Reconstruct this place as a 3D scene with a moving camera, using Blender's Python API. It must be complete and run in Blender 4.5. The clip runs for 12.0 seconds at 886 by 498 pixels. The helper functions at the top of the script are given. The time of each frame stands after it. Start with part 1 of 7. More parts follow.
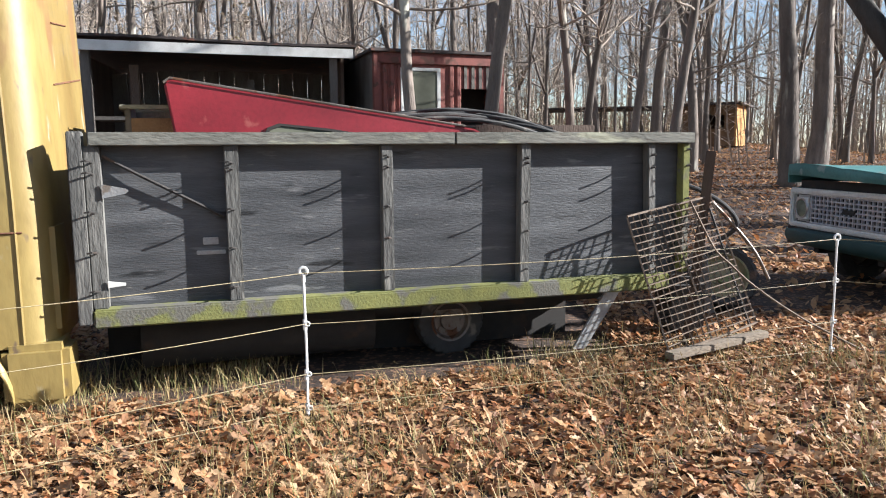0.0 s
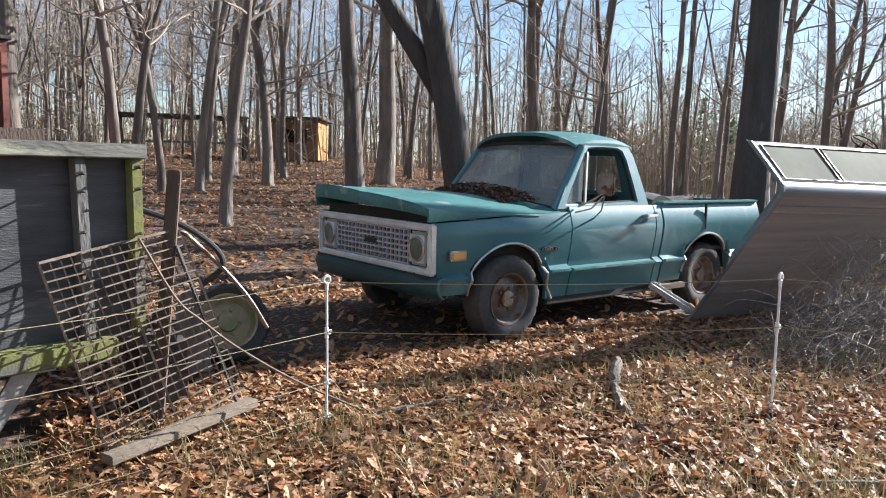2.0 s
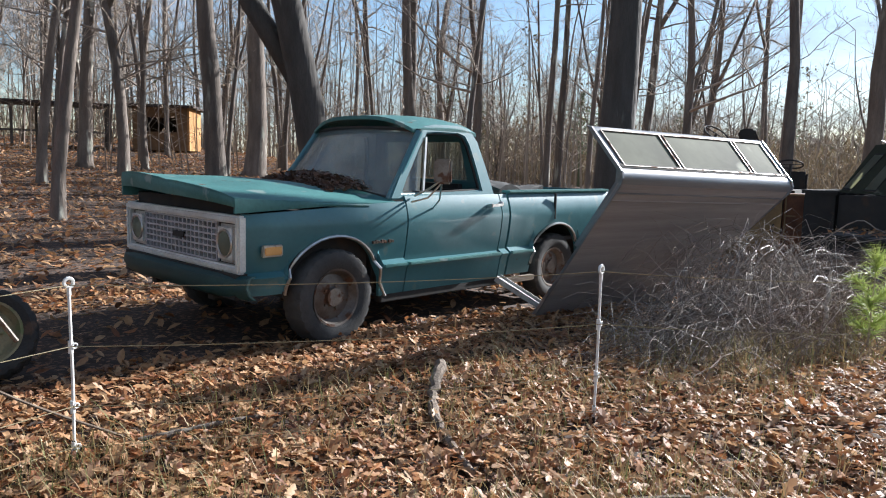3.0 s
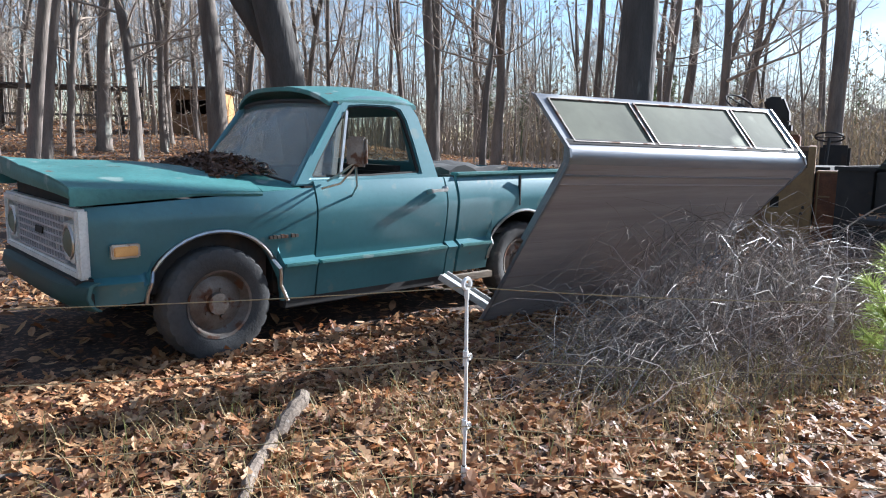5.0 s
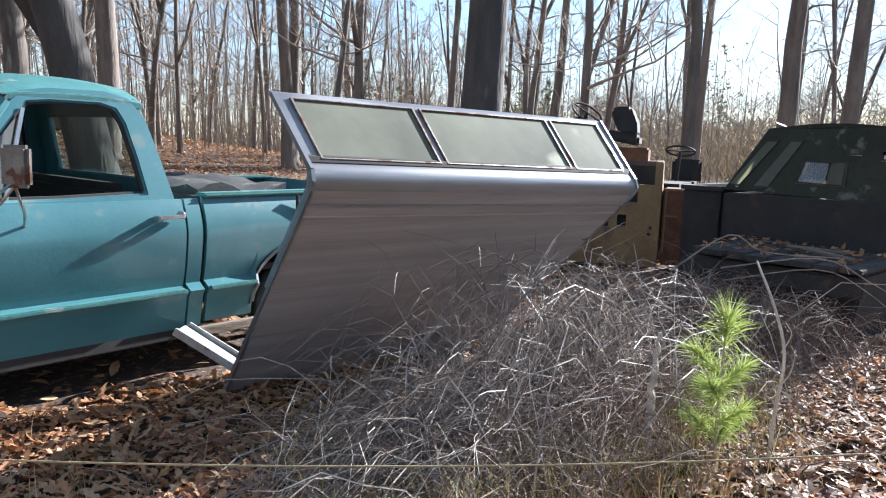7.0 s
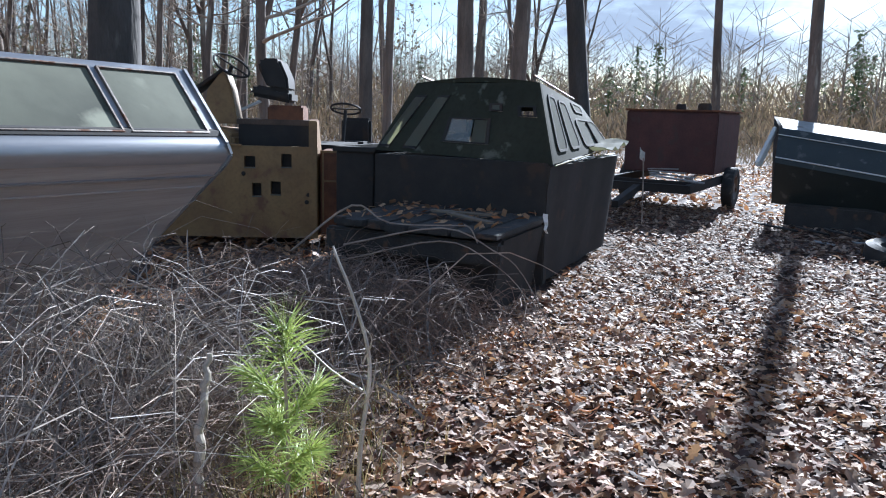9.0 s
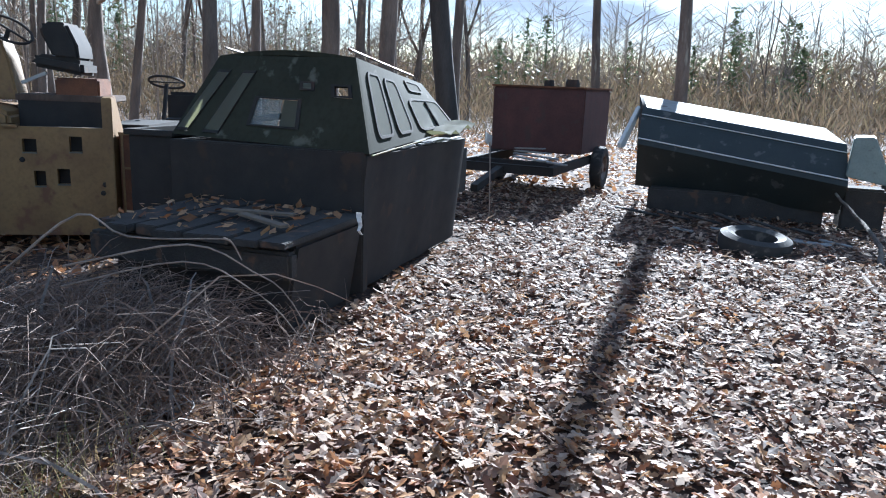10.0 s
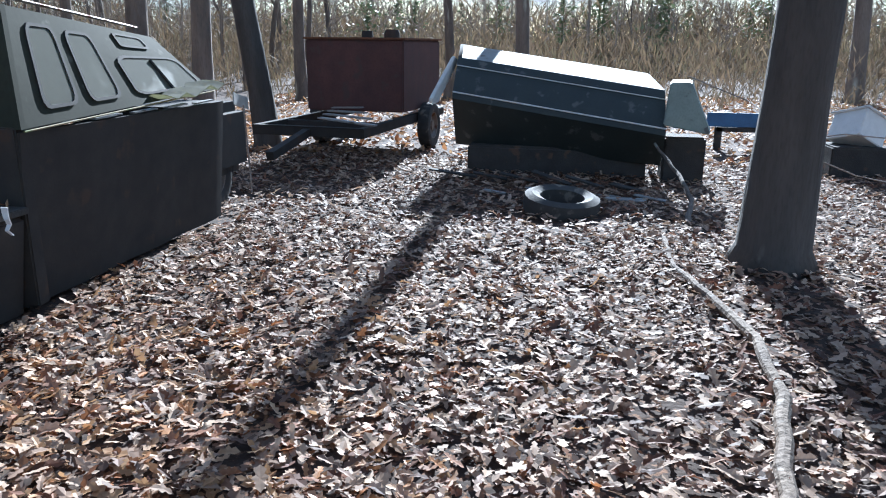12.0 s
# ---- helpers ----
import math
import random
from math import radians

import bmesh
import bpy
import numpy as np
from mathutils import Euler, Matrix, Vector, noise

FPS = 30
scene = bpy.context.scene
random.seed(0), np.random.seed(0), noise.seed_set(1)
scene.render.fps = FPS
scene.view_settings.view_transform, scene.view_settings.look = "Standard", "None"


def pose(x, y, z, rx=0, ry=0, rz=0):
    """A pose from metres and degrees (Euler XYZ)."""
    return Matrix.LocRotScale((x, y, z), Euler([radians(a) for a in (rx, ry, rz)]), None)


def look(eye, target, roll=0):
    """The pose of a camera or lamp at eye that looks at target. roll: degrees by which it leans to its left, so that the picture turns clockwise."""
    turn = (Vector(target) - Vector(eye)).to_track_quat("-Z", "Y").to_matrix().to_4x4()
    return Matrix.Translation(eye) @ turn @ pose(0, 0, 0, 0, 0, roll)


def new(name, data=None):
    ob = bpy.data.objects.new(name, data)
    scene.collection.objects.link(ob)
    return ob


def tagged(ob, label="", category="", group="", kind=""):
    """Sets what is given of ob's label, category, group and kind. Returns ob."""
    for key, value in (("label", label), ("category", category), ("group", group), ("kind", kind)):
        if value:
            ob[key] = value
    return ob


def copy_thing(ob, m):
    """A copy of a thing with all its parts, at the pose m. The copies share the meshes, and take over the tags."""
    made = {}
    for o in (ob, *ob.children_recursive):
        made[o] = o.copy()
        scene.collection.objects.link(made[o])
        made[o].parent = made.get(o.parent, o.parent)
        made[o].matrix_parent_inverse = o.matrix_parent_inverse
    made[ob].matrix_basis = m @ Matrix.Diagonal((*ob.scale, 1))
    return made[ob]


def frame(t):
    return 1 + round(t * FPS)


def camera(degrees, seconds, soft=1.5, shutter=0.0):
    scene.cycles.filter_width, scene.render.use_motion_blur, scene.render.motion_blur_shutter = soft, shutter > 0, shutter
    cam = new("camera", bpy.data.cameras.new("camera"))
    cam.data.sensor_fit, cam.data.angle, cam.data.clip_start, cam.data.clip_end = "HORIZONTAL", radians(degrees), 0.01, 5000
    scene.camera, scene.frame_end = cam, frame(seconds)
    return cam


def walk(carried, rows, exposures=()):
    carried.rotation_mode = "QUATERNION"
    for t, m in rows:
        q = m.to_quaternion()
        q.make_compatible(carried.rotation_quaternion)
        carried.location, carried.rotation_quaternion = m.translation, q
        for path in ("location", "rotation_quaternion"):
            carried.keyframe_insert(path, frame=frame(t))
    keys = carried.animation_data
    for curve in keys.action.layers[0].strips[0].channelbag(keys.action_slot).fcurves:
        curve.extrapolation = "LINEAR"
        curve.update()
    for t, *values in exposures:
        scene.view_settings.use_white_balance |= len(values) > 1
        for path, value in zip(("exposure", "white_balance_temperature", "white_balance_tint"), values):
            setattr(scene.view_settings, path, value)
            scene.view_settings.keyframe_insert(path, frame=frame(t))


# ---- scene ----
cam = camera(62.1, 12.0, soft=1.1)
METRES, EYE, TILT, LEAN, TURN = 9.7, 1.43, 0.0, 0.0, 0.0
ROWS = [
    (0.0, 0.0, 0.0, 0.0, -0.06, -7.53, 0.46),
    (0.5, 0.0239, 0.0351, 0.0011, -7.54, -7.03, 0.4),
    (1.0, 0.0522, 0.0745, 0.0039, -15.36, -6.39, 0.09),
    (1.5, 0.0877, 0.1021, 0.0023, -22.54, -6.08, -0.46),
    (2.0, 0.1242, 0.1184, 0.005, -30.11, -6.46, -1.32),
    (2.5, 0.1625, 0.1357, 0.0001, -36.6, -7.36, -1.87),
    (3.0, 0.2024, 0.1353, -0.0, -38.44, -6.79, -1.53),
    (5.0, 0.3508, 0.1593, 0.0009, -34.22, -8.49, -0.69),
    (5.5, 0.3919, 0.1815, -0.0037, -32.31, -9.43, -1.95),
    (6.0, 0.4254, 0.1953, 0.0045, -32.14, -9.53, -1.54),
    (6.5, 0.4649, 0.2044, 0.004, -35.35, -8.79, -1.37),
    (7.0, 0.5045, 0.2169, 0.0103, -42.8, -8.17, -2.0),
    (7.5, 0.5421, 0.2181, 0.0121, -52.94, -8.43, -1.81),
    (9.5, 0.6912, 0.2133, 0.0094, -67.04, -11.57, -1.94),
    (10.0, 0.75, 0.1842, 0.0208, -71.83, -12.53, -2.27),
    (10.5, 0.7722, 0.163, 0.0217, -75.61, -13.03, -1.9),
    (11.0, 0.7937, 0.143, 0.0075, -77.8, -15.8, -3.52),
    (11.5, 0.8394, 0.119, 0.0082, -80.26, -17.35, -3.63),
    (12.0, 0.8787, 0.0932, 0.0193, -80.18, -15.61, -0.62),
]
EXPOSURE = [(0.0, 1.72, 5850, 10), (1.0, 1.85, 5850, 10), (2.0, 1.72, 5800, 10), (2.5, 1.22, 5800, 10), (3.0, 1.46, 5750, 9), (3.2, 1.48, 5750, 9), (5.0, 1.80, 5450, 9), (5.5, 1.46, 5500, 9), (6.0, 1.98, 5550, 10), (6.5, 2.12, 5600, 10), (7.5, 1.86, 5550, 10), (9.5, 1.54, 5100, 7), (10.0, 1.84, 5100, 6), (11.0, 1.62, 5100, 5), (12.0, 1.72, 5050, 5)]
walk(cam, [(t, pose(0, 0, EYE, TILT, LEAN, TURN) @ pose(METRES * x, METRES * y, METRES * z, 90 + pitch, roll, yaw)) for t, x, y, z, yaw, pitch, roll in ROWS], EXPOSURE)

# ---- light: low late-autumn sun from +x, broken cloud ----
SUN_AZ, SUN_EL = 0.0, 25.0          # degrees, from +x towards +y
sun = new("sun", bpy.data.lights.new("sun", "SUN"))
sun.data.energy, sun.data.angle, sun.data.color = 5.0, radians(0.5), (1.0, 0.93, 0.84)
sd = Vector((math.cos(radians(SUN_AZ)) * math.cos(radians(SUN_EL)), math.sin(radians(SUN_AZ)) * math.cos(radians(SUN_EL)), math.sin(radians(SUN_EL))))
sun.matrix_world = look(sd * 60, (0, 0, 0))

world = bpy.data.worlds.new("sky")
scene.world = world
world.use_nodes = True
nt = world.node_tree
nt.nodes.clear()
sky = nt.nodes.new("ShaderNodeTexSky")
sky.sky_type, sky.sun_disc = "NISHITA", False
sky.dust_density = 0.3
sky.sun_elevation, sky.sun_rotation = radians(SUN_EL), radians(90 - SUN_AZ)
crd = nt.nodes.new("ShaderNodeTexCoord")
mpg = nt.nodes.new("ShaderNodeMapping")
mpg.inputs["Scale"].default_value = (1.0, 1.0, 3.2)
cno = nt.nodes.new("ShaderNodeTexNoise")
cno.inputs["Scale"].default_value, cno.inputs["Detail"].default_value, cno.inputs["Roughness"].default_value = 2.3, 7, 0.62
crp = nt.nodes.new("ShaderNodeValToRGB")
crp.color_ramp.elements[0].position, crp.color_ramp.elements[1].position = 0.44, 0.64
mxc = nt.nodes.new("ShaderNodeMix")
mxc.data_type = "RGBA"
mxc.inputs[7].default_value = (3.9, 4.2, 4.7, 1)
bgr = nt.nodes.new("ShaderNodeBackground")
bgr.inputs["Strength"].default_value = 0.05
wout = nt.nodes.new("ShaderNodeOutputWorld")
for a, b in ((crd.outputs["Generated"], mpg.inputs["Vector"]), (mpg.outputs["Vector"], cno.inputs["Vector"]), (cno.outputs["Fac"], crp.inputs["Fac"]),
             (crp.outputs["Color"], mxc.inputs[0]), (sky.outputs["Color"], mxc.inputs[6]), (mxc.outputs[2], bgr.inputs["Color"]), (bgr.outputs["Background"], wout.inputs["Surface"])):
    nt.links.new(a, b)


# ---- materials ----
def mat(name, c1, c2=None, rough=0.7, metal=0.0, scale=3.0, bump=0.15, bscale=60.0, spots=None, stretch=(1, 1, 1), island=0.0, objrand=0.0, coat=0.0, trans=0.0, grain=0.35, more=None):
    """Two-tone surface with broad and fine noise, fine relief, and optional patches: spots = (colour, threshold, scale, roughness)."""
    m = bpy.data.materials.new(name)
    m.use_nodes = True
    t = m.node_tree
    p = t.nodes["Principled BSDF"]
    N, L = t.nodes.new, t.links.new
    tc, mp = N("ShaderNodeTexCoord"), N("ShaderNodeMapping")
    mp.inputs["Scale"].default_value = stretch
    L(tc.outputs["Object"], mp.inputs["Vector"])

    def noise_tex(s, d=5.0):
        n = N("ShaderNodeTexNoise")
        n.inputs["Scale"].default_value, n.inputs["Detail"].default_value = s, d
        L(mp.outputs["Vector"], n.inputs["Vector"])
        return n.outputs["Fac"]

    def ramp(src, a, b):
        r = N("ShaderNodeMapRange")
        r.inputs["From Min"].default_value, r.inputs["From Max"].default_value = a, b
        L(src, r.inputs["Value"])
        return r.outputs["Result"]

    def mix(fac, a, b):
        x = N("ShaderNodeMix")
        x.data_type = "RGBA"
        L(fac, x.inputs[0])
        for sock, v in ((6, a), (7, b)):
            if isinstance(v, tuple):
                x.inputs[sock].default_value = (*v[:3], 1)
            else:
                L(v, x.inputs[sock])
        return x.outputs[2]

    c2 = c2 or tuple(0.7 * v for v in c1)
    col = mix(ramp(noise_tex(scale), 0.3, 0.7), c1, c2)
    fine = noise_tex(scale * 11, 3.0)
    dark = tuple(0.55 * v for v in c2)
    x = N("ShaderNodeMath")
    x.operation = "MULTIPLY"
    L(ramp(fine, 0.45, 0.75), x.inputs[0])
    x.inputs[1].default_value = grain
    col = mix(x.outputs[0], col, dark)
    rsock = None
    for sp in ([spots] if spots else []) + (more or []):
        f = ramp(noise_tex(sp[2], 8.0), sp[1], sp[1] + 0.07)
        col = mix(f, col, sp[0])
        if len(sp) > 3:
            rr = N("ShaderNodeMapRange")
            rr.inputs["To Min"].default_value, rr.inputs["To Max"].default_value = rough, sp[3]
            L(f, rr.inputs["Value"])
            rsock = rr.outputs["Result"]
    if island or objrand:
        g = N("ShaderNodeNewGeometry").outputs["Random Per Island"] if island else N("ShaderNodeObjectInfo").outputs["Random"]
        h = N("ShaderNodeHueSaturation")
        amt = island or objrand
        v = N("ShaderNodeMapRange")
        v.inputs["To Min"].default_value, v.inputs["To Max"].default_value = 1 - amt, 1 + amt
        L(g, v.inputs["Value"])
        L(v.outputs["Result"], h.inputs["Value"])
        L(col, h.inputs["Color"])
        col = h.outputs["Color"]
    L(col, p.inputs["Base Color"])
    p.inputs["Roughness"].default_value, p.inputs["Metallic"].default_value = rough, metal
    p.inputs["Coat Weight"].default_value = coat
    p.inputs["Transmission Weight"].default_value = trans
    if rsock:
        L(rsock, p.inputs["Roughness"])
    if bump:
        b = N("ShaderNodeBump")
        b.inputs["Strength"].default_value, b.inputs["Distance"].default_value = bump, 0.02
        L(noise_tex(bscale, 4.0), b.inputs["Height"])
        L(b.outputs["Normal"], p.inputs["Normal"])
    return m


def leaf_mat(name, cols, rough=0.55, sss=0.25, spread=0.35):
    """Dry leaves or blades, coloured piece by piece."""
    m = bpy.data.materials.new(name)
    m.use_nodes = True
    t = m.node_tree
    p = t.nodes["Principled BSDF"]
    N, L = t.nodes.new, t.links.new
    g = N("ShaderNodeNewGeometry")
    r = N("ShaderNodeValToRGB")
    els = r.color_ramp.elements
    while len(els) < len(cols):
        els.new(0.5)
    for i, c in enumerate(cols):
        els[i].position, els[i].color = i / (len(cols) - 1), (*c, 1)
    L(g.outputs["Random Per Island"], r.inputs["Fac"])
    tc, n = N("ShaderNodeTexCoord"), N("ShaderNodeTexNoise")
    n.inputs["Scale"].default_value = 40
    L(tc.outputs["Object"], n.inputs["Vector"])
    h = N("ShaderNodeHueSaturation")
    v = N("ShaderNodeMapRange")
    v.inputs["To Min"].default_value, v.inputs["To Max"].default_value = 1 - spread, 1 + spread
    L(n.outputs["Fac"], v.inputs["Value"])
    L(v.outputs["Result"], h.inputs["Value"])
    L(r.outputs["Color"], h.inputs["Color"])
    L(h.outputs["Color"], p.inputs["Base Color"])
    p.inputs["Roughness"].default_value = rough
    p.inputs["Specular IOR Level"].default_value = 0.35
    if sss:
        tr = N("ShaderNodeBsdfTranslucent")
        L(h.outputs["Color"], tr.inputs["Color"])
        mx = N("ShaderNodeMixShader")
        mx.inputs[0].default_value = sss
        L(p.outputs["BSDF"], mx.inputs[1])
        L(tr.outputs["BSDF"], mx.inputs[2])
        L(mx.outputs["Shader"], t.nodes["Material Output"].inputs["Surface"])
    return m


# Soil coloured extra dark, to deepen shadow on bare ground and between leaves.
M_GROUND = mat("soil", (0.062, 0.038, 0.026), (0.03, 0.02, 0.015), 0.95, scale=1.2, bump=0.6, bscale=25, spots=((0.19, 0.105, 0.06), 0.54, 22))
M_LEAF = leaf_mat("fallen_leaves", [(0.38, 0.185, 0.08), (0.48, 0.295, 0.15), (0.23, 0.092, 0.04), (0.53, 0.355, 0.205), (0.41, 0.175, 0.066), (0.15, 0.062, 0.034), (0.49, 0.31, 0.165), (0.42, 0.23, 0.10)], rough=0.55, sss=0.3)
# Paler copy of the leaf colours, with the backlit sheen painted in.
M_LEAF2 = leaf_mat("backlit_fallen_leaves", [(0.40, 0.265, 0.175), (0.47, 0.35, 0.245), (0.13, 0.055, 0.034), (0.50, 0.38, 0.28), (0.24, 0.105, 0.056), (0.055, 0.028, 0.02), (0.43, 0.30, 0.21), (0.09, 0.043, 0.028)], rough=0.68, sss=0.2)
M_GRASS = leaf_mat("dry_grass", [(0.42, 0.30, 0.13), (0.30, 0.22, 0.10), (0.50, 0.38, 0.20), (0.16, 0.20, 0.06), (0.36, 0.24, 0.12)])
M_BARK = mat("bark", (0.22, 0.18, 0.148), (0.10, 0.082, 0.068), 0.92, scale=5, bump=0.9, bscale=22, stretch=(1, 1, 0.22), objrand=0.25, spots=((0.36, 0.35, 0.29), 0.60, 3))
M_TWIG = mat("twig", (0.43, 0.36, 0.285), (0.27, 0.215, 0.17), 0.85, scale=6, bump=0.1, island=0.35)
M_TEAL = mat("faded_teal_paint", (0.047, 0.146, 0.168), (0.070, 0.188, 0.208), 0.36, scale=2.5, bump=0.05, bscale=90, spots=((0.13, 0.20, 0.19), 0.62, 5, 0.6), coat=0.3, grain=0.2, more=[((0.12, 0.075, 0.05), 0.70, 9, 0.9)])
M_TEALTOP = mat("weathered_teal_paint", (0.075, 0.21, 0.20), (0.04, 0.14, 0.135), 0.5, scale=3, bump=0.08, spots=((0.20, 0.27, 0.25), 0.62, 6, 0.7), more=[((0.10, 0.055, 0.035), 0.66, 7, 0.9)])
M_WHITE = mat("white_paint", (0.72, 0.72, 0.68), (0.55, 0.54, 0.50), 0.45, scale=6, bump=0.05, spots=((0.25, 0.18, 0.12), 0.68, 14))
M_CHROME = mat("dull_chrome", (0.62, 0.62, 0.60), (0.42, 0.41, 0.39), 0.28, 0.9, scale=9, bump=0.03, spots=((0.18, 0.10, 0.06), 0.68, 22, 0.8))
M_RUST = mat("rust", (0.20, 0.085, 0.04), (0.10, 0.045, 0.028), 0.9, scale=7, bump=0.4, bscale=80)
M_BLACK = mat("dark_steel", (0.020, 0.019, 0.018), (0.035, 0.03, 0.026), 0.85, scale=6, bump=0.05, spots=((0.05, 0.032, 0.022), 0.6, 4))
M_RUBBER = mat("tyre_rubber", (0.028, 0.028, 0.028), (0.055, 0.052, 0.048), 0.8, scale=6, bump=0.15, spots=((0.16, 0.14, 0.115), 0.60, 6))
# Paler rubber for one front tyre: its sunlit sidewall is in the colour.
M_RUBBER2 = mat("sunlit_tyre_rubber", (0.075, 0.073, 0.07), (0.035, 0.034, 0.033), 0.8, scale=3, bump=0.2)
M_CANE = mat("bleached_cane", (0.29, 0.245, 0.205), (0.14, 0.11, 0.09), 0.65, scale=9, bump=0.0, island=0.6)
M_LIMB = mat("weathered_limb", (0.22, 0.17, 0.125), (0.11, 0.08, 0.06), 0.85, scale=4, bump=0.8, bscale=30, stretch=(1, 1, 1), spots=((0.30, 0.265, 0.225), 0.62, 9))
M_PALECANE = mat("silvery_cane", (0.55, 0.48, 0.40), (0.30, 0.25, 0.205), 0.5, scale=9, bump=0.0, island=0.6)
# Darker copy of the bark: backlit shade of the thick trunks painted in.
M_BARK2 = mat("shaded_ridged_bark", (0.095, 0.085, 0.076), (0.05, 0.045, 0.04), 0.92, scale=5, bump=1.0, bscale=18, stretch=(1, 1, 0.2), spots=((0.15, 0.15, 0.125), 0.64, 4))
M_OLDRIM = mat("mossy_old_rim", (0.34, 0.29, 0.16), (0.19, 0.155, 0.09), 0.85, scale=6, bump=0.2, spots=((0.17, 0.19, 0.08), 0.56, 6))
# Dirty green body paint, taken near black for the shell's shaded sides.
M_DEEPGREEN = mat("dirty_shaded_green_paint", (0.020, 0.027, 0.026), (0.03, 0.037, 0.034), 0.6, scale=3, bump=0.08, spots=((0.09, 0.09, 0.08), 0.62, 6))
M_RIM = mat("dull_steel_rim", (0.24, 0.215, 0.19), (0.13, 0.10, 0.08), 0.5, 0.6, scale=7, bump=0.1, spots=((0.15, 0.075, 0.045), 0.55, 9, 0.85))
M_SLATE = mat("rotten_dark_boards", (0.055, 0.05, 0.045), (0.03, 0.028, 0.026), 0.9, scale=5, bump=0.4, spots=((0.10, 0.06, 0.04), 0.6, 6))
M_PLY = mat("black_painted_plywood", (0.030, 0.032, 0.035), (0.105, 0.108, 0.112), 0.5, scale=1.6, bump=0.25, bscale=30, stretch=(0.8, 1, 5), spots=((0.15, 0.15, 0.15), 0.63, 3, 0.7), grain=0.75, more=[((0.20, 0.19, 0.17), 0.70, 15), ((0.012, 0.013, 0.014), 0.64, 2.4)])
M_POST = mat("weathered_black_lumber", (0.16, 0.155, 0.14), (0.06, 0.06, 0.056), 0.85, scale=6, bump=0.4, bscale=50, stretch=(1, 1, 0.25), spots=((0.26, 0.25, 0.22), 0.6, 8))
M_RAIL = mat("lichen_lumber", (0.20, 0.195, 0.165), (0.10, 0.10, 0.085), 0.9, scale=4, bump=0.4, bscale=50, stretch=(0.3, 1, 1), spots=((0.27, 0.27, 0.20), 0.56, 7))
M_MOSS = mat("mossy_lumber", (0.21, 0.21, 0.06), (0.12, 0.13, 0.05), 0.95, scale=5, bump=0.2, bscale=60, spots=((0.12, 0.115, 0.095), 0.52, 5))
# Brown blotches are orange stains, and also tone the cab down for shade.
M_YELLOW = mat("faded_yellow_paint", (0.30, 0.225, 0.075), (0.21, 0.14, 0.042), 0.5, scale=1.6, bump=0.06, stretch=(1, 1, 0.4), spots=((0.34, 0.31, 0.22), 0.64, 7), more=[((0.14, 0.10, 0.06), 0.66, 12), ((0.22, 0.125, 0.05), 0.56, 2.2)], coat=0.1)
M_LOADER = mat("loader_yellow_paint", (0.27, 0.17, 0.065), (0.19, 0.11, 0.045), 0.6, scale=3, bump=0.1, spots=((0.16, 0.08, 0.04), 0.6, 6))
M_RED = mat("dark_red_paint", (0.26, 0.018, 0.028), (0.20, 0.014, 0.022), 0.45, scale=3, bump=0.04, spots=((0.33, 0.08, 0.07), 0.64, 7), coat=0.1)
M_CONT = mat("rusty_red_corrugated_steel", (0.24, 0.075, 0.055), (0.15, 0.05, 0.04), 0.75, scale=4, bump=0.15, spots=((0.10, 0.045, 0.03), 0.58, 6))
M_GREYPLY = mat("grey_board", (0.17, 0.155, 0.135), (0.09, 0.08, 0.07), 0.9, scale=3, bump=0.3, stretch=(1, 1, 0.3))
M_DARKWOOD = mat("old_dark_wood", (0.13, 0.09, 0.065), (0.075, 0.052, 0.04), 0.9, scale=4, bump=0.4, stretch=(1, 1, 0.3))
M_ROOFING = mat("rusty_roof_sheet", (0.075, 0.055, 0.048), (0.04, 0.034, 0.032), 0.8, scale=3, bump=0.2, spots=((0.16, 0.07, 0.045), 0.6, 5))
M_BROWNBOARD = mat("brown_board", (0.24, 0.145, 0.075), (0.16, 0.095, 0.05), 0.85, scale=5, bump=0.2)
M_OSB = mat("bare_orange_board", (0.50, 0.27, 0.09), (0.40, 0.20, 0.07), 0.85, scale=6, bump=0.2)
M_ALU = mat("weathered_aluminium", (0.34, 0.34, 0.35), (0.22, 0.22, 0.23), 0.34, 0.65, scale=1.6, bump=0.06, bscale=12, stretch=(0.25, 1, 2.5), spots=((0.34, 0.34, 0.35), 0.6, 3, 0.5), grain=0.2)
M_CAPPAINT = mat("grey_brown_cap_paint", (0.42, 0.38, 0.36), (0.31, 0.275, 0.26), 0.5, 0.1, scale=2.0, bump=0.06, bscale=14, stretch=(0.25, 1, 9), grain=0.28, spots=((0.27, 0.22, 0.19), 0.66, 3))
M_PODPANE = mat("grimy_pane", (0.15, 0.155, 0.125), (0.10, 0.105, 0.085), 0.8, scale=1.6, bump=0.02, spots=((0.16, 0.165, 0.13), 0.6, 2, 0.6))
def let_light_through(m, share, tint):
    """Light from behind glows through a hazy pane."""
    t = m.node_tree
    tr, mx = t.nodes.new("ShaderNodeBsdfTranslucent"), t.nodes.new("ShaderNodeMixShader")
    tr.inputs["Color"].default_value = (*tint, 1)
    mx.inputs[0].default_value = share
    t.links.new(t.nodes["Principled BSDF"].outputs["BSDF"], mx.inputs[1])
    t.links.new(tr.outputs["BSDF"], mx.inputs[2])
    t.links.new(mx.outputs["Shader"], t.nodes["Material Output"].inputs["Surface"])


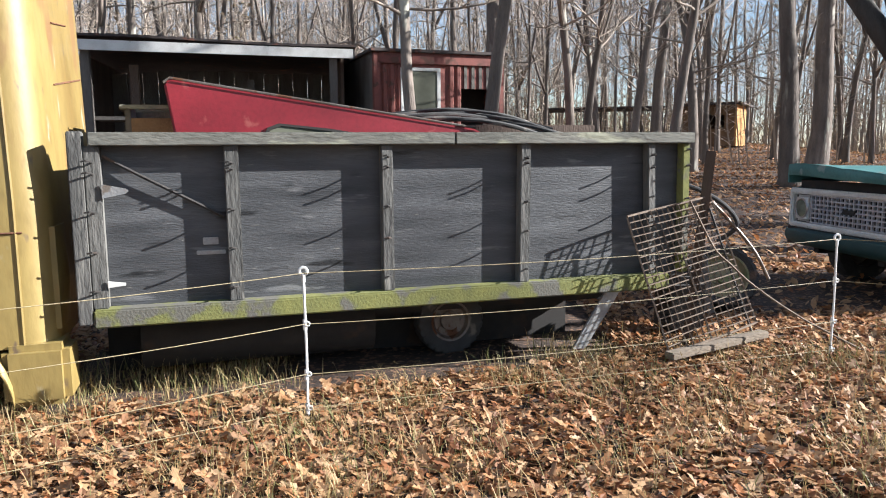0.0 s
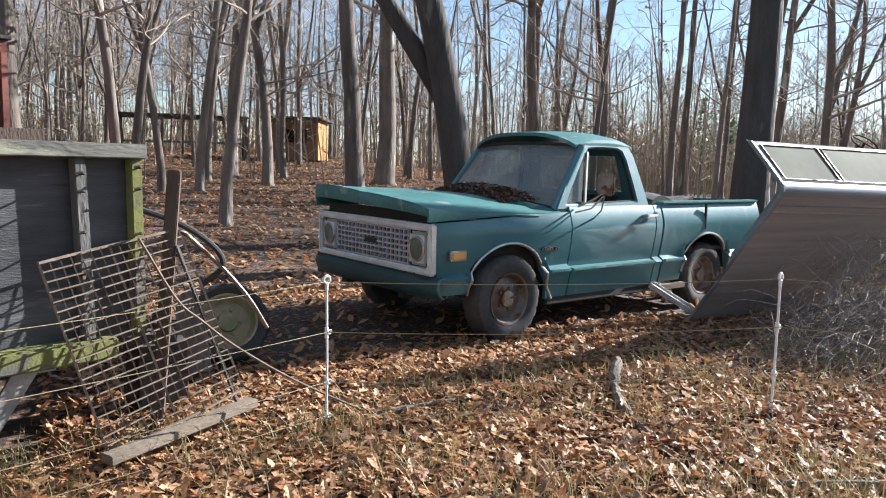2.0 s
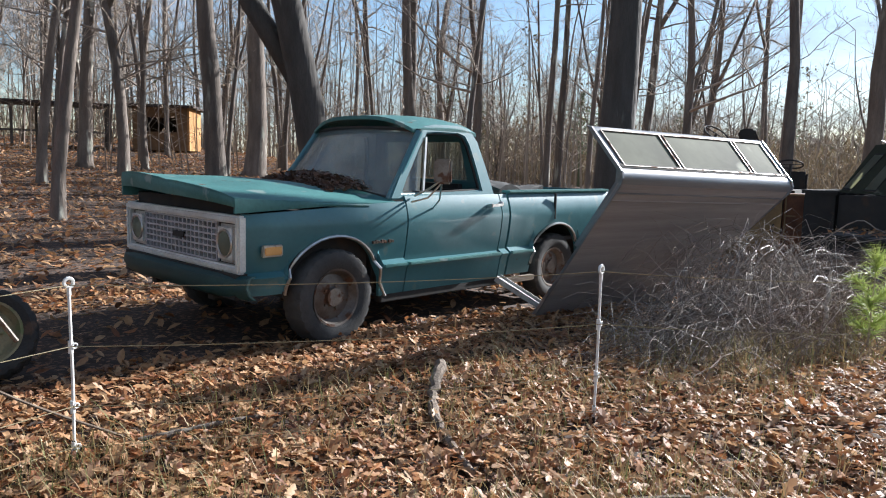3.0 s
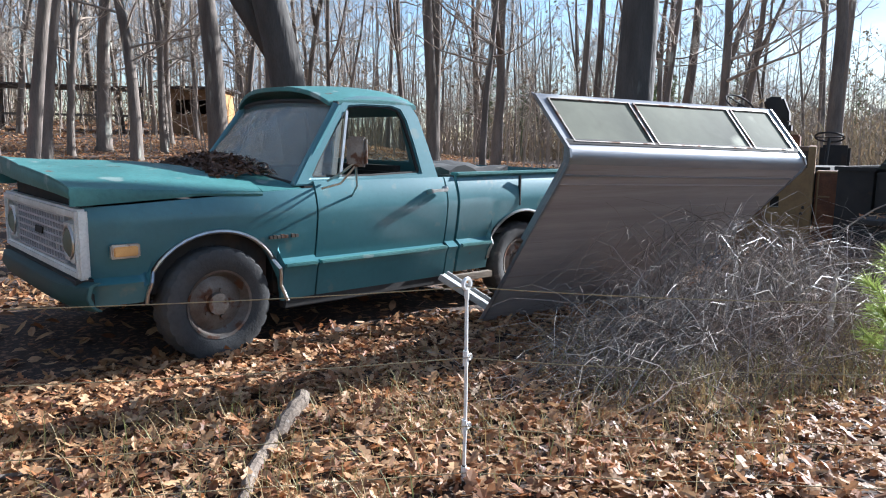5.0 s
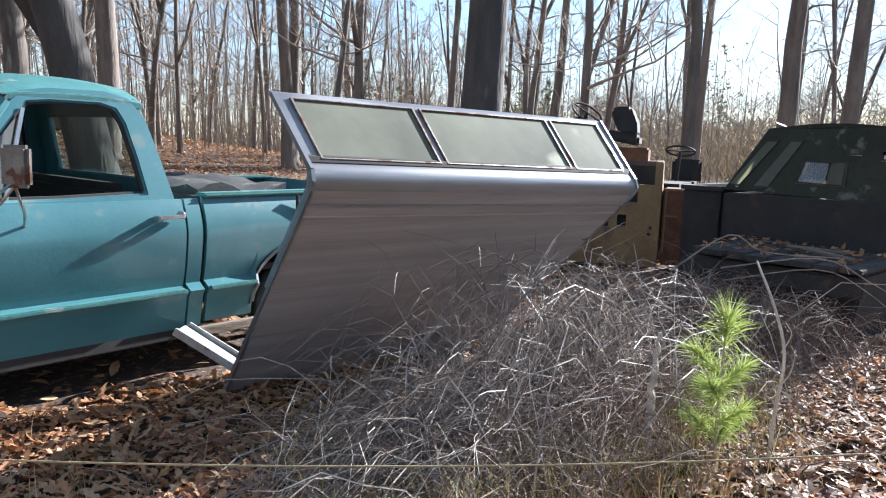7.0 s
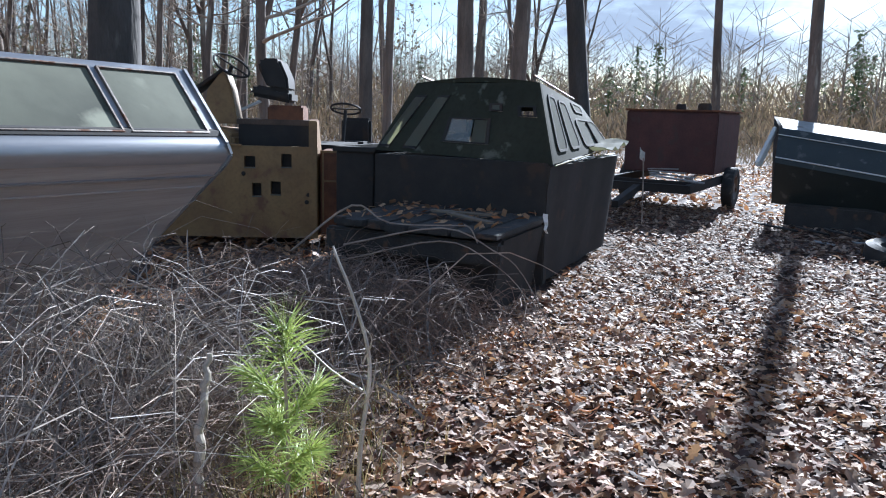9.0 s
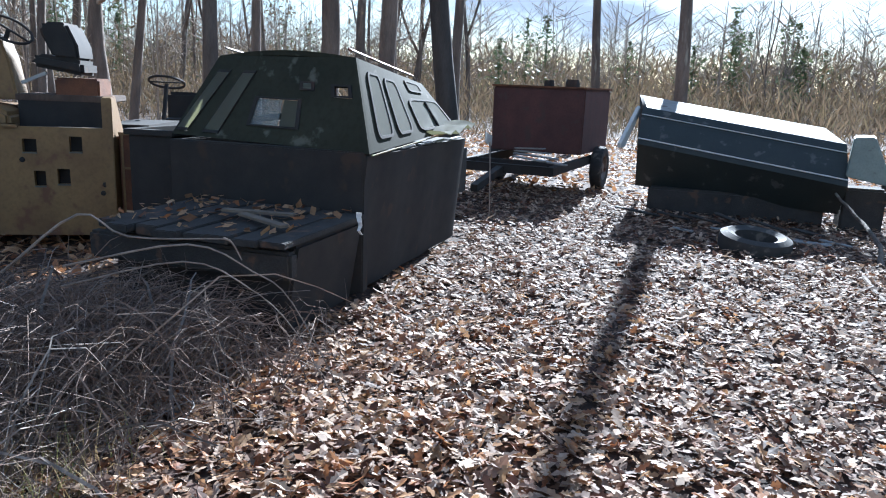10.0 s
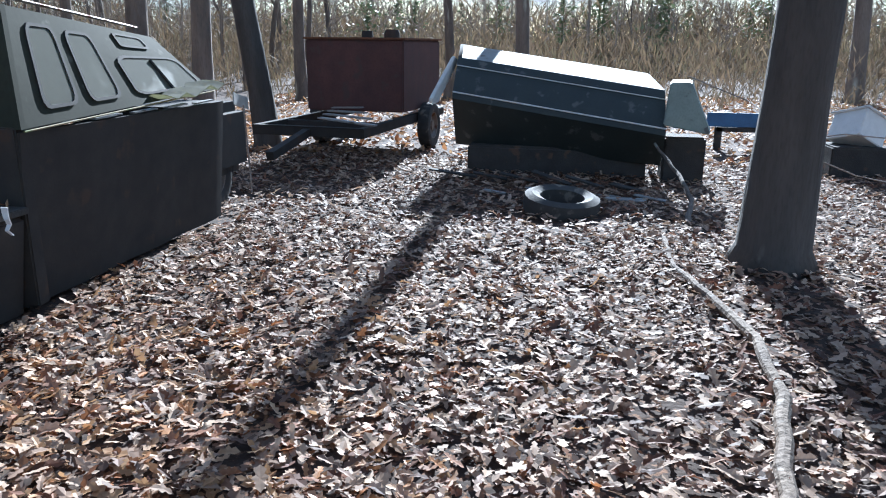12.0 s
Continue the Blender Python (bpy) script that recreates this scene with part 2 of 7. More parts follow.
let_light_through(M_PODPANE, 0.5, (0.62, 0.62, 0.46))
M_GRILLE = mat("pale_grille_paint", (0.50, 0.51, 0.53), (0.36, 0.37, 0.39), 0.45, 0.2, scale=8, bump=0.03)
M_OLIVE = mat("olive_fibreglass", (0.044, 0.046, 0.032), (0.032, 0.034, 0.024), 0.8, scale=2, bump=0.025, bscale=90, spots=((0.12, 0.12, 0.095), 0.64, 5))
M_OLIVE.node_tree.nodes["Principled BSDF"].inputs["Specular IOR Level"].default_value = 0.12
# Opaque hazy panes: sky reflection and darker corners are mottled into the colour.
M_FOGPANE = mat("mottled_pane", (0.20, 0.205, 0.15), (0.07, 0.073, 0.055), 0.85, scale=1.3, bump=0.02, spots=((0.24, 0.245, 0.18), 0.62, 2, 0.8), grain=0.1)
M_FOGPANE.node_tree.nodes["Principled BSDF"].inputs["Specular IOR Level"].default_value = 0.2
M_ROPE = mat("yellow_fence_wire", (0.40, 0.33, 0.17), (0.27, 0.22, 0.13), 0.6, scale=60, bump=0.2)
M_PLASTIC = mat("white_plastic", (0.78, 0.78, 0.76), (0.68, 0.68, 0.66), 0.4, scale=10, bump=0.03)
M_WIRE = mat("rusty_wire", (0.23, 0.18, 0.135), (0.12, 0.085, 0.062), 0.8, 0.3, scale=20, bump=0.1)
M_WOOD = mat("bleached_wood", (0.23, 0.185, 0.135), (0.13, 0.10, 0.075), 0.9, scale=8, bump=0.4, bscale=50, stretch=(0.3, 0.3, 1))
M_SILVER = mat("galvanised_sheet", (0.44, 0.445, 0.44), (0.28, 0.28, 0.275), 0.5, 0.6, scale=5, bump=0.12, spots=((0.2, 0.17, 0.14), 0.63, 7, 0.8))
M_BLUE = mat("faded_blue_paint", (0.06, 0.16, 0.34), (0.05, 0.11, 0.22), 0.6, scale=4, bump=0.1)
M_PINE = leaf_mat("pine_needles", [(0.36, 0.44, 0.10), (0.48, 0.54, 0.17), (0.26, 0.36, 0.09)], rough=0.45, sss=0.4)
M_EVERGREEN = leaf_mat("evergreen_leaves", [(0.12, 0.16, 0.075), (0.16, 0.19, 0.10), (0.09, 0.12, 0.06)], sss=0.2)
M_BRUSH = leaf_mat("dry_brush", [(0.20, 0.145, 0.095), (0.27, 0.20, 0.13), (0.14, 0.11, 0.075), (0.32, 0.235, 0.14), (0.15, 0.14, 0.08)], rough=0.8, sss=0.2)
M_AMBER = mat("amber_lens", (0.62, 0.36, 0.13), (0.55, 0.30, 0.10), 0.25, scale=20, bump=0.05, coat=0.5)


def glass(name, tint=(0.75, 0.8, 0.78), dust=0.35):
    m = bpy.data.materials.new(name)
    m.use_nodes = True
    t = m.node_tree
    N, L = t.nodes.new, t.links.new
    p = t.nodes["Principled BSDF"]
    p.inputs["Base Color"].default_value = (0.30, 0.31, 0.29, 1)
    p.inputs["Roughness"].default_value = 0.12
    p.inputs["Coat Weight"].default_value = 1.0
    tr = N("ShaderNodeBsdfTransparent")
    tr.inputs["Color"].default_value = (*tint, 1)
    n, tc = N("ShaderNodeTexNoise"), N("ShaderNodeTexCoord")
    n.inputs["Scale"].default_value, n.inputs["Detail"].default_value = 3, 6
    L(tc.outputs["Object"], n.inputs["Vector"])
    r = N("ShaderNodeMapRange")
    r.inputs["To Min"].default_value, r.inputs["To Max"].default_value = dust * 0.5, dust * 1.5
    L(n.outputs["Fac"], r.inputs["Value"])
    mx = N("ShaderNodeMixShader")
    L(r.outputs["Result"], mx.inputs[0])
    L(tr.outputs["BSDF"], mx.inputs[1])
    L(p.outputs["BSDF"], mx.inputs[2])
    L(mx.outputs["Shader"], t.nodes["Material Output"].inputs["Surface"])
    return m


M_GLASS = glass("dusty_glass", dust=0.42)
M_CLEAR = glass("side_glass", dust=0.14)


# ---- mesh helpers ----
class Geo:
    """Collects vertices and faces."""
    def __init__(self):
        self.v, self.f = [], []

    def add(self, vs, fs):
        b = len(self.v)
        self.v += [tuple(v) for v in vs]
        self.f += [tuple(b + i for i in f) for f in fs]
        return self

    def box(self, x0, y0, z0, x1, y1, z1, m=None):
        vs = [Vector((x, y, z)) for z in (z0, z1) for y in (y0, y1) for x in (x0, x1)]
        if m:
            vs = [m @ v for v in vs]
        return self.add(vs, [(0, 2, 3, 1), (4, 5, 7, 6), (0, 1, 5, 4), (2, 6, 7, 3), (0, 4, 6, 2), (1, 3, 7, 5)])

    def beam(self, p, q, w, h, up=(0, 0, 1)):
        """A squared beam from p to q, w across and h along up."""
        p, q = Vector(p), Vector(q)
        d = (q - p).normalized()
        s = d.cross(Vector(up))
        s = s.normalized() if s.length > 1e-4 else Vector((1, 0, 0))
        u = s.cross(d)
        vs = [c + s * a * w / 2 + u * b * h / 2 for c in (p, q) for a, b in ((-1, -1), (1, -1), (1, 1), (-1, 1))]
        return self.add(vs, [(3, 2, 1, 0), (4, 5, 6, 7), (0, 1, 5, 4), (1, 2, 6, 5), (2, 3, 7, 6), (3, 0, 4, 7)])

    def tube(self, pts, rad, n=6, caps=True):
        """A round tube along pts; rad is one radius or one for each point."""
        pts = [Vector(p) for p in pts]
        rs = rad if isinstance(rad, (list, tuple)) else [rad] * len(pts)
        vs, ref = [], None
        for i, p in enumerate(pts):
            d = (pts[min(i + 1, len(pts) - 1)] - pts[max(i - 1, 0)]).normalized()
            if ref is None:
                ref = d.orthogonal().normalized()
            ref = (ref - d * ref.dot(d))
            ref = ref.normalized() if ref.length > 1e-5 else d.orthogonal().normalized()
            o = d.cross(ref)
            for k in range(n):
                a = 2 * math.pi * k / n
                vs.append(p + (ref * math.cos(a) + o * math.sin(a)) * rs[i])
        fs = [(i * n + k, i * n + (k + 1) % n, (i + 1) * n + (k + 1) % n, (i + 1) * n + k) for i in range(len(pts) - 1) for k in range(n)]
        if caps:
            fs += [tuple(range(n))[::-1], tuple((len(pts) - 1) * n + k for k in range(n))]
        return self.add(vs, fs)

    def ring(self, c, r, tube_r, axis=(0, 0, 1), n=24, k=8):
        """A closed hoop."""
        ax = Vector(axis).normalized()
        u = ax.orthogonal().normalized()
        w = ax.cross(u)
        c = Vector(c)
        vs = []
        for i in range(n):
            a = 2 * math.pi * i / n
            d = u * math.cos(a) + w * math.sin(a)
            for j in range(k):
                b = 2 * math.pi * j / k
                vs.append(c + d * (r + tube_r * math.cos(b)) + ax * tube_r * math.sin(b))
        return self.add(vs, [(i * k + j, ((i + 1) % n) * k + j, ((i + 1) % n) * k + (j + 1) % k, i * k + (j + 1) % k) for i in range(n) for j in range(k)])

    def lathe(self, prof, m, n=28, closed=False):
        """Turns (radius, height) points about m's z axis."""
        vs = []
        for i in range(n):
            a = 2 * math.pi * i / n
            for r, h in prof:
                vs.append(m @ Vector((r * math.cos(a), r * math.sin(a), h)))
        k = len(prof)
        js = range(k) if closed else range(k - 1)
        return self.add(vs, [(i * k + j, ((i + 1) % n) * k + j, ((i + 1) % n) * k + (j + 1) % k, i * k + (j + 1) % k) for i in range(n) for j in js])

    def sheet(self, grid, off):
        """A plate through a grid of points, thickened by off: a vector, or a function of the point."""
        r, c = len(grid), len(grid[0])
        a = [Vector(p) for row in grid for p in row]
        b = [p + (Vector(off(p)) if callable(off) else Vector(off)) for p in a]
        n = r * c
        fs = []
        for i in range(r - 1):
            for j in range(c - 1):
                q = (i * c + j, i * c + j + 1, (i + 1) * c + j + 1, (i + 1) * c + j)
                fs += [q, tuple(n + k for k in q[::-1])]
        rim = [i * c for i in range(r)] + [(r - 1) * c + j for j in range(1, c)] + [i * c + c - 1 for i in range(r - 2, -1, -1)] + [j for j in range(c - 2, 0, -1)]
        for i, k in enumerate(rim):
            l = rim[(i + 1) % len(rim)]
            fs.append((k, n + k, n + l, l)[::-1])
        return self.add(a + b, fs)

    def prism(self, poly, off):
        """A flat outline (3D points) carried along off."""
        off = Vector(off)
        n = len(poly)
        vs = [Vector(p) for p in poly] + [Vector(p) + off for p in poly]
        return self.add(vs, [tuple(range(n))[::-1], tuple(range(n, 2 * n))] + [(i, (i + 1) % n, n + (i + 1) % n, n + i) for i in range(n)])

    def surround(self, outer, inner, off):
        """A flat frame between two outlines of as many points, carried along off."""
        off = Vector(off)
        n = len(outer)
        vs = [Vector(p) for p in outer] + [Vector(p) for p in inner]
        vs += [v + off for v in vs]
        fs = []
        for i in range(n):
            j = (i + 1) % n
            fs += [(i, j, n + j, n + i), (3 * n + i, 3 * n + j, 2 * n + j, 2 * n + i), (2 * n + i, 2 * n + j, j, i), (n + i, n + j, 3 * n + j, 3 * n + i)]
        return self.add(vs, fs)


def mesh_of(name, g, material, bev=0.0, smooth=True, angle=38, clean=True):
    me = bpy.data.meshes.new(name)
    me.from_pydata(g.v, [], g.f)
    if clean:
        bm = bmesh.new()
        bm.from_mesh(me)
        bmesh.ops.remove_doubles(bm, verts=bm.verts, dist=1e-5)
        bmesh.ops.recalc_face_normals(bm, faces=bm.faces)
        if bev:
            sharp = [e for e in bm.edges if len(e.link_faces) == 2 and e.calc_face_angle(0) > radians(angle)]
            bmesh.ops.bevel(bm, geom=sharp, offset=bev, segments=2, affect="EDGES", clamp_overlap=True)
        for e in bm.edges:
            e.smooth = len(e.link_faces) == 2 and e.calc_face_angle(0) < radians(angle)
        for f in bm.faces:
            f.smooth = smooth
        bm.to_mesh(me)
        bm.free()
    me.materials.append(material)
    return me


def part(name, g, material, parent=None, label="", bev=0.0, smooth=True, clean=True):
    ob = new(name, mesh_of(name, g, material, bev, smooth, clean=clean))
    ob.parent = parent
    if label:
        tagged(ob, label)
    return ob


def thing(name, m, label, category, group="", kind=""):
    """An empty at the base of a thing, at the pose m."""
    ob = new(name)
    ob.empty_display_size = 0.1
    ob.matrix_basis = m
    return tagged(ob, label, category, group, kind)


def lone(name, g, material, label, category, group="", kind="", m=None, bev=0.0, smooth=True, clean=True):
    """A thing of one mesh."""
    ob = part(name, g, material, None, "", bev, smooth, clean)
    if m:
        ob.matrix_basis = m
    return tagged(ob, label, category, group, kind)


rng = random.Random(7)


def uni(a, b):
    return rng.uniform(a, b)


def smoothstep(a, b, x):
    k = min(1.0, max(0.0, (x - a) / (b - a)))
    return k * k * (3 - 2 * k)


def ground_z(x, y):
    """Height of the ground: nearly level, a low dip by the wagon, a slow rise into the wood."""
    z = -0.08 * (1 - smoothstep(0.5, 4.0, x)) * (1 - smoothstep(7, 10, y))
    z += 0.052 * max(0.0, min(y, 55) - 10) * smoothstep(8, 14, y) * (1 - smoothstep(16, 34, x))
    z += 0.035 * noise.noise(Vector((x * 0.7, y * 0.7, 0.0))) + 0.015 * noise.noise(Vector((x * 2.3, y * 2.3, 4.0)))
    return z


# ---- ground ----
def make_ground():
    ax = sorted(set([-900, -500, -300, -180, -120, -80, -60] + [i * 2.0 for i in range(-24, -4)] + [-8 + i * 0.3 for i in range(0, 107)] + [24 + 2.0 * i for i in range(1, 24)] + [80, 110, 160, 240, 400, 900]))
    ay = sorted(set([-900, -400, -200, -100, -60, -40, -30, -20, -14, -10] + [-6 + i * 0.3 for i in range(0, 74)] + [17 + i * 1.5 for i in range(0, 36)] + [80, 110, 160, 240, 400, 900]))
    g = Geo()
    n = len(ay)
    g.v = [(x, y, ground_z(x, y)) for x in ax for y in ay]
    g.f = [(i * n + j, (i + 1) * n + j, (i + 1) * n + j + 1, i * n + j + 1) for i in range(len(ax) - 1) for j in range(n - 1)]
    me = bpy.data.meshes.new("ground")
    me.from_pydata(g.v, [], g.f)
    me.materials.append(M_GROUND)
    for p in me.polygons:
        p.use_smooth = True
    tagged(new("ground", me), "brown woodland soil under a carpet of dead leaves", "ground", kind="structure")


make_ground()


def numpy_mesh(name, verts, faces, material):
    me = bpy.data.meshes.new(name)
    me.from_pydata(verts.tolist(), [], faces.tolist())
    me.materials.append(material)
    return new(name, me)


def scatter_leaves(name, n, box, size, lift, seed, keep=None, material=None, plain=False, tilt=0.3):
    """n curled, lobed leaves lying at random inside box = (x0, x1, y0, y1)."""
    r = np.random.RandomState(seed)
    x, y = r.uniform(box[0], box[1], n), r.uniform(box[2], box[3], n)
    if keep is not None:
        ok = np.array([keep(a, b) for a, b in zip(x, y)])
        x, y = x[ok], y[ok]
        n = len(x)
    gz = np.array([ground_z(a, b) for a, b in zip(x, y)])
    out = np.array([(-1.0, 0), (-0.55, 0.42), (-0.28, 0.24), (0.05, 0.62), (0.3, 0.3), (0.62, 0.45), (1.0, 0.0), (0.62, -0.45), (0.3, -0.3), (0.05, -0.62), (-0.28, -0.24), (-0.55, -0.42)])
    if plain:
        out = np.array([(-1.0, 0), (-0.4, 0.5), (0.35, 0.45), (1.0, 0.0), (0.35, -0.45), (-0.4, -0.5)])
    k = len(out)
    s = r.uniform(size[0], size[1], n)[:, None]
    wid = r.uniform(0.5, 0.98, n)[:, None]
    curl, bow = r.uniform(-0.15, 0.45, n)[:, None], r.uniform(-0.3, 0.3, n)[:, None]
    lx, ly = out[None, :, 0] * s, out[None, :, 1] * s * wid
    lz = (curl * (out[None, :, 1] ** 2) * 1.6 + bow * (out[None, :, 0] ** 2)) * s
    lx, ly, lz = [np.concatenate([a, np.zeros((n, 1))], 1) for a in (lx, ly, lz)]
    yaw, tx, ty = r.uniform(0, 6.28, n), r.normal(0, tilt, n), r.normal(0, tilt, n)
    cx, sx, cy, sy, cz, sz = [a[:, None] for a in (np.cos(tx), np.sin(tx), np.cos(ty), np.sin(ty), np.cos(yaw), np.sin(yaw))]
    ly, lz = ly * cx - lz * sx, ly * sx + lz * cx
    lx, lz = lx * cy + lz * sy, -lx * sy + lz * cy
    lx, ly = lx * cz - ly * sz, lx * sz + ly * cz
    low = np.minimum(lz.min(1), 0)[:, None]
    z = gz[:, None] + lz - low * 0.8 + r.uniform(0.002, lift, n)[:, None]
    v = np.stack([lx + x[:, None], ly + y[:, None], z], 2).reshape(-1, 3)
    base = np.arange(n)[:, None, None] * (k + 1)
    tri = np.array([(i, (i + 1) % k, k) for i in range(k)])[None]
    f = (base + tri).reshape(-1, 3)
    ob = numpy_mesh(name, v, f, material or M_LEAF)
    return tagged(ob, "thick litter of curled brown oak leaves on the ground", "leaf litter", kind="stuff")


def browner(x, y):
    """Red-brown leaves without the painted sheen; they thin out away from the brush."""
    d = math.hypot((x - 10.0) / 2.5, (y - 3.3) / 2.3)
    return littered(x, y) and (math.sin(x * 12.9898 + y * 78.233) * 43758.5) % 1 < math.exp(-d * d)


def littered(x, y):
    """Where leaves lie: soil left bare to darken the shade under flatbed, wagon, pickup."""
    if 10.9 < x < 15.0 and 4.0 + 0.07 * math.sin(5 * x) < y < 6.2:
        return False
    if -2.6 < x < 1.3 and y > 4.2 + 0.31 * (x + 1.98) + 0.06 * math.sin(9 * x) and y < 7.2:
        return False
    return not (2.5 < x < 7.6 and 6.42 + 0.1 * math.sin(6 * x) < y < 8.4) or (x * 7.3 + y * 3.1) % 1 < 0.12


def scatter_grass(name, n, centres, spread, height, material, seed, label):
    """Thin bent blades in tufts round the centres."""
    r = np.random.RandomState(seed)
    c = np.array(centres)[r.randint(0, len(centres), n)]
    x, y = c[:, 0] + r.normal(0, spread, n), c[:, 1] + r.normal(0, spread, n)
    gz = np.array([ground_z(a, b) for a, b in zip(x, y)])
    h = r.uniform(height[0], height[1], n)
    a, lean = r.uniform(0, 6.28, n), r.uniform(0.15, 0.9, n)
    dx, dy = np.cos(a) * lean, np.sin(a) * lean
    w = r.uniform(0.0012, 0.0028, n)
    px, py = -np.sin(a) * w, np.cos(a) * w
    V = []
    for t, ww in ((0, 1), (0.4, 0.9), (0.75, 0.6), (1.0, 0.15)):
        qx, qy, qz = x + dx * h * t * t, y + dy * h * t * t, gz + h * t * (1 - 0.3 * lean * t) - 0.01
        V += [np.stack([qx - px * ww, qy - py * ww, qz], 1), np.stack([qx + px * ww, qy + py * ww, qz], 1)]
    v = np.stack(V, 1).reshape(-1, 3)
    base = np.arange(n)[:, None, None] * 8
    q = np.array([(0, 1, 3, 2), (2, 3, 5, 4), (4, 5, 7, 6)])[None]
    ob = numpy_mesh(name, v, (base + q).reshape(-1, 4), material)
    return tagged(ob, label, "grass", kind="stuff")


scatter_leaves("leaf_litter", 44000, (-3.2, 8.1, 1.5, 6.4), (0.028, 0.060), 0.04, 1, littered)
scatter_leaves("leaf_litter", 13000, (-4, 8.5, 6.4, 9.5), (0.04, 0.07), 0.04, 12, littered, plain=True)
scatter_leaves("leaf_litter", 15000, (-9, 9.0, -7.0, 1.7), (0.05, 0.085), 0.035, 6, plain=True)
scatter_leaves("leaf_litter", 4000, (-12, -3.0, 1.5, 9.5), (0.06, 0.10), 0.035, 16, plain=True)
scatter_leaves("leaf_litter", 5000, (9, 22, -10.0, -3.8), (0.06, 0.10), 0.035, 17, plain=True)
scatter_leaves("leaf_litter", 26000, (8.0, 15, -4.0, 5.5), (0.032, 0.066), 0.05, 2, littered, material=M_LEAF2, tilt=0.24)
scatter_leaves("leaf_litter", 10000, (15.0, 19.5, -4.0, 5.5), (0.034, 0.068), 0.05, 22, littered, material=M_LEAF2, tilt=0.24)
scatter_leaves("leaf_litter", 12000, (8.0, 13.6, 0.6, 5.5), (0.028, 0.058), 0.045, 9, browner)
scatter_leaves("leaf_litter", 13000, (8.5, 24, 5.5, 14.5), (0.045, 0.08), 0.03, 3, plain=True)
scatter_leaves("leaf_litter", 34000, (-6, 22, 9.5, 34), (0.05, 0.09), 0.03, 4, plain=True)
scatter_leaves("leaf_litter", 9000, (-12, 26, 34, 56), (0.09, 0.15), 0.03, 8, plain=True)
scatter_leaves("leaf_litter", 14000, (19, 34, -12, 10), (0.06, 0.10), 0.03, 5, plain=True)


# ---- trees ----
def tree_mesh(seed, h, r, limbs, lean=0.0, fork=0.0, low=0.3, twigs=1.0, fork_way=None):
    """Trunk and bare crown of one tree, as two meshes."""
    q = random.Random(seed)
    trunk, crown = Geo(), Geo()
    pts, p, d = [], Vector((0, 0, -0.15)), Vector((lean, 0, 1)).normalized()
    steps = 13
    for i in range(steps + 1):
        pts.append(p.copy())
        d = (d + Vector((q.uniform(-1, 1), q.uniform(-1, 1), 0)) * 0.075 + Vector((0, 0, 0.03))).normalized()
        p = p + d * h / steps
    rad = [r * (1.0 - 0.80 * (i / steps) ** 0.9) for i in range(steps + 1)]
    rad[0] = r * 1.75
    pts.insert(1, pts[0].lerp(pts[1], 0.22))
    rad.insert(1, r * 1.12)
    trunk.tube(pts, rad, 12)

    def limb(start, way, length, rr, level):
        n = (6, 4, 3, 2)[level]
        ps, c, w = [start], start.copy(), way.normalized()
        for i in range(n):
            w = (w + Vector((q.uniform(-1, 1), q.uniform(-1, 1), q.uniform(-0.55, 0.75))) * (0.36 if level else 0.26)).normalized()
            c = c + w * length / n
            ps.append(c.copy())
        rr = max(rr, (0.024, 0.013, 0.008, 0.0055)[level])
        crown.tube(ps, [rr * (1 - 0.75 * i / n) + 0.002 for i in range(n + 1)], (5, 4, 3, 3)[level], caps=False)
        if level < 3:
            for k in range(int((5, 4.6, 3.2)[level] * twigs)):
                f = q.uniform(0.25, 1.0) * n
                i = min(n - 1, int(f))
                s = ps[i].lerp(ps[i + 1], f - i)
                side = Vector((q.uniform(-1, 1), q.uniform(-1, 1), q.uniform(-0.15, 0.9)))
                limb(s, w * 0.5 + side, length * q.uniform(0.32, 0.58), rr * q.uniform(0.28, 0.45), level + 1)

    if fork:
        i = int(steps * fork)
        w = Vector(fork_way or (q.choice((-0.5, 0.5)), q.uniform(-0.4, 0.4), 1)).normalized()
        c, stem = pts[i].copy(), [pts[i].copy()]
        for k in range(7):
            w = (w + Vector((q.uniform(-1, 1) * 0.12, q.uniform(-1, 1) * 0.12, 0.10))).normalized()
            c = c + w * h * (1 - fork) * 0.8 / 7
            stem.append(c.copy())
        trunk.tube(stem, [rad[i] * 0.74 * (1 - 0.8 * k / 7) for k in range(8)], 9)
        for k in range(2, 8):
            a = q.uniform(0, 6.28)
            limb(stem[k], Vector((math.cos(a), math.sin(a), q.uniform(0.1, 1.0))), h * 0.17, rad[i] * 0.2, 1)
    for k in range(limbs):
        f = q.uniform(low, 1.0) * steps
        i = min(steps - 1, int(f))
        a = q.uniform(0, 6.28)
        up = q.uniform(0.0, 0.95)
        limb(pts[i].lerp(pts[i + 1], f - i), Vector((math.cos(a), math.sin(a), up)), q.uniform(1.8, 4.8) * (1.25 - 0.6 * f / steps) * h / 16, max(0.012, rad[i] * q.uniform(0.22, 0.40)), 0 if k % 2 else 1)
    return trunk, crown


def make_tree(m, label, seed, h, r, limbs, group="bare trees", bark=None, **kw):
    t = thing("tree", m, label, "tree", group)
    a, b = tree_mesh(seed, h, r, limbs, **kw)
    part("trunk", a, bark or M_BARK, t, clean=False)
    part("crown", b, M_TWIG, t, "bare grey-brown branches and twigs", clean=False)
    for c in t.children:
        for f in c.data.polygons:
            f.use_smooth = True
    return t


def at(x, y, turn=0.0, s=1.0, sink=0.0, sz=None):
    return pose(x, y, ground_z(x, y) - sink, 0, 0, turn) @ Matrix.Diagonal((s, s, sz or s, 1))


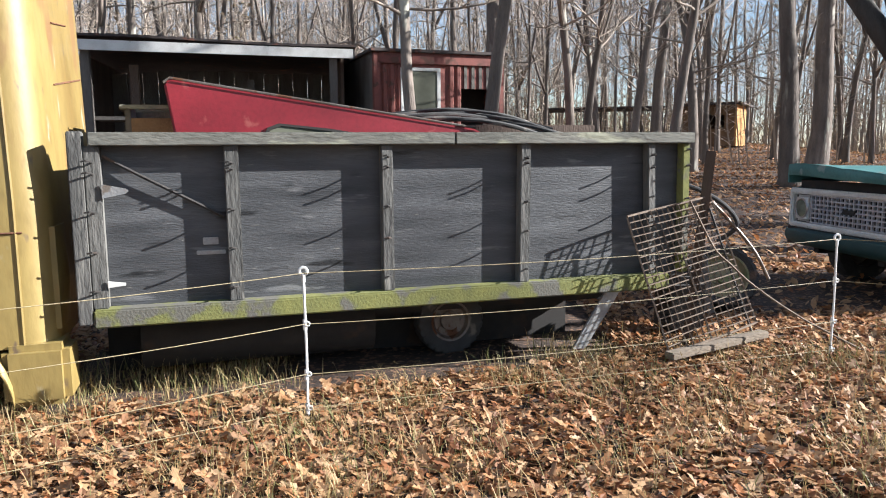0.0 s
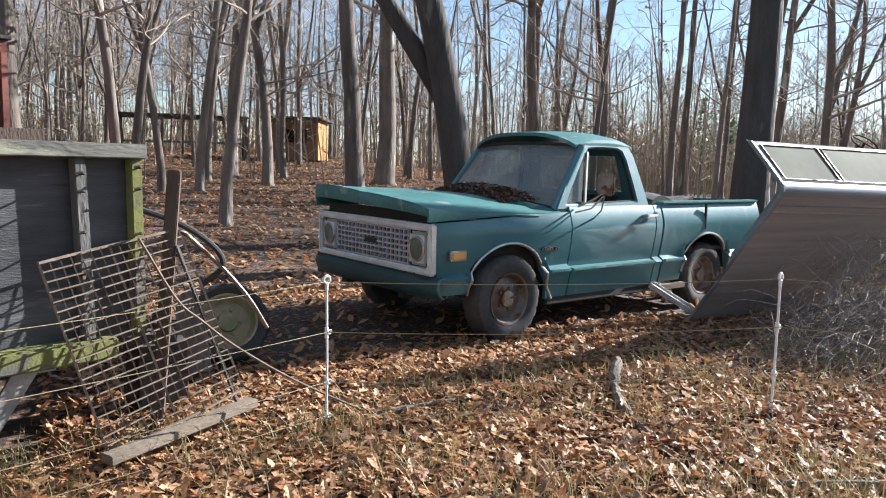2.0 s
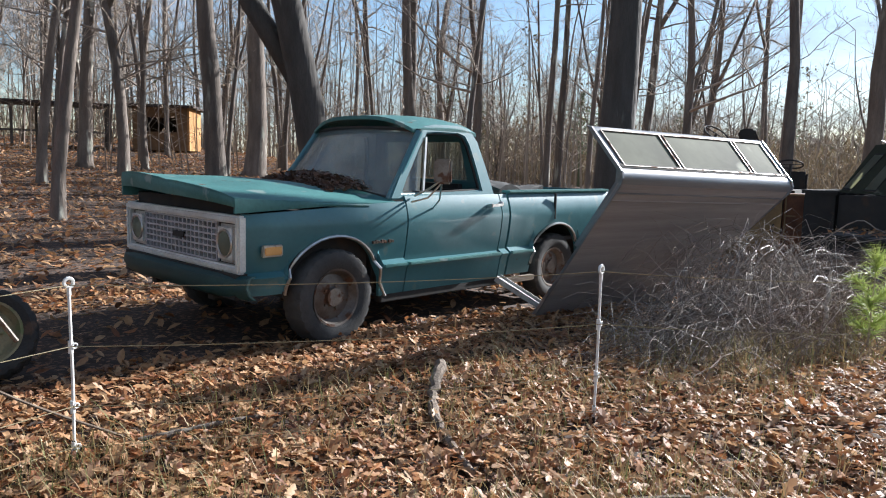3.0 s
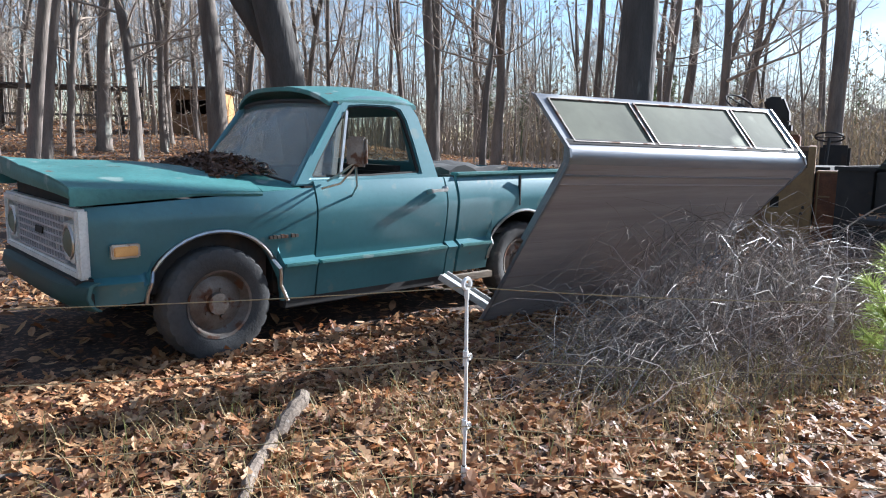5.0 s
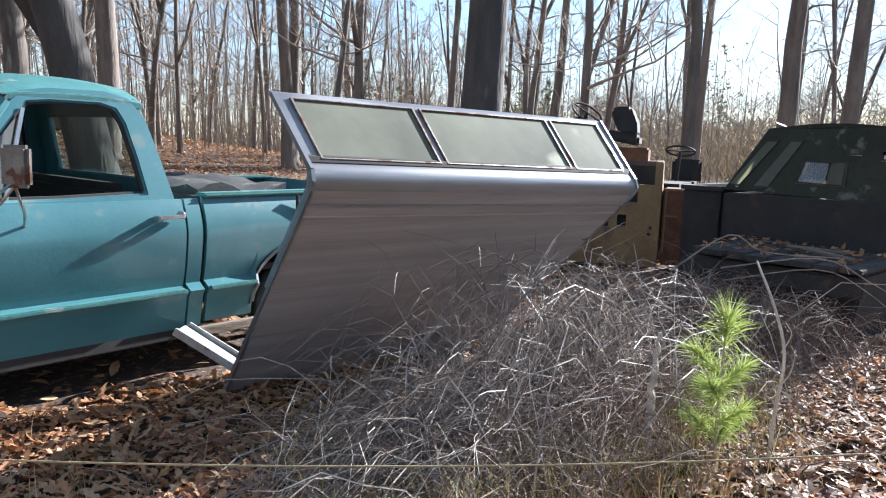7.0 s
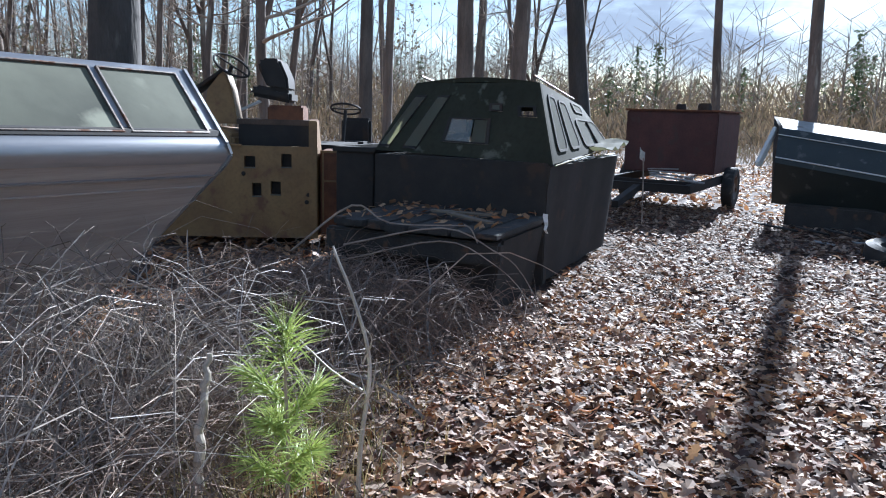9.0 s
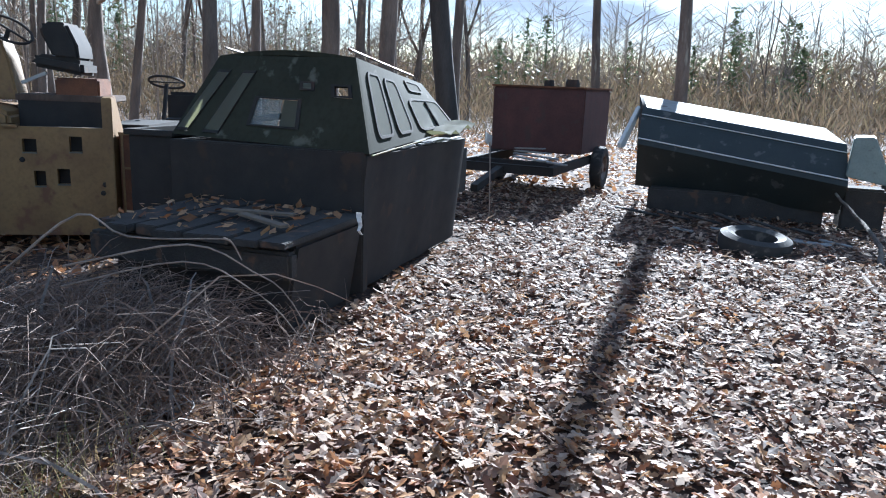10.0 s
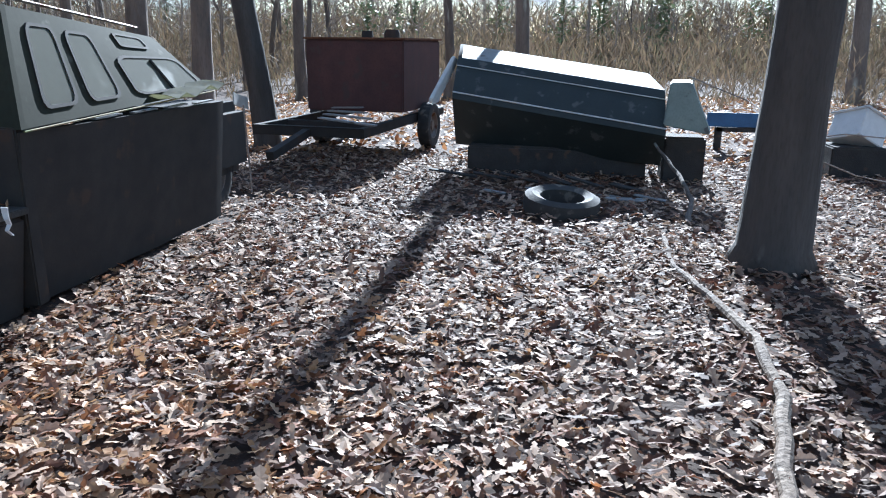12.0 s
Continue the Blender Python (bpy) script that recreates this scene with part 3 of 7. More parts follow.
BARE = "leafless grey-barked tree standing in leaf litter"
make_tree(at(13.27, 10.31), "thick dark tree behind the truck cap", 11, 19, 0.37, 9, low=0.45, bark=M_BARK2)
make_tree(at(8.5, 12.6), "leaning dark grey tree behind the pickup", 12, 17, 0.31, 8, lean=-0.24, bark=M_BARK2, fork=0.27, fork_way=(-0.75, 0.25, 1.0))
make_tree(at(14.2, -0.64), "thick flared tree trunk in deep shade beside the path", 16, 18, 0.24, 5, lean=-0.03, low=0.55, twigs=0.6, bark=M_BARK2)
make_tree(at(19.6, 5.6), "dark leaning tree trunk beside the box trailer", 14, 14, 0.20, 3, lean=-0.12, low=0.75, twigs=0.4, bark=M_BARK2)
slim = make_tree(at(24.2, 2.0), "tall straight slim trunk at the clearing's edge", 41, 16, 0.16, 3, low=0.8, twigs=0.4)
kinds = [make_tree(at(8.97, 19.06), BARE, 21, 19, 0.25, 10, low=0.4, fork=0.5)]
kinds.append(make_tree(at(12.4, 24.6), BARE, 22, 20, 0.34, 11, low=0.35, fork=0.45))
kinds.append(make_tree(at(4.62, 15.19), "slim leafless tree standing in leaf litter", 23, 13, 0.12, 15, low=0.38, twigs=1.0, fork=0.4))
kinds.append(make_tree(at(8.08, 23.96), BARE, 24, 16, 0.17, 15, fork=0.4, low=0.25, twigs=1.0))
kinds.append(make_tree(at(18.03, 9.29), "slim straight leafless tree", 25, 17, 0.14, 4, low=0.6, twigs=0.6))
kinds.append(make_tree(at(22.1, 9.4), BARE, 26, 18, 0.24, 4, lean=0.05, low=0.6, twigs=0.6))
kinds.append(make_tree(at(16.8, 18.5), "slim leafless tree standing in leaf litter", 27, 15, 0.15, 13, low=0.2, fork=0.35))
for x, y, k, s in ((17.9, 23.5, 0, 0.9), (16.6, 21.5, 0, 0.85), (3.0, 17.4, 2, 1.0), (3.35, 17.7, 2, 0.9), (4.5, 21.2, 2, 0.9),  (-0.3, 11.2, 2, 0.9), (0.55, 10.6, 2, 1.0),
                   (1.3, 16.8, 5, 0.9), (5.6, 22.0, 2, 1.1), (10.9, 31.5, 3, 1.0), (20.5, 15.5, 2, 0.9), (14.6, 16.2, 2, 0.8), (19.2, 12.6, 6, 0.9), (20.9, 13.5, 2, 0.9)):
    copy_thing(kinds[k], at(x, y, uni(0, 360), s))
for x, y, s in ((25.5, -3.4, 1.2), (22.3, 8.1, 1.3), (33.0, -7.5, 1.6), (31, 4.6, 1.0), (29, 8.5, 1.1)):
    copy_thing(slim, at(x, y, uni(0, 360), s))


def clear_of(x, y):
    """Free of the clearing, the sheds and the walk."""
    if y < 10.5 and x < 24:
        return False
    if -8 < x < 2.2 and y < 19:
        return False
    if 0 < x < 15 and y < 25:
        return False
    if 12 < x < 22 and 36 < y < 46:
        return False
    return not (x > 24 and y < 0.35 * (x - 24) and x < 30)


n_far = 0
while n_far < 225:
    x, y = uni(-26, 46), uni(11, 60)
    if not clear_of(x, y) or (x > 18 and rng.random() < 0.55):
        continue
    copy_thing(kinds[rng.choice((2, 2, 3, 3, 4, 6, 6, 0, 2, 6))], at(x, y, uni(0, 360), uni(0.55, 0.95), sz=uni(0.7, 1.1)))
    n_far += 1
# Unseen trees added behind the walk, for reflections.
for n_far in range(26):
    copy_thing(kinds[rng.choice((0, 2, 3, 6))], at(uni(-25, 18), uni(-45, -11), uni(0, 360), uni(0.7, 1.0)))
n_far = 0
while n_far < 34:
    x, y = uni(28, 75), uni(-40, 30)
    if -9 < y < 9 and x < 50:
        continue
    copy_thing(kinds[rng.choice((2, 4, 6))], at(x, y, uni(0, 360), uni(0.5, 0.8), sz=uni(0.45, 0.75)))
    n_far += 1


def far_woods():
    """Distant bare stems, brush and evergreens that close the view."""
    q = random.Random(5)
    stems, brush, ever = Geo(), Geo(), Geo()
    for i in range(1250):
        a = q.uniform(-0.75, 2.3)
        d = q.uniform(46, 95)
        x, y = 6 + d * math.cos(a), 3 + d * math.sin(a)
        h, r = q.uniform(7, 17) * (0.5 if a < 0.66 else 0.7 if a < 1.05 else 1), q.uniform(0.04, 0.10)
        z = ground_z(x, y)
        stems.tube([(x, y, z - 0.3), (x + q.uniform(-0.6, 0.6), y, z + h * 0.5), (x + q.uniform(-1.2, 1.2), y, z + h)], [r, r * 0.6, 0.015], 3, caps=False)
        for k in range(16):
            f = q.uniform(0.2, 0.98)
            b = q.uniform(0, 6.28)
            l = q.uniform(0.8, 2.6)
            s = Vector((x, y, z + h * f))
            stems.tube([s, s + Vector((math.cos(b) * l, math.sin(b) * l, l * q.uniform(0.3, 1.1)))], [r * 0.35, 0.01], 3, caps=False)
    tagged(numpy_mesh("far_wood", np.array(stems.v), np.array(stems.f), M_TWIG), "distant grey wall of bare stems", "woods", kind="stuff")
    for i in range(110000):
        a = q.uniform(-0.8, 0.85) if i % 4 else q.uniform(0.8, 2.3)
        d = 22 + 53 * q.random() ** 0.8 if a < 0.75 else q.uniform(44, 80)
        x, y = 7 + d * math.cos(a), 3 + d * math.sin(a)
        tall = 0.55 + 0.45 * noise.noise(Vector((x * 0.25, y * 0.25, 2.0))) + 0.25 * q.random()
        c = Vector((x, y, ground_z(x, y) + 2.5 * q.random() ** 1.4 * tall * (0.5 + d / 60)))
        l, w = q.uniform(0.12, 0.42) * (0.4 + d / 70), q.uniform(0.010, 0.042) * (0.4 + d / 70)
        u = Vector((q.uniform(-0.5, 0.5), q.uniform(-0.5, 0.5), q.uniform(0.25, 1))).normalized() * l
        b = q.uniform(0, 6.28)
        v = Vector((math.cos(b), math.sin(b), 0)) * w
        brush.add([c - u, c + v, c + u, c - v], [(0, 1, 2, 3)])
    for i in range(42000):
        a = q.uniform(-0.8, 0.95)
        d = q.uniform(50, 85)
        x, y = 7 + d * math.cos(a), 3 + d * math.sin(a)
        tall = 4.2 + 2.2 * noise.noise(Vector((x * 0.12, y * 0.12, 7.0))) + 0.8 * noise.noise(Vector((x * 0.5, y * 0.5, 3.0)))
        c = Vector((x, y, ground_z(x, y) + tall * q.random() ** 0.8))
        u = Vector((q.uniform(-0.7, 0.7), q.uniform(-0.7, 0.7), q.uniform(0.2, 1))).normalized() * q.uniform(0.25, 0.7)
        b = q.uniform(0, 6.28)
        v = Vector((math.cos(b), math.sin(b), 0)) * q.uniform(0.02, 0.09)
        brush.add([c - u, c + v, c + u, c - v], [(0, 1, 2, 3)])
    tagged(numpy_mesh("dry_brush", np.array(brush.v), np.array(brush.f), M_BRUSH), "tan thicket of dry brush at the wood's edge", "brush", kind="stuff")
    for i in range(64):
        lop = q.uniform(0, 6.28)
        a = q.uniform(-0.7, 1.0)
        d = q.uniform(44, 85)
        x, y = 7 + d * math.cos(a), 3 + d * math.sin(a)
        h = q.uniform(3, 6.5)
        z = ground_z(x, y)
        ever.tube([(x, y, z), (x, y, z + h)], [0.12, 0.02], 3, caps=False)
        for k in range(330):
            f = 0.25 + 0.75 * q.random()
            b = q.choice((0.4, 1.5, 2.3, 3.4, 4.4, 5.6)) + lop + 3.1 * round(f * 9) + q.gauss(0, 0.3)
            rr = q.uniform(0.1, 1.0) * (1.5 * math.sin(math.pi * min(1, 1.08 * f)) ** 0.7 + 0.3) * (0.55 + 0.45 * math.sin(round(f * 9) * 2.3 + lop))
            c = Vector((x + math.cos(b) * rr, y + math.sin(b) * rr, z + 0.8 + h * f))
            u, w = [Vector((q.uniform(-1, 1), q.uniform(-1, 1), q.uniform(-0.5, 0.6))).normalized() * q.uniform(0.05, 0.17) for _ in range(2)]
            ever.add([c - u, c + w, c + u, c - w], [(0, 1, 2, 3)])
    tagged(numpy_mesh("far_evergreens", np.array(ever.v), np.array(ever.f), M_EVERGREEN), "distant dark green pines beyond the field", "woods", kind="stuff")



def understory():
    """Saplings and clinging tan leaves between the trees."""
    q = random.Random(15)
    twig, leaf = Geo(), Geo()
    n = 0
    while n < 620:
        x, y = q.uniform(-22, 40), q.uniform(14, 52)
        if not clear_of(x, y):
            continue
        n += 1
        z, h = ground_z(x, y), q.uniform(1.5, 7)
        top = Vector((x + q.uniform(-0.6, 0.6), y, z + h))
        twig.tube([(x, y, z - 0.1), Vector((x, y, z)).lerp(top, 0.5) + Vector((q.uniform(-0.15, 0.15), 0, 0)), top], [0.03, 0.02, 0.006], 3, caps=False)
        for k in range(12):
            s = Vector((x, y, z)).lerp(top, q.uniform(0.25, 1.0))
            b, l = q.uniform(0, 6.28), q.uniform(0.3, 1.3)
            e = s + Vector((math.cos(b) * l, math.sin(b) * l, l * q.uniform(0.1, 0.8)))
            twig.tube([s, e], [0.009, 0.003], 3, caps=False)
            if n % 3 == 0:
                for j in range(5):
                    c = s.lerp(e, q.uniform(0.3, 1.0)) + Vector((q.uniform(-0.1, 0.1), q.uniform(-0.1, 0.1), q.uniform(-0.12, 0.05)))
                    u, w = [Vector((q.uniform(-1, 1), q.uniform(-1, 1), q.uniform(-1, 1))).normalized() * q.uniform(0.03, 0.07) for _ in range(2)]
                    leaf.add([c - u, c + w, c + u, c - w], [(0, 1, 2, 3)])
    tagged(numpy_mesh("saplings", np.array(twig.v), np.array(twig.f), M_TWIG), "thin bare saplings between the trees", "saplings", kind="stuff")
    tagged(numpy_mesh("clinging_leaves", np.array(leaf.v), np.array(leaf.f), M_BRUSH), "tan dead leaves clinging to saplings", "leaves", kind="stuff")


far_woods()
understory()


# ---- wheels ----
def wheel(parent, m, r=0.36, w=0.21, rim_r=0.205, rubber=None, rim_mat=None, name="wheel"):
    """A wheel whose axle is m's z axis, outer face towards +z."""
    hub = part(name, Geo().lathe([(0.03, -w * 0.2), (0.09, -w * 0.2), (0.09, w * 0.16), (0.03, w * 0.2)], m, 16), M_RIM, parent)
    t = Geo()
    prof = [(rim_r, -w * 0.42), (r * 0.86, -w * 0.5), (r * 0.96, -w * 0.44), (r, -w * 0.32), (r, w * 0.32), (r * 0.96, w * 0.44), (r * 0.86, w * 0.5), (rim_r + 0.03, w * 0.46), (rim_r, w * 0.38)]
    n, k = 96, len(prof)
    for i in range(n):
        a = 2 * math.pi * i / n
        for j, (pr, ph) in enumerate(prof):
            if j in (2, 3, 4, 5) and (i + (j > 3)) % 4 == 0:
                pr -= 0.011
            t.v.append(tuple(m @ Vector((pr * math.cos(a), pr * math.sin(a), ph))))
    t.f += [(i * k + j, ((i + 1) % n) * k + j, ((i + 1) % n) * k + (j + 1) % k, i * k + (j + 1) % k) for i in range(n) for j in range(k)]
    part("tyre", t, rubber or M_RUBBER, hub)
    d = Geo().lathe([(rim_r + 0.004, w * 0.42), (rim_r - 0.012, w * 0.40), (rim_r - 0.03, w * 0.2), (rim_r - 0.045, w * 0.12), (0.12, w * 0.22), (0.075, w * 0.20), (0.07, w * 0.33), (0.0, w * 0.34)], m, 32)
    for i in range(5):
        a = 2 * math.pi * i / 5
        d.lathe([(0.013, w * 0.2), (0.013, w * 0.27), (0.0, w * 0.28)], m @ Matrix.Translation((0.095 * math.cos(a), 0.095 * math.sin(a), 0)), 6)
    d.lathe([(rim_r - 0.004, w * 0.36), (rim_r - 0.004, -w * 0.42)], m, 32)
    part("rim", d, rim_mat or M_RIM, hub, "dull rusty steel rim")
    return hub


# ---- the teal pickup ----
def pickup():
    T = thing("pickup_truck", pose(4.06, 6.15, 0.0, 0, 0, 7.2), "faded teal old pickup truck with its hood ajar on leaf litter", "truck")
    W = 1.93

    def side_v(z):
        """How far the body side stands in at height z."""
        if z > 0.92:
            return 0.09 * ((z - 0.92) / 0.27) ** 1.6
        if z > 0.57:
            return 0.020 * (0.92 - z) / 0.35 + 0.035 * ((0.92 - z) / 0.35) ** 2
        return -0.018 + 0.03 * max(0.0, 0.56 - z) / 0.05 if z > 0.50 else 0.012 + 0.05 * (0.50 - z) / 0.25

    def panel(u0, u1, top, bottom, far, n=14, rows=18, front=0.0):
        """Body side between two stations; top and bottom are heights by u; front: tuck-in of the nose."""
        grid = []
        for i in range(n + 1):
            u = u0 + (u1 - u0) * i / n
            zt, zb = top(u), bottom(u)
            col = []
            for j in range(rows + 1):
                z = zt + (zb - zt) * j / rows
                v = side_v(z) + front * max(0.0, 1 - (u - u0) / 0.35) ** 2
                col.append((u, W - v if far else v, z))
            grid.append(col)
        return Geo().sheet(grid, (0, -0.03 if far else 0.03, 0))

    def arch(c, r, base, uu):
        d = abs(uu - c)
        return max(base, 0.42 + math.sqrt(max(0.0, r * r - d * d)) * 0.9) if d < r else base

    fw, rw = 0.80, 3.72
    for far in (False, True):
        fender = part("fender", panel(0.02, 1.545, lambda u: 1.02 + 0.065 * u / 1.5, lambda u: arch(fw, 0.45, 0.30 if u > fw else 0.43, u), far, 46, 18, 0.05), M_TEAL, T, "teal front fender with a chrome arch lip")
        door = part("door", panel(1.56, 2.785, lambda u: 1.13, lambda u: 0.31, far, 14, 24), M_TEAL, T, "closed teal door")
        part("cab_corner", panel(2.80, 2.90, lambda u: 1.13, lambda u: 0.31, far, 2, 20), M_TEAL, T)
        part("bed_side", panel(2.93, 4.75, lambda u: 1.15, lambda u: arch(rw, 0.43, 0.33, u), far, 46, 18), M_TEAL, T, "teal cargo bed side")
        v0 = W if far else 0.0
        s = -1 if far else 1
        part("rocker", Geo().box(1.3, v0 + s * 0.05, 0.24, 2.9, v0 + s * 0.14, 0.32), M_BLACK, T, bev=0.01)
        for c, r in ((fw, 0.46), (rw, 0.44)):
            pts = [(c - r * math.cos(a), v0 + s * (side_v(0.42 + r * 0.9 * math.sin(a)) - 0.010), 0.42 + r * 0.9 * math.sin(a)) for a in [math.pi * k / 20 for k in range(21)]]
            pts.append((c + r + 0.04, v0 - s * 0.004, 0.31))
            part("arch_trim", Geo().tube(pts, 0.013, 6), M_CHROME, T, "dull bright wheel arch lip")
            liner = Geo()
            grid = [[(c - (r + 0.02) * math.cos(a), v0 + s * d, 0.40 + (r + 0.02) * 0.92 * math.sin(a)) for d in (0.02, 0.5)] for a in [math.pi * k / 14 for k in range(15)]]
            liner.sheet(grid, (0, 0, 0.01))
            liner.prism([(c - (r + 0.02) * math.cos(a), v0 + s * 0.5, 0.40 + (r + 0.02) * 0.92 * math.sin(a)) for a in [math.pi * k / 14 for k in range(15)]], (0, s * 0.02, 0))
            part("wheel_well", liner, M_BLACK, T, smooth=False)
        for a, b in ((1.28, 1.54), (1.565, 2.78), (2.94, 3.30)):
            part("side_moulding", Geo().box(a, v0 - s * 0.026, 0.545, b, v0 + s * 0.065, 0.572), M_TEALTOP, T, "worn bright side moulding", bev=0.006)
        hnd = Geo().beam((2.58, v0 - s * 0.045, 1.03), (2.74, v0 - s * 0.045, 1.035), 0.018, 0.024)
        hnd.beam((2.59, v0 + s * 0.02, 1.02), (2.59, v0 - s * 0.05, 1.03), 0.03, 0.035)
        hnd.lathe([(0.0, 0.0), (0.024, 0.0), (0.026, 0.03), (0.018, 0.045), (0.0, 0.05)], pose(2.74, v0, 1.04, 90 * s, 0, 0), 12)
        part("door_handle", hnd, M_CHROME, door, "chrome push-button door handle", bev=0.004)
        if not far:
            lamp = part("side_marker", Geo().box(0.135, -0.018, 0.715, 0.305, 0.02, 0.80), M_CHROME, fender, "amber side marker lamp in a bright bezel", bev=0.008)
            part("lens", Geo().box(0.15, -0.026, 0.728, 0.29, 0.0, 0.787), M_AMBER, lamp, "amber lens", bev=0.006)
            em = Geo()
            for k in range(7):
                em.box(1.17 + 0.030 * k + (0.02 if k > 4 else 0), -0.004, 0.752, 1.17 + 0.030 * k + 0.022 + (0.02 if k > 4 else 0), 0.02, 0.772 + 0.006 * (k % 2))
            part("emblem", em, M_RIM, fender, "small tarnished script emblem")
            mir = Geo().tube([(1.66, 0.04, 1.13), (1.70, -0.10, 1.20), (1.74, -0.19, 1.27)], 0.009, 6)
            mir.tube([(1.86, 0.02, 1.02), (1.82, -0.10, 1.10), (1.75, -0.19, 1.24)], 0.008, 6)
            mir.tube([(1.60, 0.02, 1.08), (1.68, -0.10, 1.12), (1.74, -0.19, 1.24)], 0.008, 6)
            arm = part("mirror_arm", mir, M_CHROME, door, "bent chrome mirror bracket")
            mh = Matrix.Translation((1.75, -0.20, 1.345)) @ Matrix.Rotation(radians(34), 4, "Z")
            part("mirror_head", Geo().box(-0.02, -0.075, -0.105, 0.035, 0.075, 0.105, mh), M_RIM, door, "rectangular chrome wing mirror", bev=0.018)
    part("bed_seam", Geo().box(3.652, -0.006, 0.86, 3.664, 0.02, 1.13), M_BLACK, T)
    # side windows and cab frame
    def cab_side(far):
        s = -1 if far else 1
        v0 = W if far else 0.0
        def at_v(u, z):
            return (u, v0 + s * (0.075 + 0.17 * (z - 1.12) / 0.62), z)
        outer = [(1.40, 1.10), (1.55, 1.30), (1.70, 1.48), (1.86, 1.665), (1.95, 1.735), (2.10, 1.76), (2.42, 1.765), (2.57, 1.73), (2.645, 1.62), (2.70, 1.40), (2.76, 1.12), (2.10, 1.10)]
        inner = [(1.56, 1.155), (1.64, 1.27), (1.775, 1.44), (1.925, 1.62), (1.98, 1.672), (2.10, 1.685), (2.38, 1.685), (2.465, 1.66), (2.505, 1.58), (2.545, 1.38), (2.575, 1.17), (2.10, 1.155)]
        part("cab_frame", Geo().surround([at_v(*p) for p in outer], [at_v(*p) for p in inner], (0, s * 0.05, 0)), M_TEAL, T, bev=0.012)
        k = 0.02 * s
        rub_o, rub_i = [at_v(u, z) for u, z in inner], []
        cx, cz = 2.1, 1.42
        rub_i = [at_v(u + (cx - u) * 0.045, z + (cz - z) * 0.05) for u, z in inner]
        part("window_seal", Geo().surround([(a, b + k, c) for a, b, c in rub_o], [(a, b + k, c) for a, b, c in rub_i], (0, s * 0.02, 0)), M_BLACK, T)
        part("vent_bar", Geo().beam(at_v(1.80, 1.16), at_v(1.95, 1.64), 0.018, 0.02, (1, 0, 0)), M_CHROME, T)
        vw = [(1.58, 1.165), (1.65, 1.27), (1.78, 1.44), (1.93, 1.62), (1.79, 1.165)]
        part("vent_window", Geo().prism([(a, b + k * 1.5, c) for a, b, c in [at_v(*p) for p in vw]], (0, s * 0.004, 0)), M_GLASS, T)
        sw = [(1.82, 1.165), (1.96, 1.64), (2.10, 1.68), (2.38, 1.68), (2.46, 1.655), (2.50, 1.58), (2.54, 1.38), (2.57, 1.18)]
        if far:
            part("side_window", Geo().prism([(a, b + k * 1.5, c) for a, b, c in [at_v(*p) for p in sw]], (0, s * 0.004, 0)), M_CLEAR, T)
    cab_side(False)
    cab_side(True)
    roof = []
    for i in range(13):
        f = i / 12
        u = 1.80 + 0.84 * f
        row = []
        for j in range(15):
            g = j / 14
            v = 0.235 + (W - 0.47) * g
            e = min(g, 1 - g) * 2
            z = 1.742 + 0.125 * (1 - (1 - e) ** 3.2) - 0.035 * (1 - f) ** 2.5 - 0.04 * f ** 4
            row.append((u - 0.085 * (1 - (2 * g - 1) ** 2) * (1 - f), v, z))
        roof.append(row)
    part("roof", Geo().sheet(roof, (0, 0, -0.035)), M_TEALTOP, T, "teal roof with a weathered edge", bev=0.004)
    # windscreen, curved in plan
    def ws(f, g, push=0.0):
        v = 0.13 + 0.085 * f + (W - 0.26 - 0.17 * f) * g
        b = 1 - (2 * g - 1) ** 2
        return (1.45 + 0.42 * f - 0.22 * b * (1 - 0.55 * f) - push, v, 1.11 + 0.585 * f + 0.09 * b * (1 - f) + 0.03 * b * f)
    part("windshield", Geo().sheet([[ws(i / 6, j / 14) for j in range(15)] for i in range(7)], (0.005, 0, -0.003)), M_GLASS, T, "dusty windshield")
    rim = [ws(0, j / 14, 0.008) for j in range(15)] + [ws(i / 6, 1, 0.008) for i in range(1, 7)] + [ws(1, j / 14, 0.008) for j in range(13, -1, -1)] + [ws(i / 6, 0, 0.008) for i in range(5, 0, -1)]
    part("windshield_seal", Geo().tube(rim + rim[:1], 0.018, 6), M_BLACK, T)
    for g in (0.0, 1.0):
        part("pillar", Geo().tube([ws(-0.03, g), ws(0.5, g), ws(0.97, g)], [0.035, 0.032, 0.035], 8), M_TEAL, T)
    # cab back with its window
    bo = [(2.76, 0.10, 1.0), (2.76, W - 0.10, 1.0), (2.62, W - 0.26, 1.73), (2.62, 0.26, 1.73)]
    bi = [(2.72, 0.38, 1.25), (2.72, W - 0.38, 1.25), (2.64, W - 0.42, 1.62), (2.64, 0.42, 1.62)]
    part("cab_back", Geo().surround(bo, bi, (-0.04, 0, 0)), M_TEAL, T, bev=0.01)
    part("rear_window", Geo().prism(bi, (0.004, 0, 0)), M_CLEAR, T)
    part("seat", Geo().box(2.15, 0.25, 0.55, 2.45, W - 0.25, 0.85).box(2.42, 0.25, 0.6, 2.58, W - 0.25, 1.22), M_BLACK, T, "dark bench seat", bev=0.05)
    part("dashboard", Geo().box(1.55, 0.2, 0.85, 1.75, W - 0.2, 1.1), M_BLACK, T, bev=0.04)
    part("steering_wheel", Geo().ring((1.88, 1.45, 1.12), 0.19, 0.012, (0.8, 0, 0.6), 24, 6).tube([(1.7, 1.45, 1.0), (1.88, 1.45, 1.12)], 0.02, 6), M_BLACK, T)
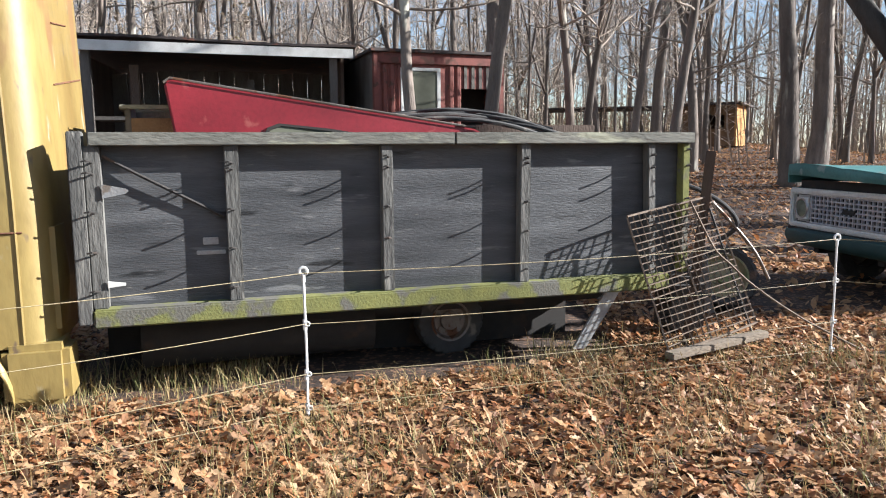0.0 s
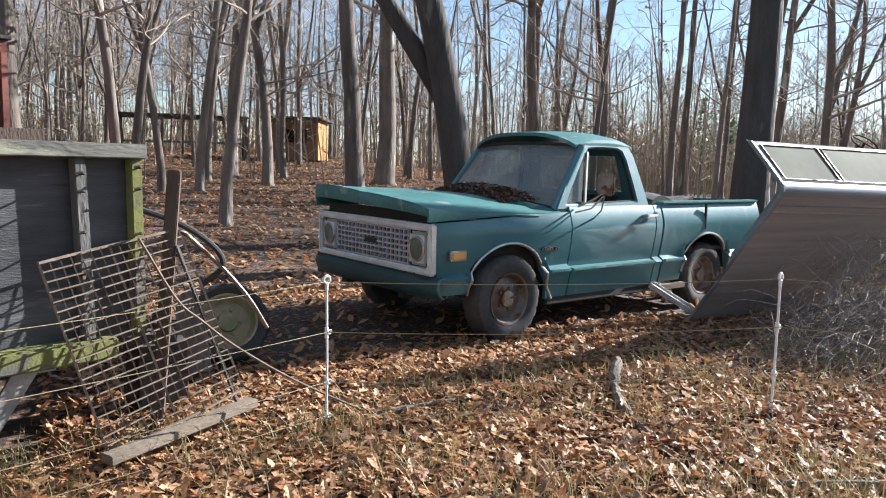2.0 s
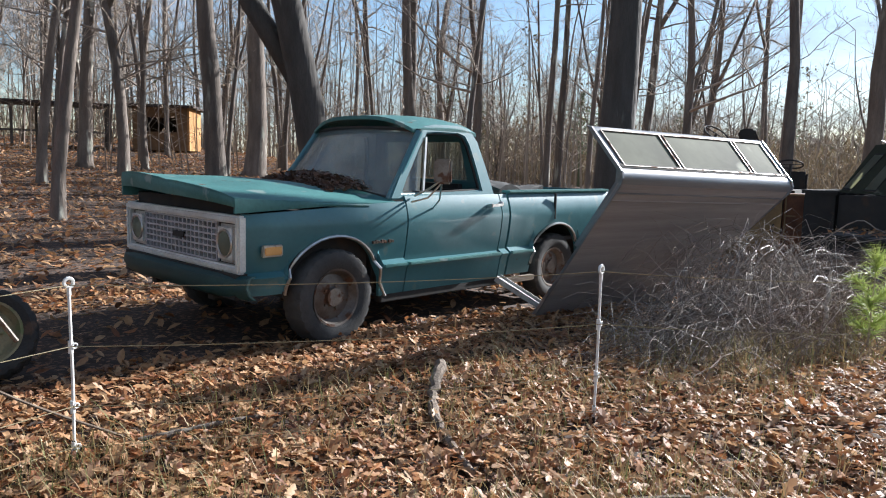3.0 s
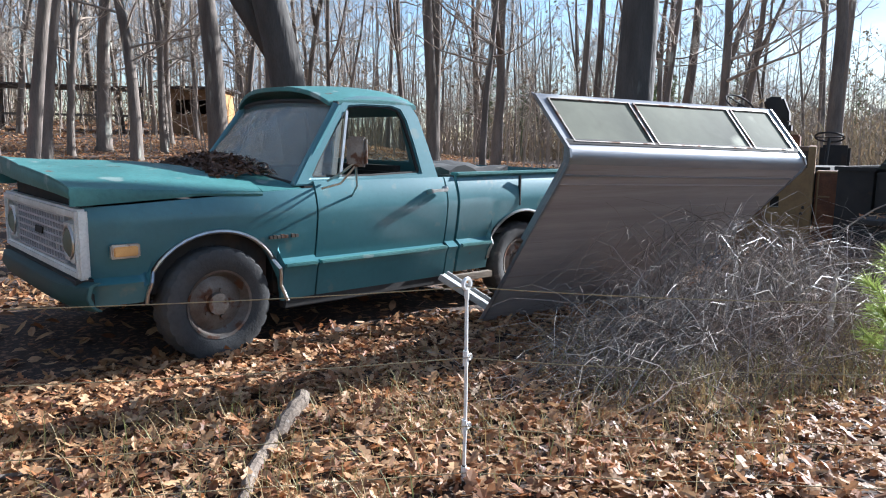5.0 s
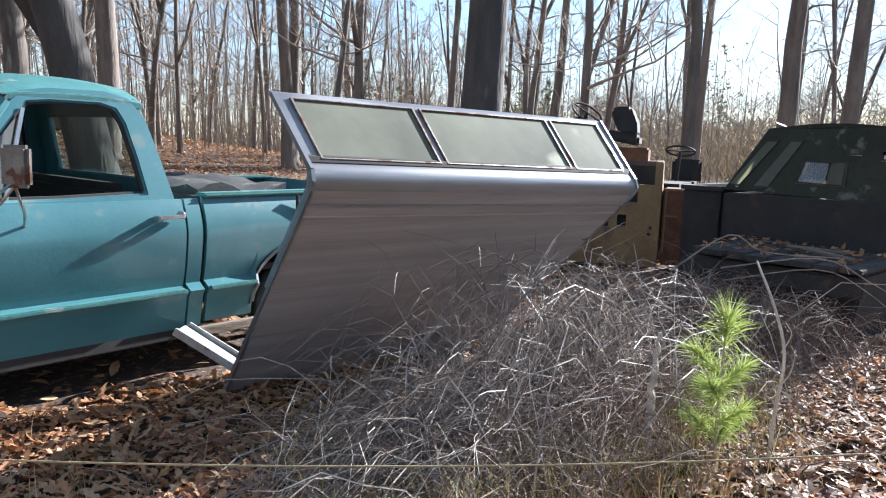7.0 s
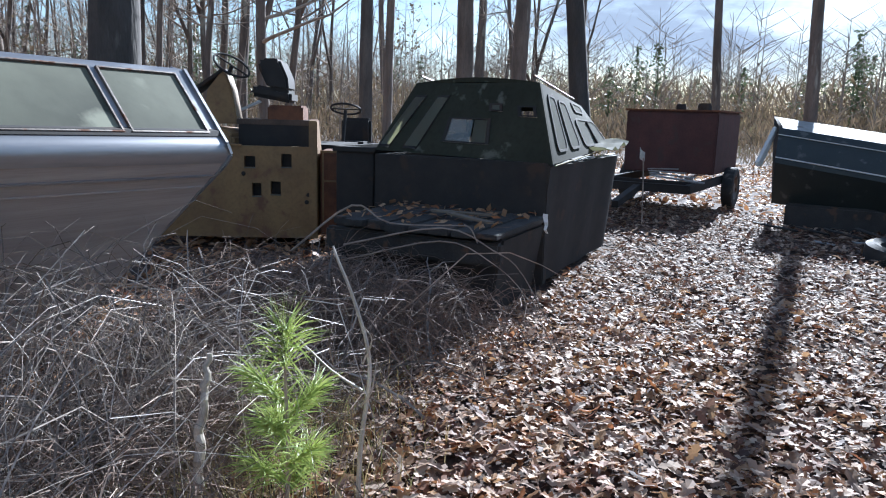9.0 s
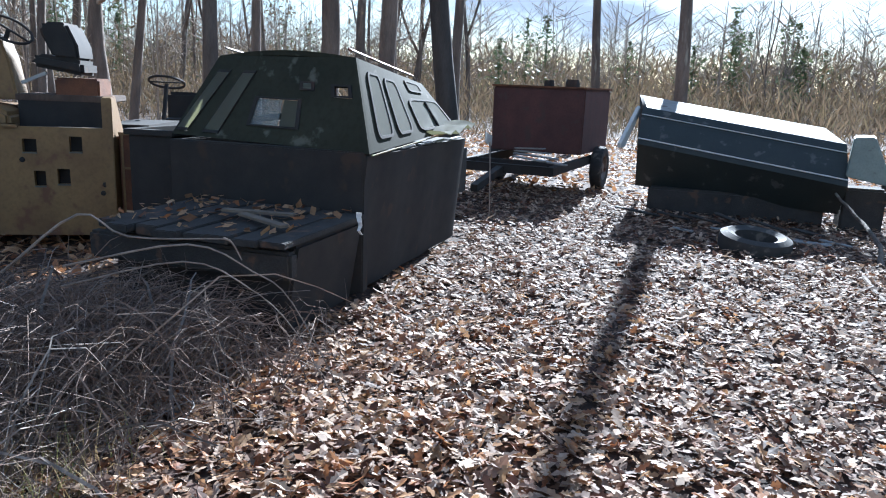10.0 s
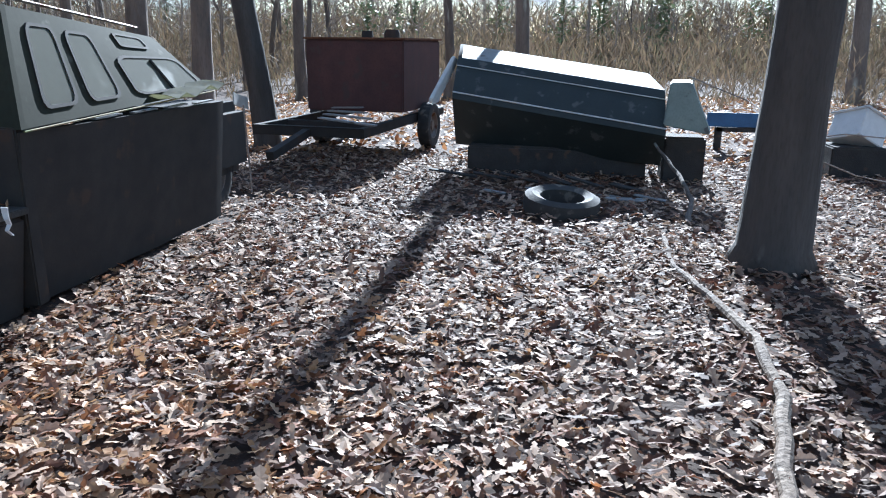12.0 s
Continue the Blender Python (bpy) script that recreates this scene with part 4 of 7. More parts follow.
    part("cab_floor", Geo().box(1.3, 0.12, 0.32, 2.75, W - 0.12, 0.40).box(1.25, 0.12, 0.35, 1.32, W - 0.12, 1.05), M_BLACK, T)
    # cowl and hood; the hood stands ajar at the nose, higher on the far side
    cowl = [[(1.16 + 0.30 * i / 4 - (0.20 * (1 - (2 * j / 12 - 1) ** 2)) * i / 4, 0.06 + (W - 0.12) * j / 12, 1.075 + 0.03 * (1 - (2 * j / 12 - 1) ** 4) + 0.09 * (1 - abs(2 * j / 12 - 1) ** 2.4) + 0.01 * i / 4) for j in range(13)] for i in range(5)]
    part("cowl", Geo().sheet(cowl, (0, 0, -0.05)), M_TEALTOP, T)
    hood = []
    for i in range(21):
        f = i / 20
        row = []
        for j in range(19):
            g = j / 18
            e = 1 - abs(2 * g - 1) ** 5
            u = -0.06 + 1.20 * f - 0.05 * (1 - (2 * g - 1) ** 2) * (1 - f)
            lift = (0.085 + 0.125 * g) * (1 - f) ** 1.15
            z = 1.055 + 0.035 * e + 0.022 * f + 0.10 * (1 - abs(2 * g - 1) ** 2.4) * smoothstep(-0.15, 0.7, f) + lift - 0.018 * math.exp(-((g - 0.5) / 0.03) ** 2) * 0.4
            row.append((u, 0.03 + (W - 0.06) * g, z))
        hood.append(row)
    H = part("hood", Geo().sheet(hood, (0, 0, -0.022)), M_TEALTOP, T, "weathered teal hood standing ajar", bev=0.003)
    nose = [[(p[0] + 0.004 - 0.010 * math.sin(math.pi * k / 4), p[1], p[2] - 0.004 - (p[2] - 1.035 - 0.035 * j / 18) * 0.58 * k / 4) for j, p in enumerate(hood[0])] for k in range(5)]
    for j, s in ((0, 1), (18, -1)):
        skirt = []
        for i, row in enumerate(hood):
            p = row[j]
            low = min(p[2] - 0.03, 1.022 + 0.065 * max(0.0, p[0]) / 1.5 + 0.012 + (0.035 if j else 0.0) * (1 - i / 20))
            skirt.append([(p[0], p[1] - s * 0.004, p[2] - 0.004), (p[0], p[1] - s * 0.010, (p[2] + low) / 2), (p[0], p[1] - s * 0.004, low)])
        part("hood_skirt", Geo().sheet(skirt, (0, 0.02 * s, 0)), M_TEALTOP, H)
    part("hood_lip", Geo().sheet(nose, (0.025, 0, 0)), M_TEALTOP, H)
    litter = Geo()
    q = random.Random(3)
    for i in range(2200):
        a, b = q.uniform(0.90, 1.36), q.uniform(0.25, 1.6)
        if q.random() < abs(b - 0.7) * 0.8:
            continue
        top = 0.105 * (1 - ((a - 1.2) / 0.30) ** 2) * (1 - ((b - 0.85) / 0.8) ** 2)
        c = Vector((a, b, 1.12 + 0.10 * (1 - abs(2 * b / W - 1) ** 2.4) + max(0.0, top) * q.random()))
        x, y = [Vector((q.uniform(-1, 1), q.uniform(-1, 1), q.uniform(-0.5, 0.5))).normalized() * q.uniform(0.015, 0.04) for _ in range(2)]
        litter.add([c - x, c + y * 0.6, c + x, c - y * 0.6], [(0, 1, 2, 3)])
    lo = part("leaf_pile", litter, leaf_mat("rotten_leaves", [(0.09, 0.045, 0.028), (0.14, 0.07, 0.04), (0.06, 0.035, 0.025)], sss=0.05), None, clean=False)
    lo.matrix_basis = T.matrix_basis
    tagged(lo, "dark rotting leaves heaped against the windshield", "leaf pile", kind="stuff")
    # engine bay darkness, grille, bumper, lamps
    part("engine_bay", Geo().box(0.10, 0.12, 0.45, 1.2, W - 0.12, 0.98), M_BLACK, T)
    part("grille_surround", Geo().surround([(-0.035, 0.03, 0.60), (-0.035, W - 0.03, 0.60), (-0.035, W - 0.03, 1.015), (-0.035, 0.03, 1.015)], [(-0.035, 0.085, 0.655), (-0.035, W - 0.085, 0.655), (-0.035, W - 0.085, 0.955), (-0.035, 0.085, 0.955)], (0.07, 0, 0)), M_WHITE, T, "off-white grille surround", bev=0.015)
    # Dark panel added to keep the gap under the hood in shadow.
    part("hood_gap_fill", Geo().box(0.05, 0.10, 0.97, 0.09, W - 0.10, 1.10), M_BLACK, T)
    part("grille_panel", Geo().box(0.02, 0.08, 0.65, 0.05, W - 0.08, 0.96), M_BLACK, T)
    G = part("grille", Geo().box(-0.012, 0.36, 0.66, 0.004, W - 0.36, 0.672).box(-0.012, 0.36, 0.94, 0.004, W - 0.36, 0.952), M_GRILLE, T, "pale egg-crate grille")
    bar = mesh_of("bar", Geo().box(-0.012, 0.36, -0.007, 0.016, W - 0.36, 0.007), M_GRILLE)
    for z in (0.715, 0.765, 0.81, 0.855, 0.90):
        o = new("bar", bar)
        o.parent, o.location = G, (0, 0, z)
    post_me = mesh_of("upright", Geo().box(-0.010, -0.007, 0.665, 0.014, 0.007, 0.948), M_GRILLE)
    for k in range(19):
        o = new("upright", post_me)
        o.parent, o.location = G, (0, 0.38 + k * (W - 0.76) / 18, 0)
    em = Geo().prism([(-0.022, W / 2 - 0.09, 0.79), (-0.022, W / 2 + 0.09, 0.79), (-0.022, W / 2 + 0.07, 0.835), (-0.022, W / 2 - 0.11, 0.835)], (0.01, 0, 0))
    part("badge", em, M_BLACK, G, "dark slanted badge")
    for c in (0.235, W - 0.235):
        bez = part("headlight", Geo().box(-0.022, c - 0.125, 0.665, 0.03, c + 0.125, 0.945), M_WHITE, T, "round headlight in a square bezel", bev=0.03)
        part("ring", Geo().ring((-0.024, c, 0.805), 0.098, 0.010, (1, 0, 0), 28, 6), M_CHROME, bez)
        part("lens", Geo().lathe([(0.0, 0.03), (0.05, 0.022), (0.092, 0.0)], pose(-0.024, c, 0.805, 0, -90, 0), 24), M_FOGPANE, bez, "hazy glass lens")
    bump = []
    for i in range(25):
        g = i / 24
        v = -0.05 + (W + 0.10) * g
        tuck = 0.10 * abs(2 * g - 1) ** 6
        bump.append([(-0.06 + tuck, v, 0.59), (-0.11 + tuck, v, 0.57), (-0.125 + tuck, v, 0.51), (-0.10 + tuck, v, 0.45), (-0.06 + tuck, v, 0.42)])
    # Bumper and valance colours are darkened for the deep shade at the nose.
    part("bumper", Geo().sheet(bump, (0.03, 0, 0)), mat("shaded_teal_bumper_paint", (0.012, 0.045, 0.046), (0.018, 0.06, 0.06), 0.6, scale=4, bump=0.1), T, "teal painted bumper coloured dark for its shade", bev=0.004)
    part("valance", Geo().box(-0.05, 0.05, 0.42, 0.05, W - 0.05, 0.60), M_BLACK, T)
    # bed interior, tailgate, frame
    part("bed_floor", Geo().box(2.95, 0.06, 0.62, 4.72, W - 0.06, 0.66).box(2.93, 0.08, 0.5, 2.96, W - 0.08, 1.14), M_BLACK, T)
    for v in (0.10, W - 0.10):
        part("bed_rail", Geo().box(2.93, v - 0.07, 1.135, 4.75, v + 0.05, 1.165), M_TEALTOP, T, bev=0.012)
    part("tailgate", Geo().box(4.72, 0.09, 0.62, 4.76, W - 0.09, 1.15), M_TEAL, T, bev=0.01)
    part("chassis_frame", Geo().box(0.0, 0.45, 0.36, 4.6, 0.53, 0.48).box(0.0, W - 0.53, 0.36, 4.6, W - 0.45, 0.48).beam((fw, 0.15, 0.36), (fw, W - 0.15, 0.36), 0.12, 0.12).beam((rw, 0.15, 0.36), (rw, W - 0.15, 0.36), 0.12, 0.12), M_BLACK, T)
    wheel(T, Matrix.Translation((fw, 0.10, 0.35)) @ Matrix.Rotation(radians(3), 4, "Z") @ Matrix.Rotation(radians(90), 4, "X"), 0.378, 0.24, 0.226, rubber=M_RUBBER2, rim_mat=M_RIM, name="front_wheel")
    wheel(T, Matrix.Translation((fw, W - 0.10, 0.345)) @ Matrix.Rotation(radians(3), 4, "Z") @ Matrix.Rotation(radians(-90), 4, "X"), name="front_wheel")
    wheel(T, Matrix.Translation((rw, 0.13, 0.345)) @ Matrix.Rotation(radians(90), 4, "X"), name="rear_wheel")
    wheel(T, Matrix.Translation((rw, W - 0.13, 0.345)) @ Matrix.Rotation(radians(-90), 4, "X"), name="rear_wheel")
    return T


pickup()
# ---- things lying in and under the pickup ----
PK = pose(4.06, 6.15, 0.0, 0, 0, 7.2)


def bed_load():
    g = Geo()
    pts = [[(3.0 + 0.09 * i, 0.22 + 0.13 * j, 1.17 + 0.05 * math.sin(i * 0.9 + j) * math.cos(j * 0.7) + 0.05 * math.sin(math.pi * i / 8) * math.sin(math.pi * j / 10)) for j in range(11)] for i in range(9)]
    g.sheet(pts, (0, 0, -0.5))
    lone("tarpaulin", g, M_RUBBER, "black crumpled tarpaulin bundle in the pickup bed", "tarpaulin", m=PK)
    lone("metal_ramp", Geo().beam((2.72, -0.02, 0.33), (3.02, -0.42, 0.03), 0.13, 0.02).beam((2.66, -0.05, 0.33), (2.96, -0.45, 0.04), 0.02, 0.05).beam((2.80, 0.02, 0.33), (3.10, -0.38, 0.04), 0.02, 0.05), M_SILVER, "pale metal ramp strip leaning on the pickup sill", "ramp", m=PK, bev=0.004)
    lone("sill_board", Geo().box(2.82, -0.03, 0.255, 3.30, 0.03, 0.31), M_WOOD, "pale board wedged under the pickup bed", "board", m=PK, bev=0.006)


bed_load()


# ---- truck cap standing on its edge ----
def truck_cap():
    T = thing("camper_shell", pose(0, 0, 0), "silver and grey-brown truck cap standing on its edge", "truck cap")
    # ends of the cap: foot, knuckle, top; one end by the pickup, one by the loader
    def prof(k):
        a = [Vector((6.84, 6.04, 0.02)), Vector((6.83, 5.115, 1.285)), Vector((6.83, 5.10, 1.33)), Vector((6.83, 5.11, 1.385)), Vector((6.80, 5.43, 1.75))]
        b = [Vector((8.80, 5.93, 0.01)), Vector((9.46, 5.03, 1.21)), Vector((9.48, 5.01, 1.26)), Vector((9.46, 5.02, 1.32)), Vector((9.56, 5.42, 1.73))]
        return [p.lerp(q, k) for p, q in zip(a, b)]
    lower = []
    for i in range(25):
        p = prof(i / 24)
        lower.append([p[0].lerp(p[1], j / 42) + Vector((0, -0.02 * math.sin(math.pi * j / 42) + (0.0035 if j % 3 == 0 else 0.0), 0)) for j in range(43)])
    back = (0.0, 0.03, 0.01)
    part("lower_panel", Geo().sheet(lower, back), M_CAPPAINT, T, "grey-brown lower panel")
    def on(k, f, out=0.0):
        p = prof(k)
        n = Vector((0, -0.70, 0.71))
        return p[3].lerp(p[4], f) + n * out
    band = Geo().sheet([[prof(i / 24)[1], prof(i / 24)[2], prof(i / 24)[3], on(i / 24, 0.10)] for i in range(25)], back)
    part("knuckle_band", band, M_ALU, T, "bright aluminium band with a pressed ridge")
    part("ridge", Geo().tube([prof(i / 24)[1].lerp(prof(i / 24)[0], 0.06) + Vector((0, -0.008, 0)) for i in range(25)], 0.008, 6), M_ALU, T)
    part("ridge", Geo().tube([prof(i / 24)[1].lerp(prof(i / 24)[0], 0.11) + Vector((0, -0.008, 0)) for i in range(25)], 0.006, 6), M_CAPPAINT, T)
    cuts = [(0.03, 0.325), (0.34, 0.755), (0.77, 0.968)]
    top = Geo().sheet([[on(i / 24, 0.93), on(i / 24, 1.0)] for i in range(25)], back)
    part("top_rail", top, M_ALU, T)
    part("sill_rail", Geo().sheet([[on(i / 24, 0.09, 0.004), on(i / 24, 0.15, 0.012)] for i in range(25)], back), M_BLACK, T)
    for a, b in [(0.0, 0.03), (0.325, 0.34), (0.755, 0.77), (0.968, 1.0)]:
        part("mullion", Geo().sheet([[on(a, f), on(b, f)] for f in (0.10, 0.5, 0.95)], back), M_ALU, T)
    for a, b in cuts:
        w = part("window", Geo().surround([on(a, 0.12, 0.012), on(b, 0.12, 0.012), on(b, 0.94, 0.012), on(a, 0.94, 0.012)], [on(a + 0.006, 0.145, 0.012), on(b - 0.006, 0.145, 0.012), on(b - 0.006, 0.915, 0.012), on(a + 0.006, 0.915, 0.012)], (0, 0.02, -0.02)), M_RIM, T, "sliding window in a thin tarnished frame", bev=0.003)
        part("pane", Geo().prism([on(a + 0.005, 0.14, 0.0), on(b - 0.005, 0.14, 0.0), on(b - 0.005, 0.92, 0.0), on(a + 0.005, 0.92, 0.0)], (0, 0.004, -0.004)), M_FOGPANE, w, "hazy greenish pane")
    for k in (0, 1):
        p = prof(k)
        e = Geo()
        line = [p[0], p[0].lerp(p[1], 0.5), p[1], p[2], p[3], p[4]]
        for u, v in zip(line, line[1:]):
            e.beam(u, v, 0.026, 0.02, (1, 0, 0))
        part("edge_trim", e, M_ALU, T, "aluminium edge trim")
        s = 1 if k == 0 else -1
        part("end_flange", Geo().sheet([[q, q + Vector((0.02 * s, 0.07, 0.02))] for q in (p[0].lerp(p[1], 0.55), p[1], p[3], p[4])], (0.02 * s, 0, 0)), M_ALU, T)
    for k in (0.3, 0.7):
        p = prof(k)
        part("inner_brace", Geo().beam(p[4] + Vector((0, 0.06, -0.05)), p[0] + Vector((0, 0.10, 0.0)), 0.05, 0.05), M_ALU, T)


truck_cap()


# ---- wagon with black board sides ----
def wagon():
    T = thing("wagon", pose(-1.98, 4.2, 0.0, 0, 0, 17.2), "black plywood-sided wagon with mossy timber rails", "wagon")
    L, B = 3.98, 2.1            # length, breadth; s along the near side
    part("side_board", Geo().box(0, 0.09, 0.50, L, 0.115, 1.50), M_PLY, T, "black painted plywood side, grain showing")
    part("side_board", Geo().box(0, B - 0.03, 0.50, L, B, 1.50), M_PLY, T)
    part("end_board", Geo().box(-0.02, 0.12, 0.50, 0.01, B - 0.03, 1.45), M_PLY, T)
    part("end_board", Geo().box(L - 0.03, 0.12, 0.50, L, B - 0.03, 1.2), M_PLY, T)
    part("floor_board", Geo().box(0, 0.115, 0.48, L, B - 0.03, 0.53), M_DARKWOOD, T)
    rails = [(0.0, 2.16), (2.165, L)]
    for a, b in rails:
        part("top_rail", Geo().box(a - (0.02 if a == 0 else 0), -0.015, 1.478, b, 0.125, 1.555), M_RAIL, T, "weathered lichen-spotted top rail", bev=0.006)
    part("far_rail", Geo().box(-0.02, B - 0.05, 1.478, L, B + 0.09, 1.555), M_RAIL, T, bev=0.006)
    part("bottom_rail", Geo().box(-0.05, -0.02, 0.425, 3.80, 0.10, 0.535), M_MOSS, T, "moss-green bottom rail", bev=0.01)
    for s, w, lean in ((-0.01, 0.085, 0), (0.755, 0.085, 0), (1.71, 0.075, 0), (2.67, 0.075, 0.01), (3.64, 0.06, -0.03), (3.93, 0.06, -0.01)):
        p = part("post", Geo().beam((s - lean, 0.05, 0.535), (s, 0.05, 1.477), w, 0.078, (0, 1, 0)), M_POST if s < 3.8 else M_MOSS, T, "weathered upright post", bev=0.006)
        nails = [0.64, 0.86, 1.10, 1.33, 1.40]
        for z in nails:
            z += uni(-0.03, 0.03)
            part("hook", Geo().tube([(s, 0.012, z), (s + 0.005, -0.03, z + 0.004), (s - 0.02, -0.062, z + 0.012), (s - 0.045, -0.058, z + 0.006)], 0.006, 5), M_BLACK, p)
    part("end_post", Geo().box(-0.13, -0.02, 0.45, -0.055, 0.10, 1.56), M_POST, T, bev=0.006)
    part("hinge_plate", Geo().prism([(0.035, 0.005, 1.18), (0.16, 0.005, 1.205), (0.18, 0.005, 1.22), (0.16, 0.005, 1.235), (0.035, 0.005, 1.26)], (0, -0.006, 0)), M_SILVER, T, "pale hinge plate")
    part("hinge_plate", Geo().prism([(0.035, 0.005, 0.66), (0.13, 0.005, 0.67), (0.13, 0.005, 0.685), (0.035, 0.005, 0.70)], (0, -0.006, 0)), M_WHITE, T)
    part("brace_rod", Geo().tube([(0.04, 0.06, 1.42), (0.25, 0.05, 1.30), (0.70, 0.06, 1.05)], 0.011, 6), M_SLATE, T, "dark rusty diagonal brace rod")
    part("latch", Geo().box(0.53, 0.075, 0.82, 0.70, 0.089, 0.845).box(0.57, 0.075, 0.88, 0.66, 0.089, 0.925), M_SILVER, T, "bare metal latch", bev=0.003)
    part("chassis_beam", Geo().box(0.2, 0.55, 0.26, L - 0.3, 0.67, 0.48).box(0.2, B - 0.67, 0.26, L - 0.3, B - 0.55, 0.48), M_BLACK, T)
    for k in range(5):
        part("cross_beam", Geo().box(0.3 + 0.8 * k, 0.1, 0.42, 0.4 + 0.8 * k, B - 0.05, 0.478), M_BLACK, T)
    part("axle", Geo().tube([(2.3, 0.58, 0.17), (2.3, B - 0.58, 0.17)], 0.04, 8), M_BLACK, T)
    wheel(T, Matrix.Translation((2.3, 0.62, 0.17)) @ Matrix.Rotation(radians(90), 4, "X"), 0.26, 0.18, 0.15)
    wheel(T, Matrix.Translation((2.3, B - 0.62, 0.17)) @ Matrix.Rotation(radians(-90), 4, "X"), 0.26, 0.18, 0.15)
    part("draw_panel", Geo().prism([(3.05, 0.03, 0.02), (3.15, 0.03, 0.02), (3.42, 0.03, 0.42), (3.30, 0.03, 0.42)], (0, 0.02, 0)), M_SILVER, T, "leaning grey sheet under the wagon")
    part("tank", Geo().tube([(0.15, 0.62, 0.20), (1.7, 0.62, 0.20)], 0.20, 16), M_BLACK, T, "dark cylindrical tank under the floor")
    # Black sheet added to fill the shade under the wagon floor.
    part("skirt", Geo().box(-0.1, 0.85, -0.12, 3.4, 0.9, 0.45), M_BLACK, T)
    part("far_board", Geo().box(0.3, 1.2, 1.50, 0.9, 1.25, 1.64), M_RAIL, T)


wagon()


def wagon_load():
    m = pose(-1.98, 4.2, 0.0, 0, 0, 17.2)
    T = thing("red_truck_cap", m, "dark red fibreglass truck cap lying in the wagon", "truck cap")
    y0 = 0.70
    outline = [(0.42, 1.50), (0.36, 1.90), (0.40, 1.925), (2.55, 1.60), (2.75, 1.50)]
    part("shell", Geo().prism([(u, y0, z) for u, z in outline], (0.0, 0.9, 0.0)), M_RED, T, "dark red shell", bev=0.015)
    part("edge_trim", Geo().tube([(0.36, y0 - 0.008, 1.90), (0.40, y0 - 0.008, 1.93), (1.5, y0 - 0.008, 1.765), (2.55, y0 - 0.008, 1.607)], 0.009, 6), M_RIM, T, "thin dull metal edge strip")
    win = [(0.98, 1.50), (1.02, 1.605), (1.10, 1.635), (1.45, 1.60), (1.95, 1.52), (1.95, 1.50)]
    cx = sum(p[0] for p in win) / 6
    part("window_gasket", Geo().surround([(u, y0 - 0.012, z) for u, z in win], [(u + (cx - u) * 0.05, y0 - 0.012, z - 0.018 if z > 1.51 else z) for u, z in win], (0, 0.03, 0)), M_BLACK, T)
    part("window", Geo().prism([(u, y0 - 0.004, z - 0.01 if z > 1.51 else z) for u, z in win], (0, 0.003, 0)), M_FOGPANE, T)
    q = random.Random(9)
    for k in range(9):
        y = 0.75 + 0.06 * k
        h = 0.05 + 0.04 * q.random()
        pts = [(1.75 + i * 0.14 + 0.02 * k, y + 0.1 * math.sin(i * 0.7 + k), 1.62 + 0.012 * k + h * math.sin(math.pi * min(1, i / 11)) - 0.10 * (i / 11) ** 2) for i in range(12)]
        lone("hose", Geo().tube(pts, 0.014, 6), M_RUBBER, "black plastic hose looped over the wagon load", "hose", "hoses in the wagon", m=m)
    T2 = thing("timber_stack", m, "grey boards laid across the wagon", "boards")
    part("board", Geo().box(1.5, 1.55, 1.52, 4.05, 1.95, 1.57), M_GREYPLY, T2, bev=0.005)
    part("board", Geo().box(1.6, 1.50, 1.575, 4.0, 1.9, 1.66), M_DARKWOOD, T2, bev=0.005)
    part("board", Geo().box(0.02, 1.45, 1.52, 1.0, 1.9, 1.60), M_RAIL, T2, bev=0.005)
    C = thing("crate", m, "old grey wooden crate standing in the wagon", "crate")
    part("front_board", Geo().box(0.12, 1.00, 1.50, 0.96, 1.03, 1.68), M_BROWNBOARD, C, bev=0.004)
    part("back_board", Geo().box(0.12, 1.40, 1.50, 0.96, 1.43, 1.74), M_GREYPLY, C, bev=0.004)
    for x in (0.08, 0.96):
        part("side_board", Geo().box(x, 1.00, 1.50, x + 0.04, 1.43, 1.74), M_GREYPLY, C, bev=0.004)
    part("rim", Geo().surround([(0.05, 0.97, 1.74), (1.03, 0.97, 1.74), (1.03, 1.46, 1.74), (0.05, 1.46, 1.74)], [(0.12, 1.03, 1.74), (0.96, 1.03, 1.74), (0.96, 1.40, 1.74), (0.12, 1.40, 1.74)], (0, 0, 0.03)), M_RAIL, C, bev=0.004)


wagon_load()


# ---- wire mesh panel and junk at the wagon's tail ----
def wire_panel():
    a, b, c, d = Vector((1.29, 5.14, 0.97)), Vector((1.79, 5.05, 1.12)), Vector((2.32, 5.33, 0.16)), Vector((1.56, 4.95, 0.03))
    b = a + (c - d) * 0.93
    T = thing("wire_panel", pose(0, 0, 0), "rusty welded wire panel leaning at the wagon tail", "wire panel")
    def q(u, v):
        return a.lerp(b, u).lerp(d.lerp(c, u), v)
    n, k = 15, 20
    for i in range(n + 1):
        g = Geo().tube([q(i / n, v / 6) + Vector((0, 0.012 * math.sin(v + i), 0)) for v in range(7)], 0.009 if i in (0, 7, 15) else 0.0048, 4)
        part("upright_wire", g, M_WIRE, T)
    for j in range(k + 1):
        g = Geo().tube([q(u / 6, j / k) + Vector((0, -0.008 + 0.012 * math.sin(u + j), 0)) for u in range(7)], 0.009 if j in (0, 20) else 0.0048, 4)
        part("cross_wire", g, M_WIRE, T)
    lone("plank", Geo().beam(d + Vector((-0.02, -0.05, 0.0)), c + Vector((0.05, -0.02, -0.08)), 0.09, 0.05), M_WOOD, "weathered plank lying at the foot of the wire panel", "plank", bev=0.006)


wire_panel()


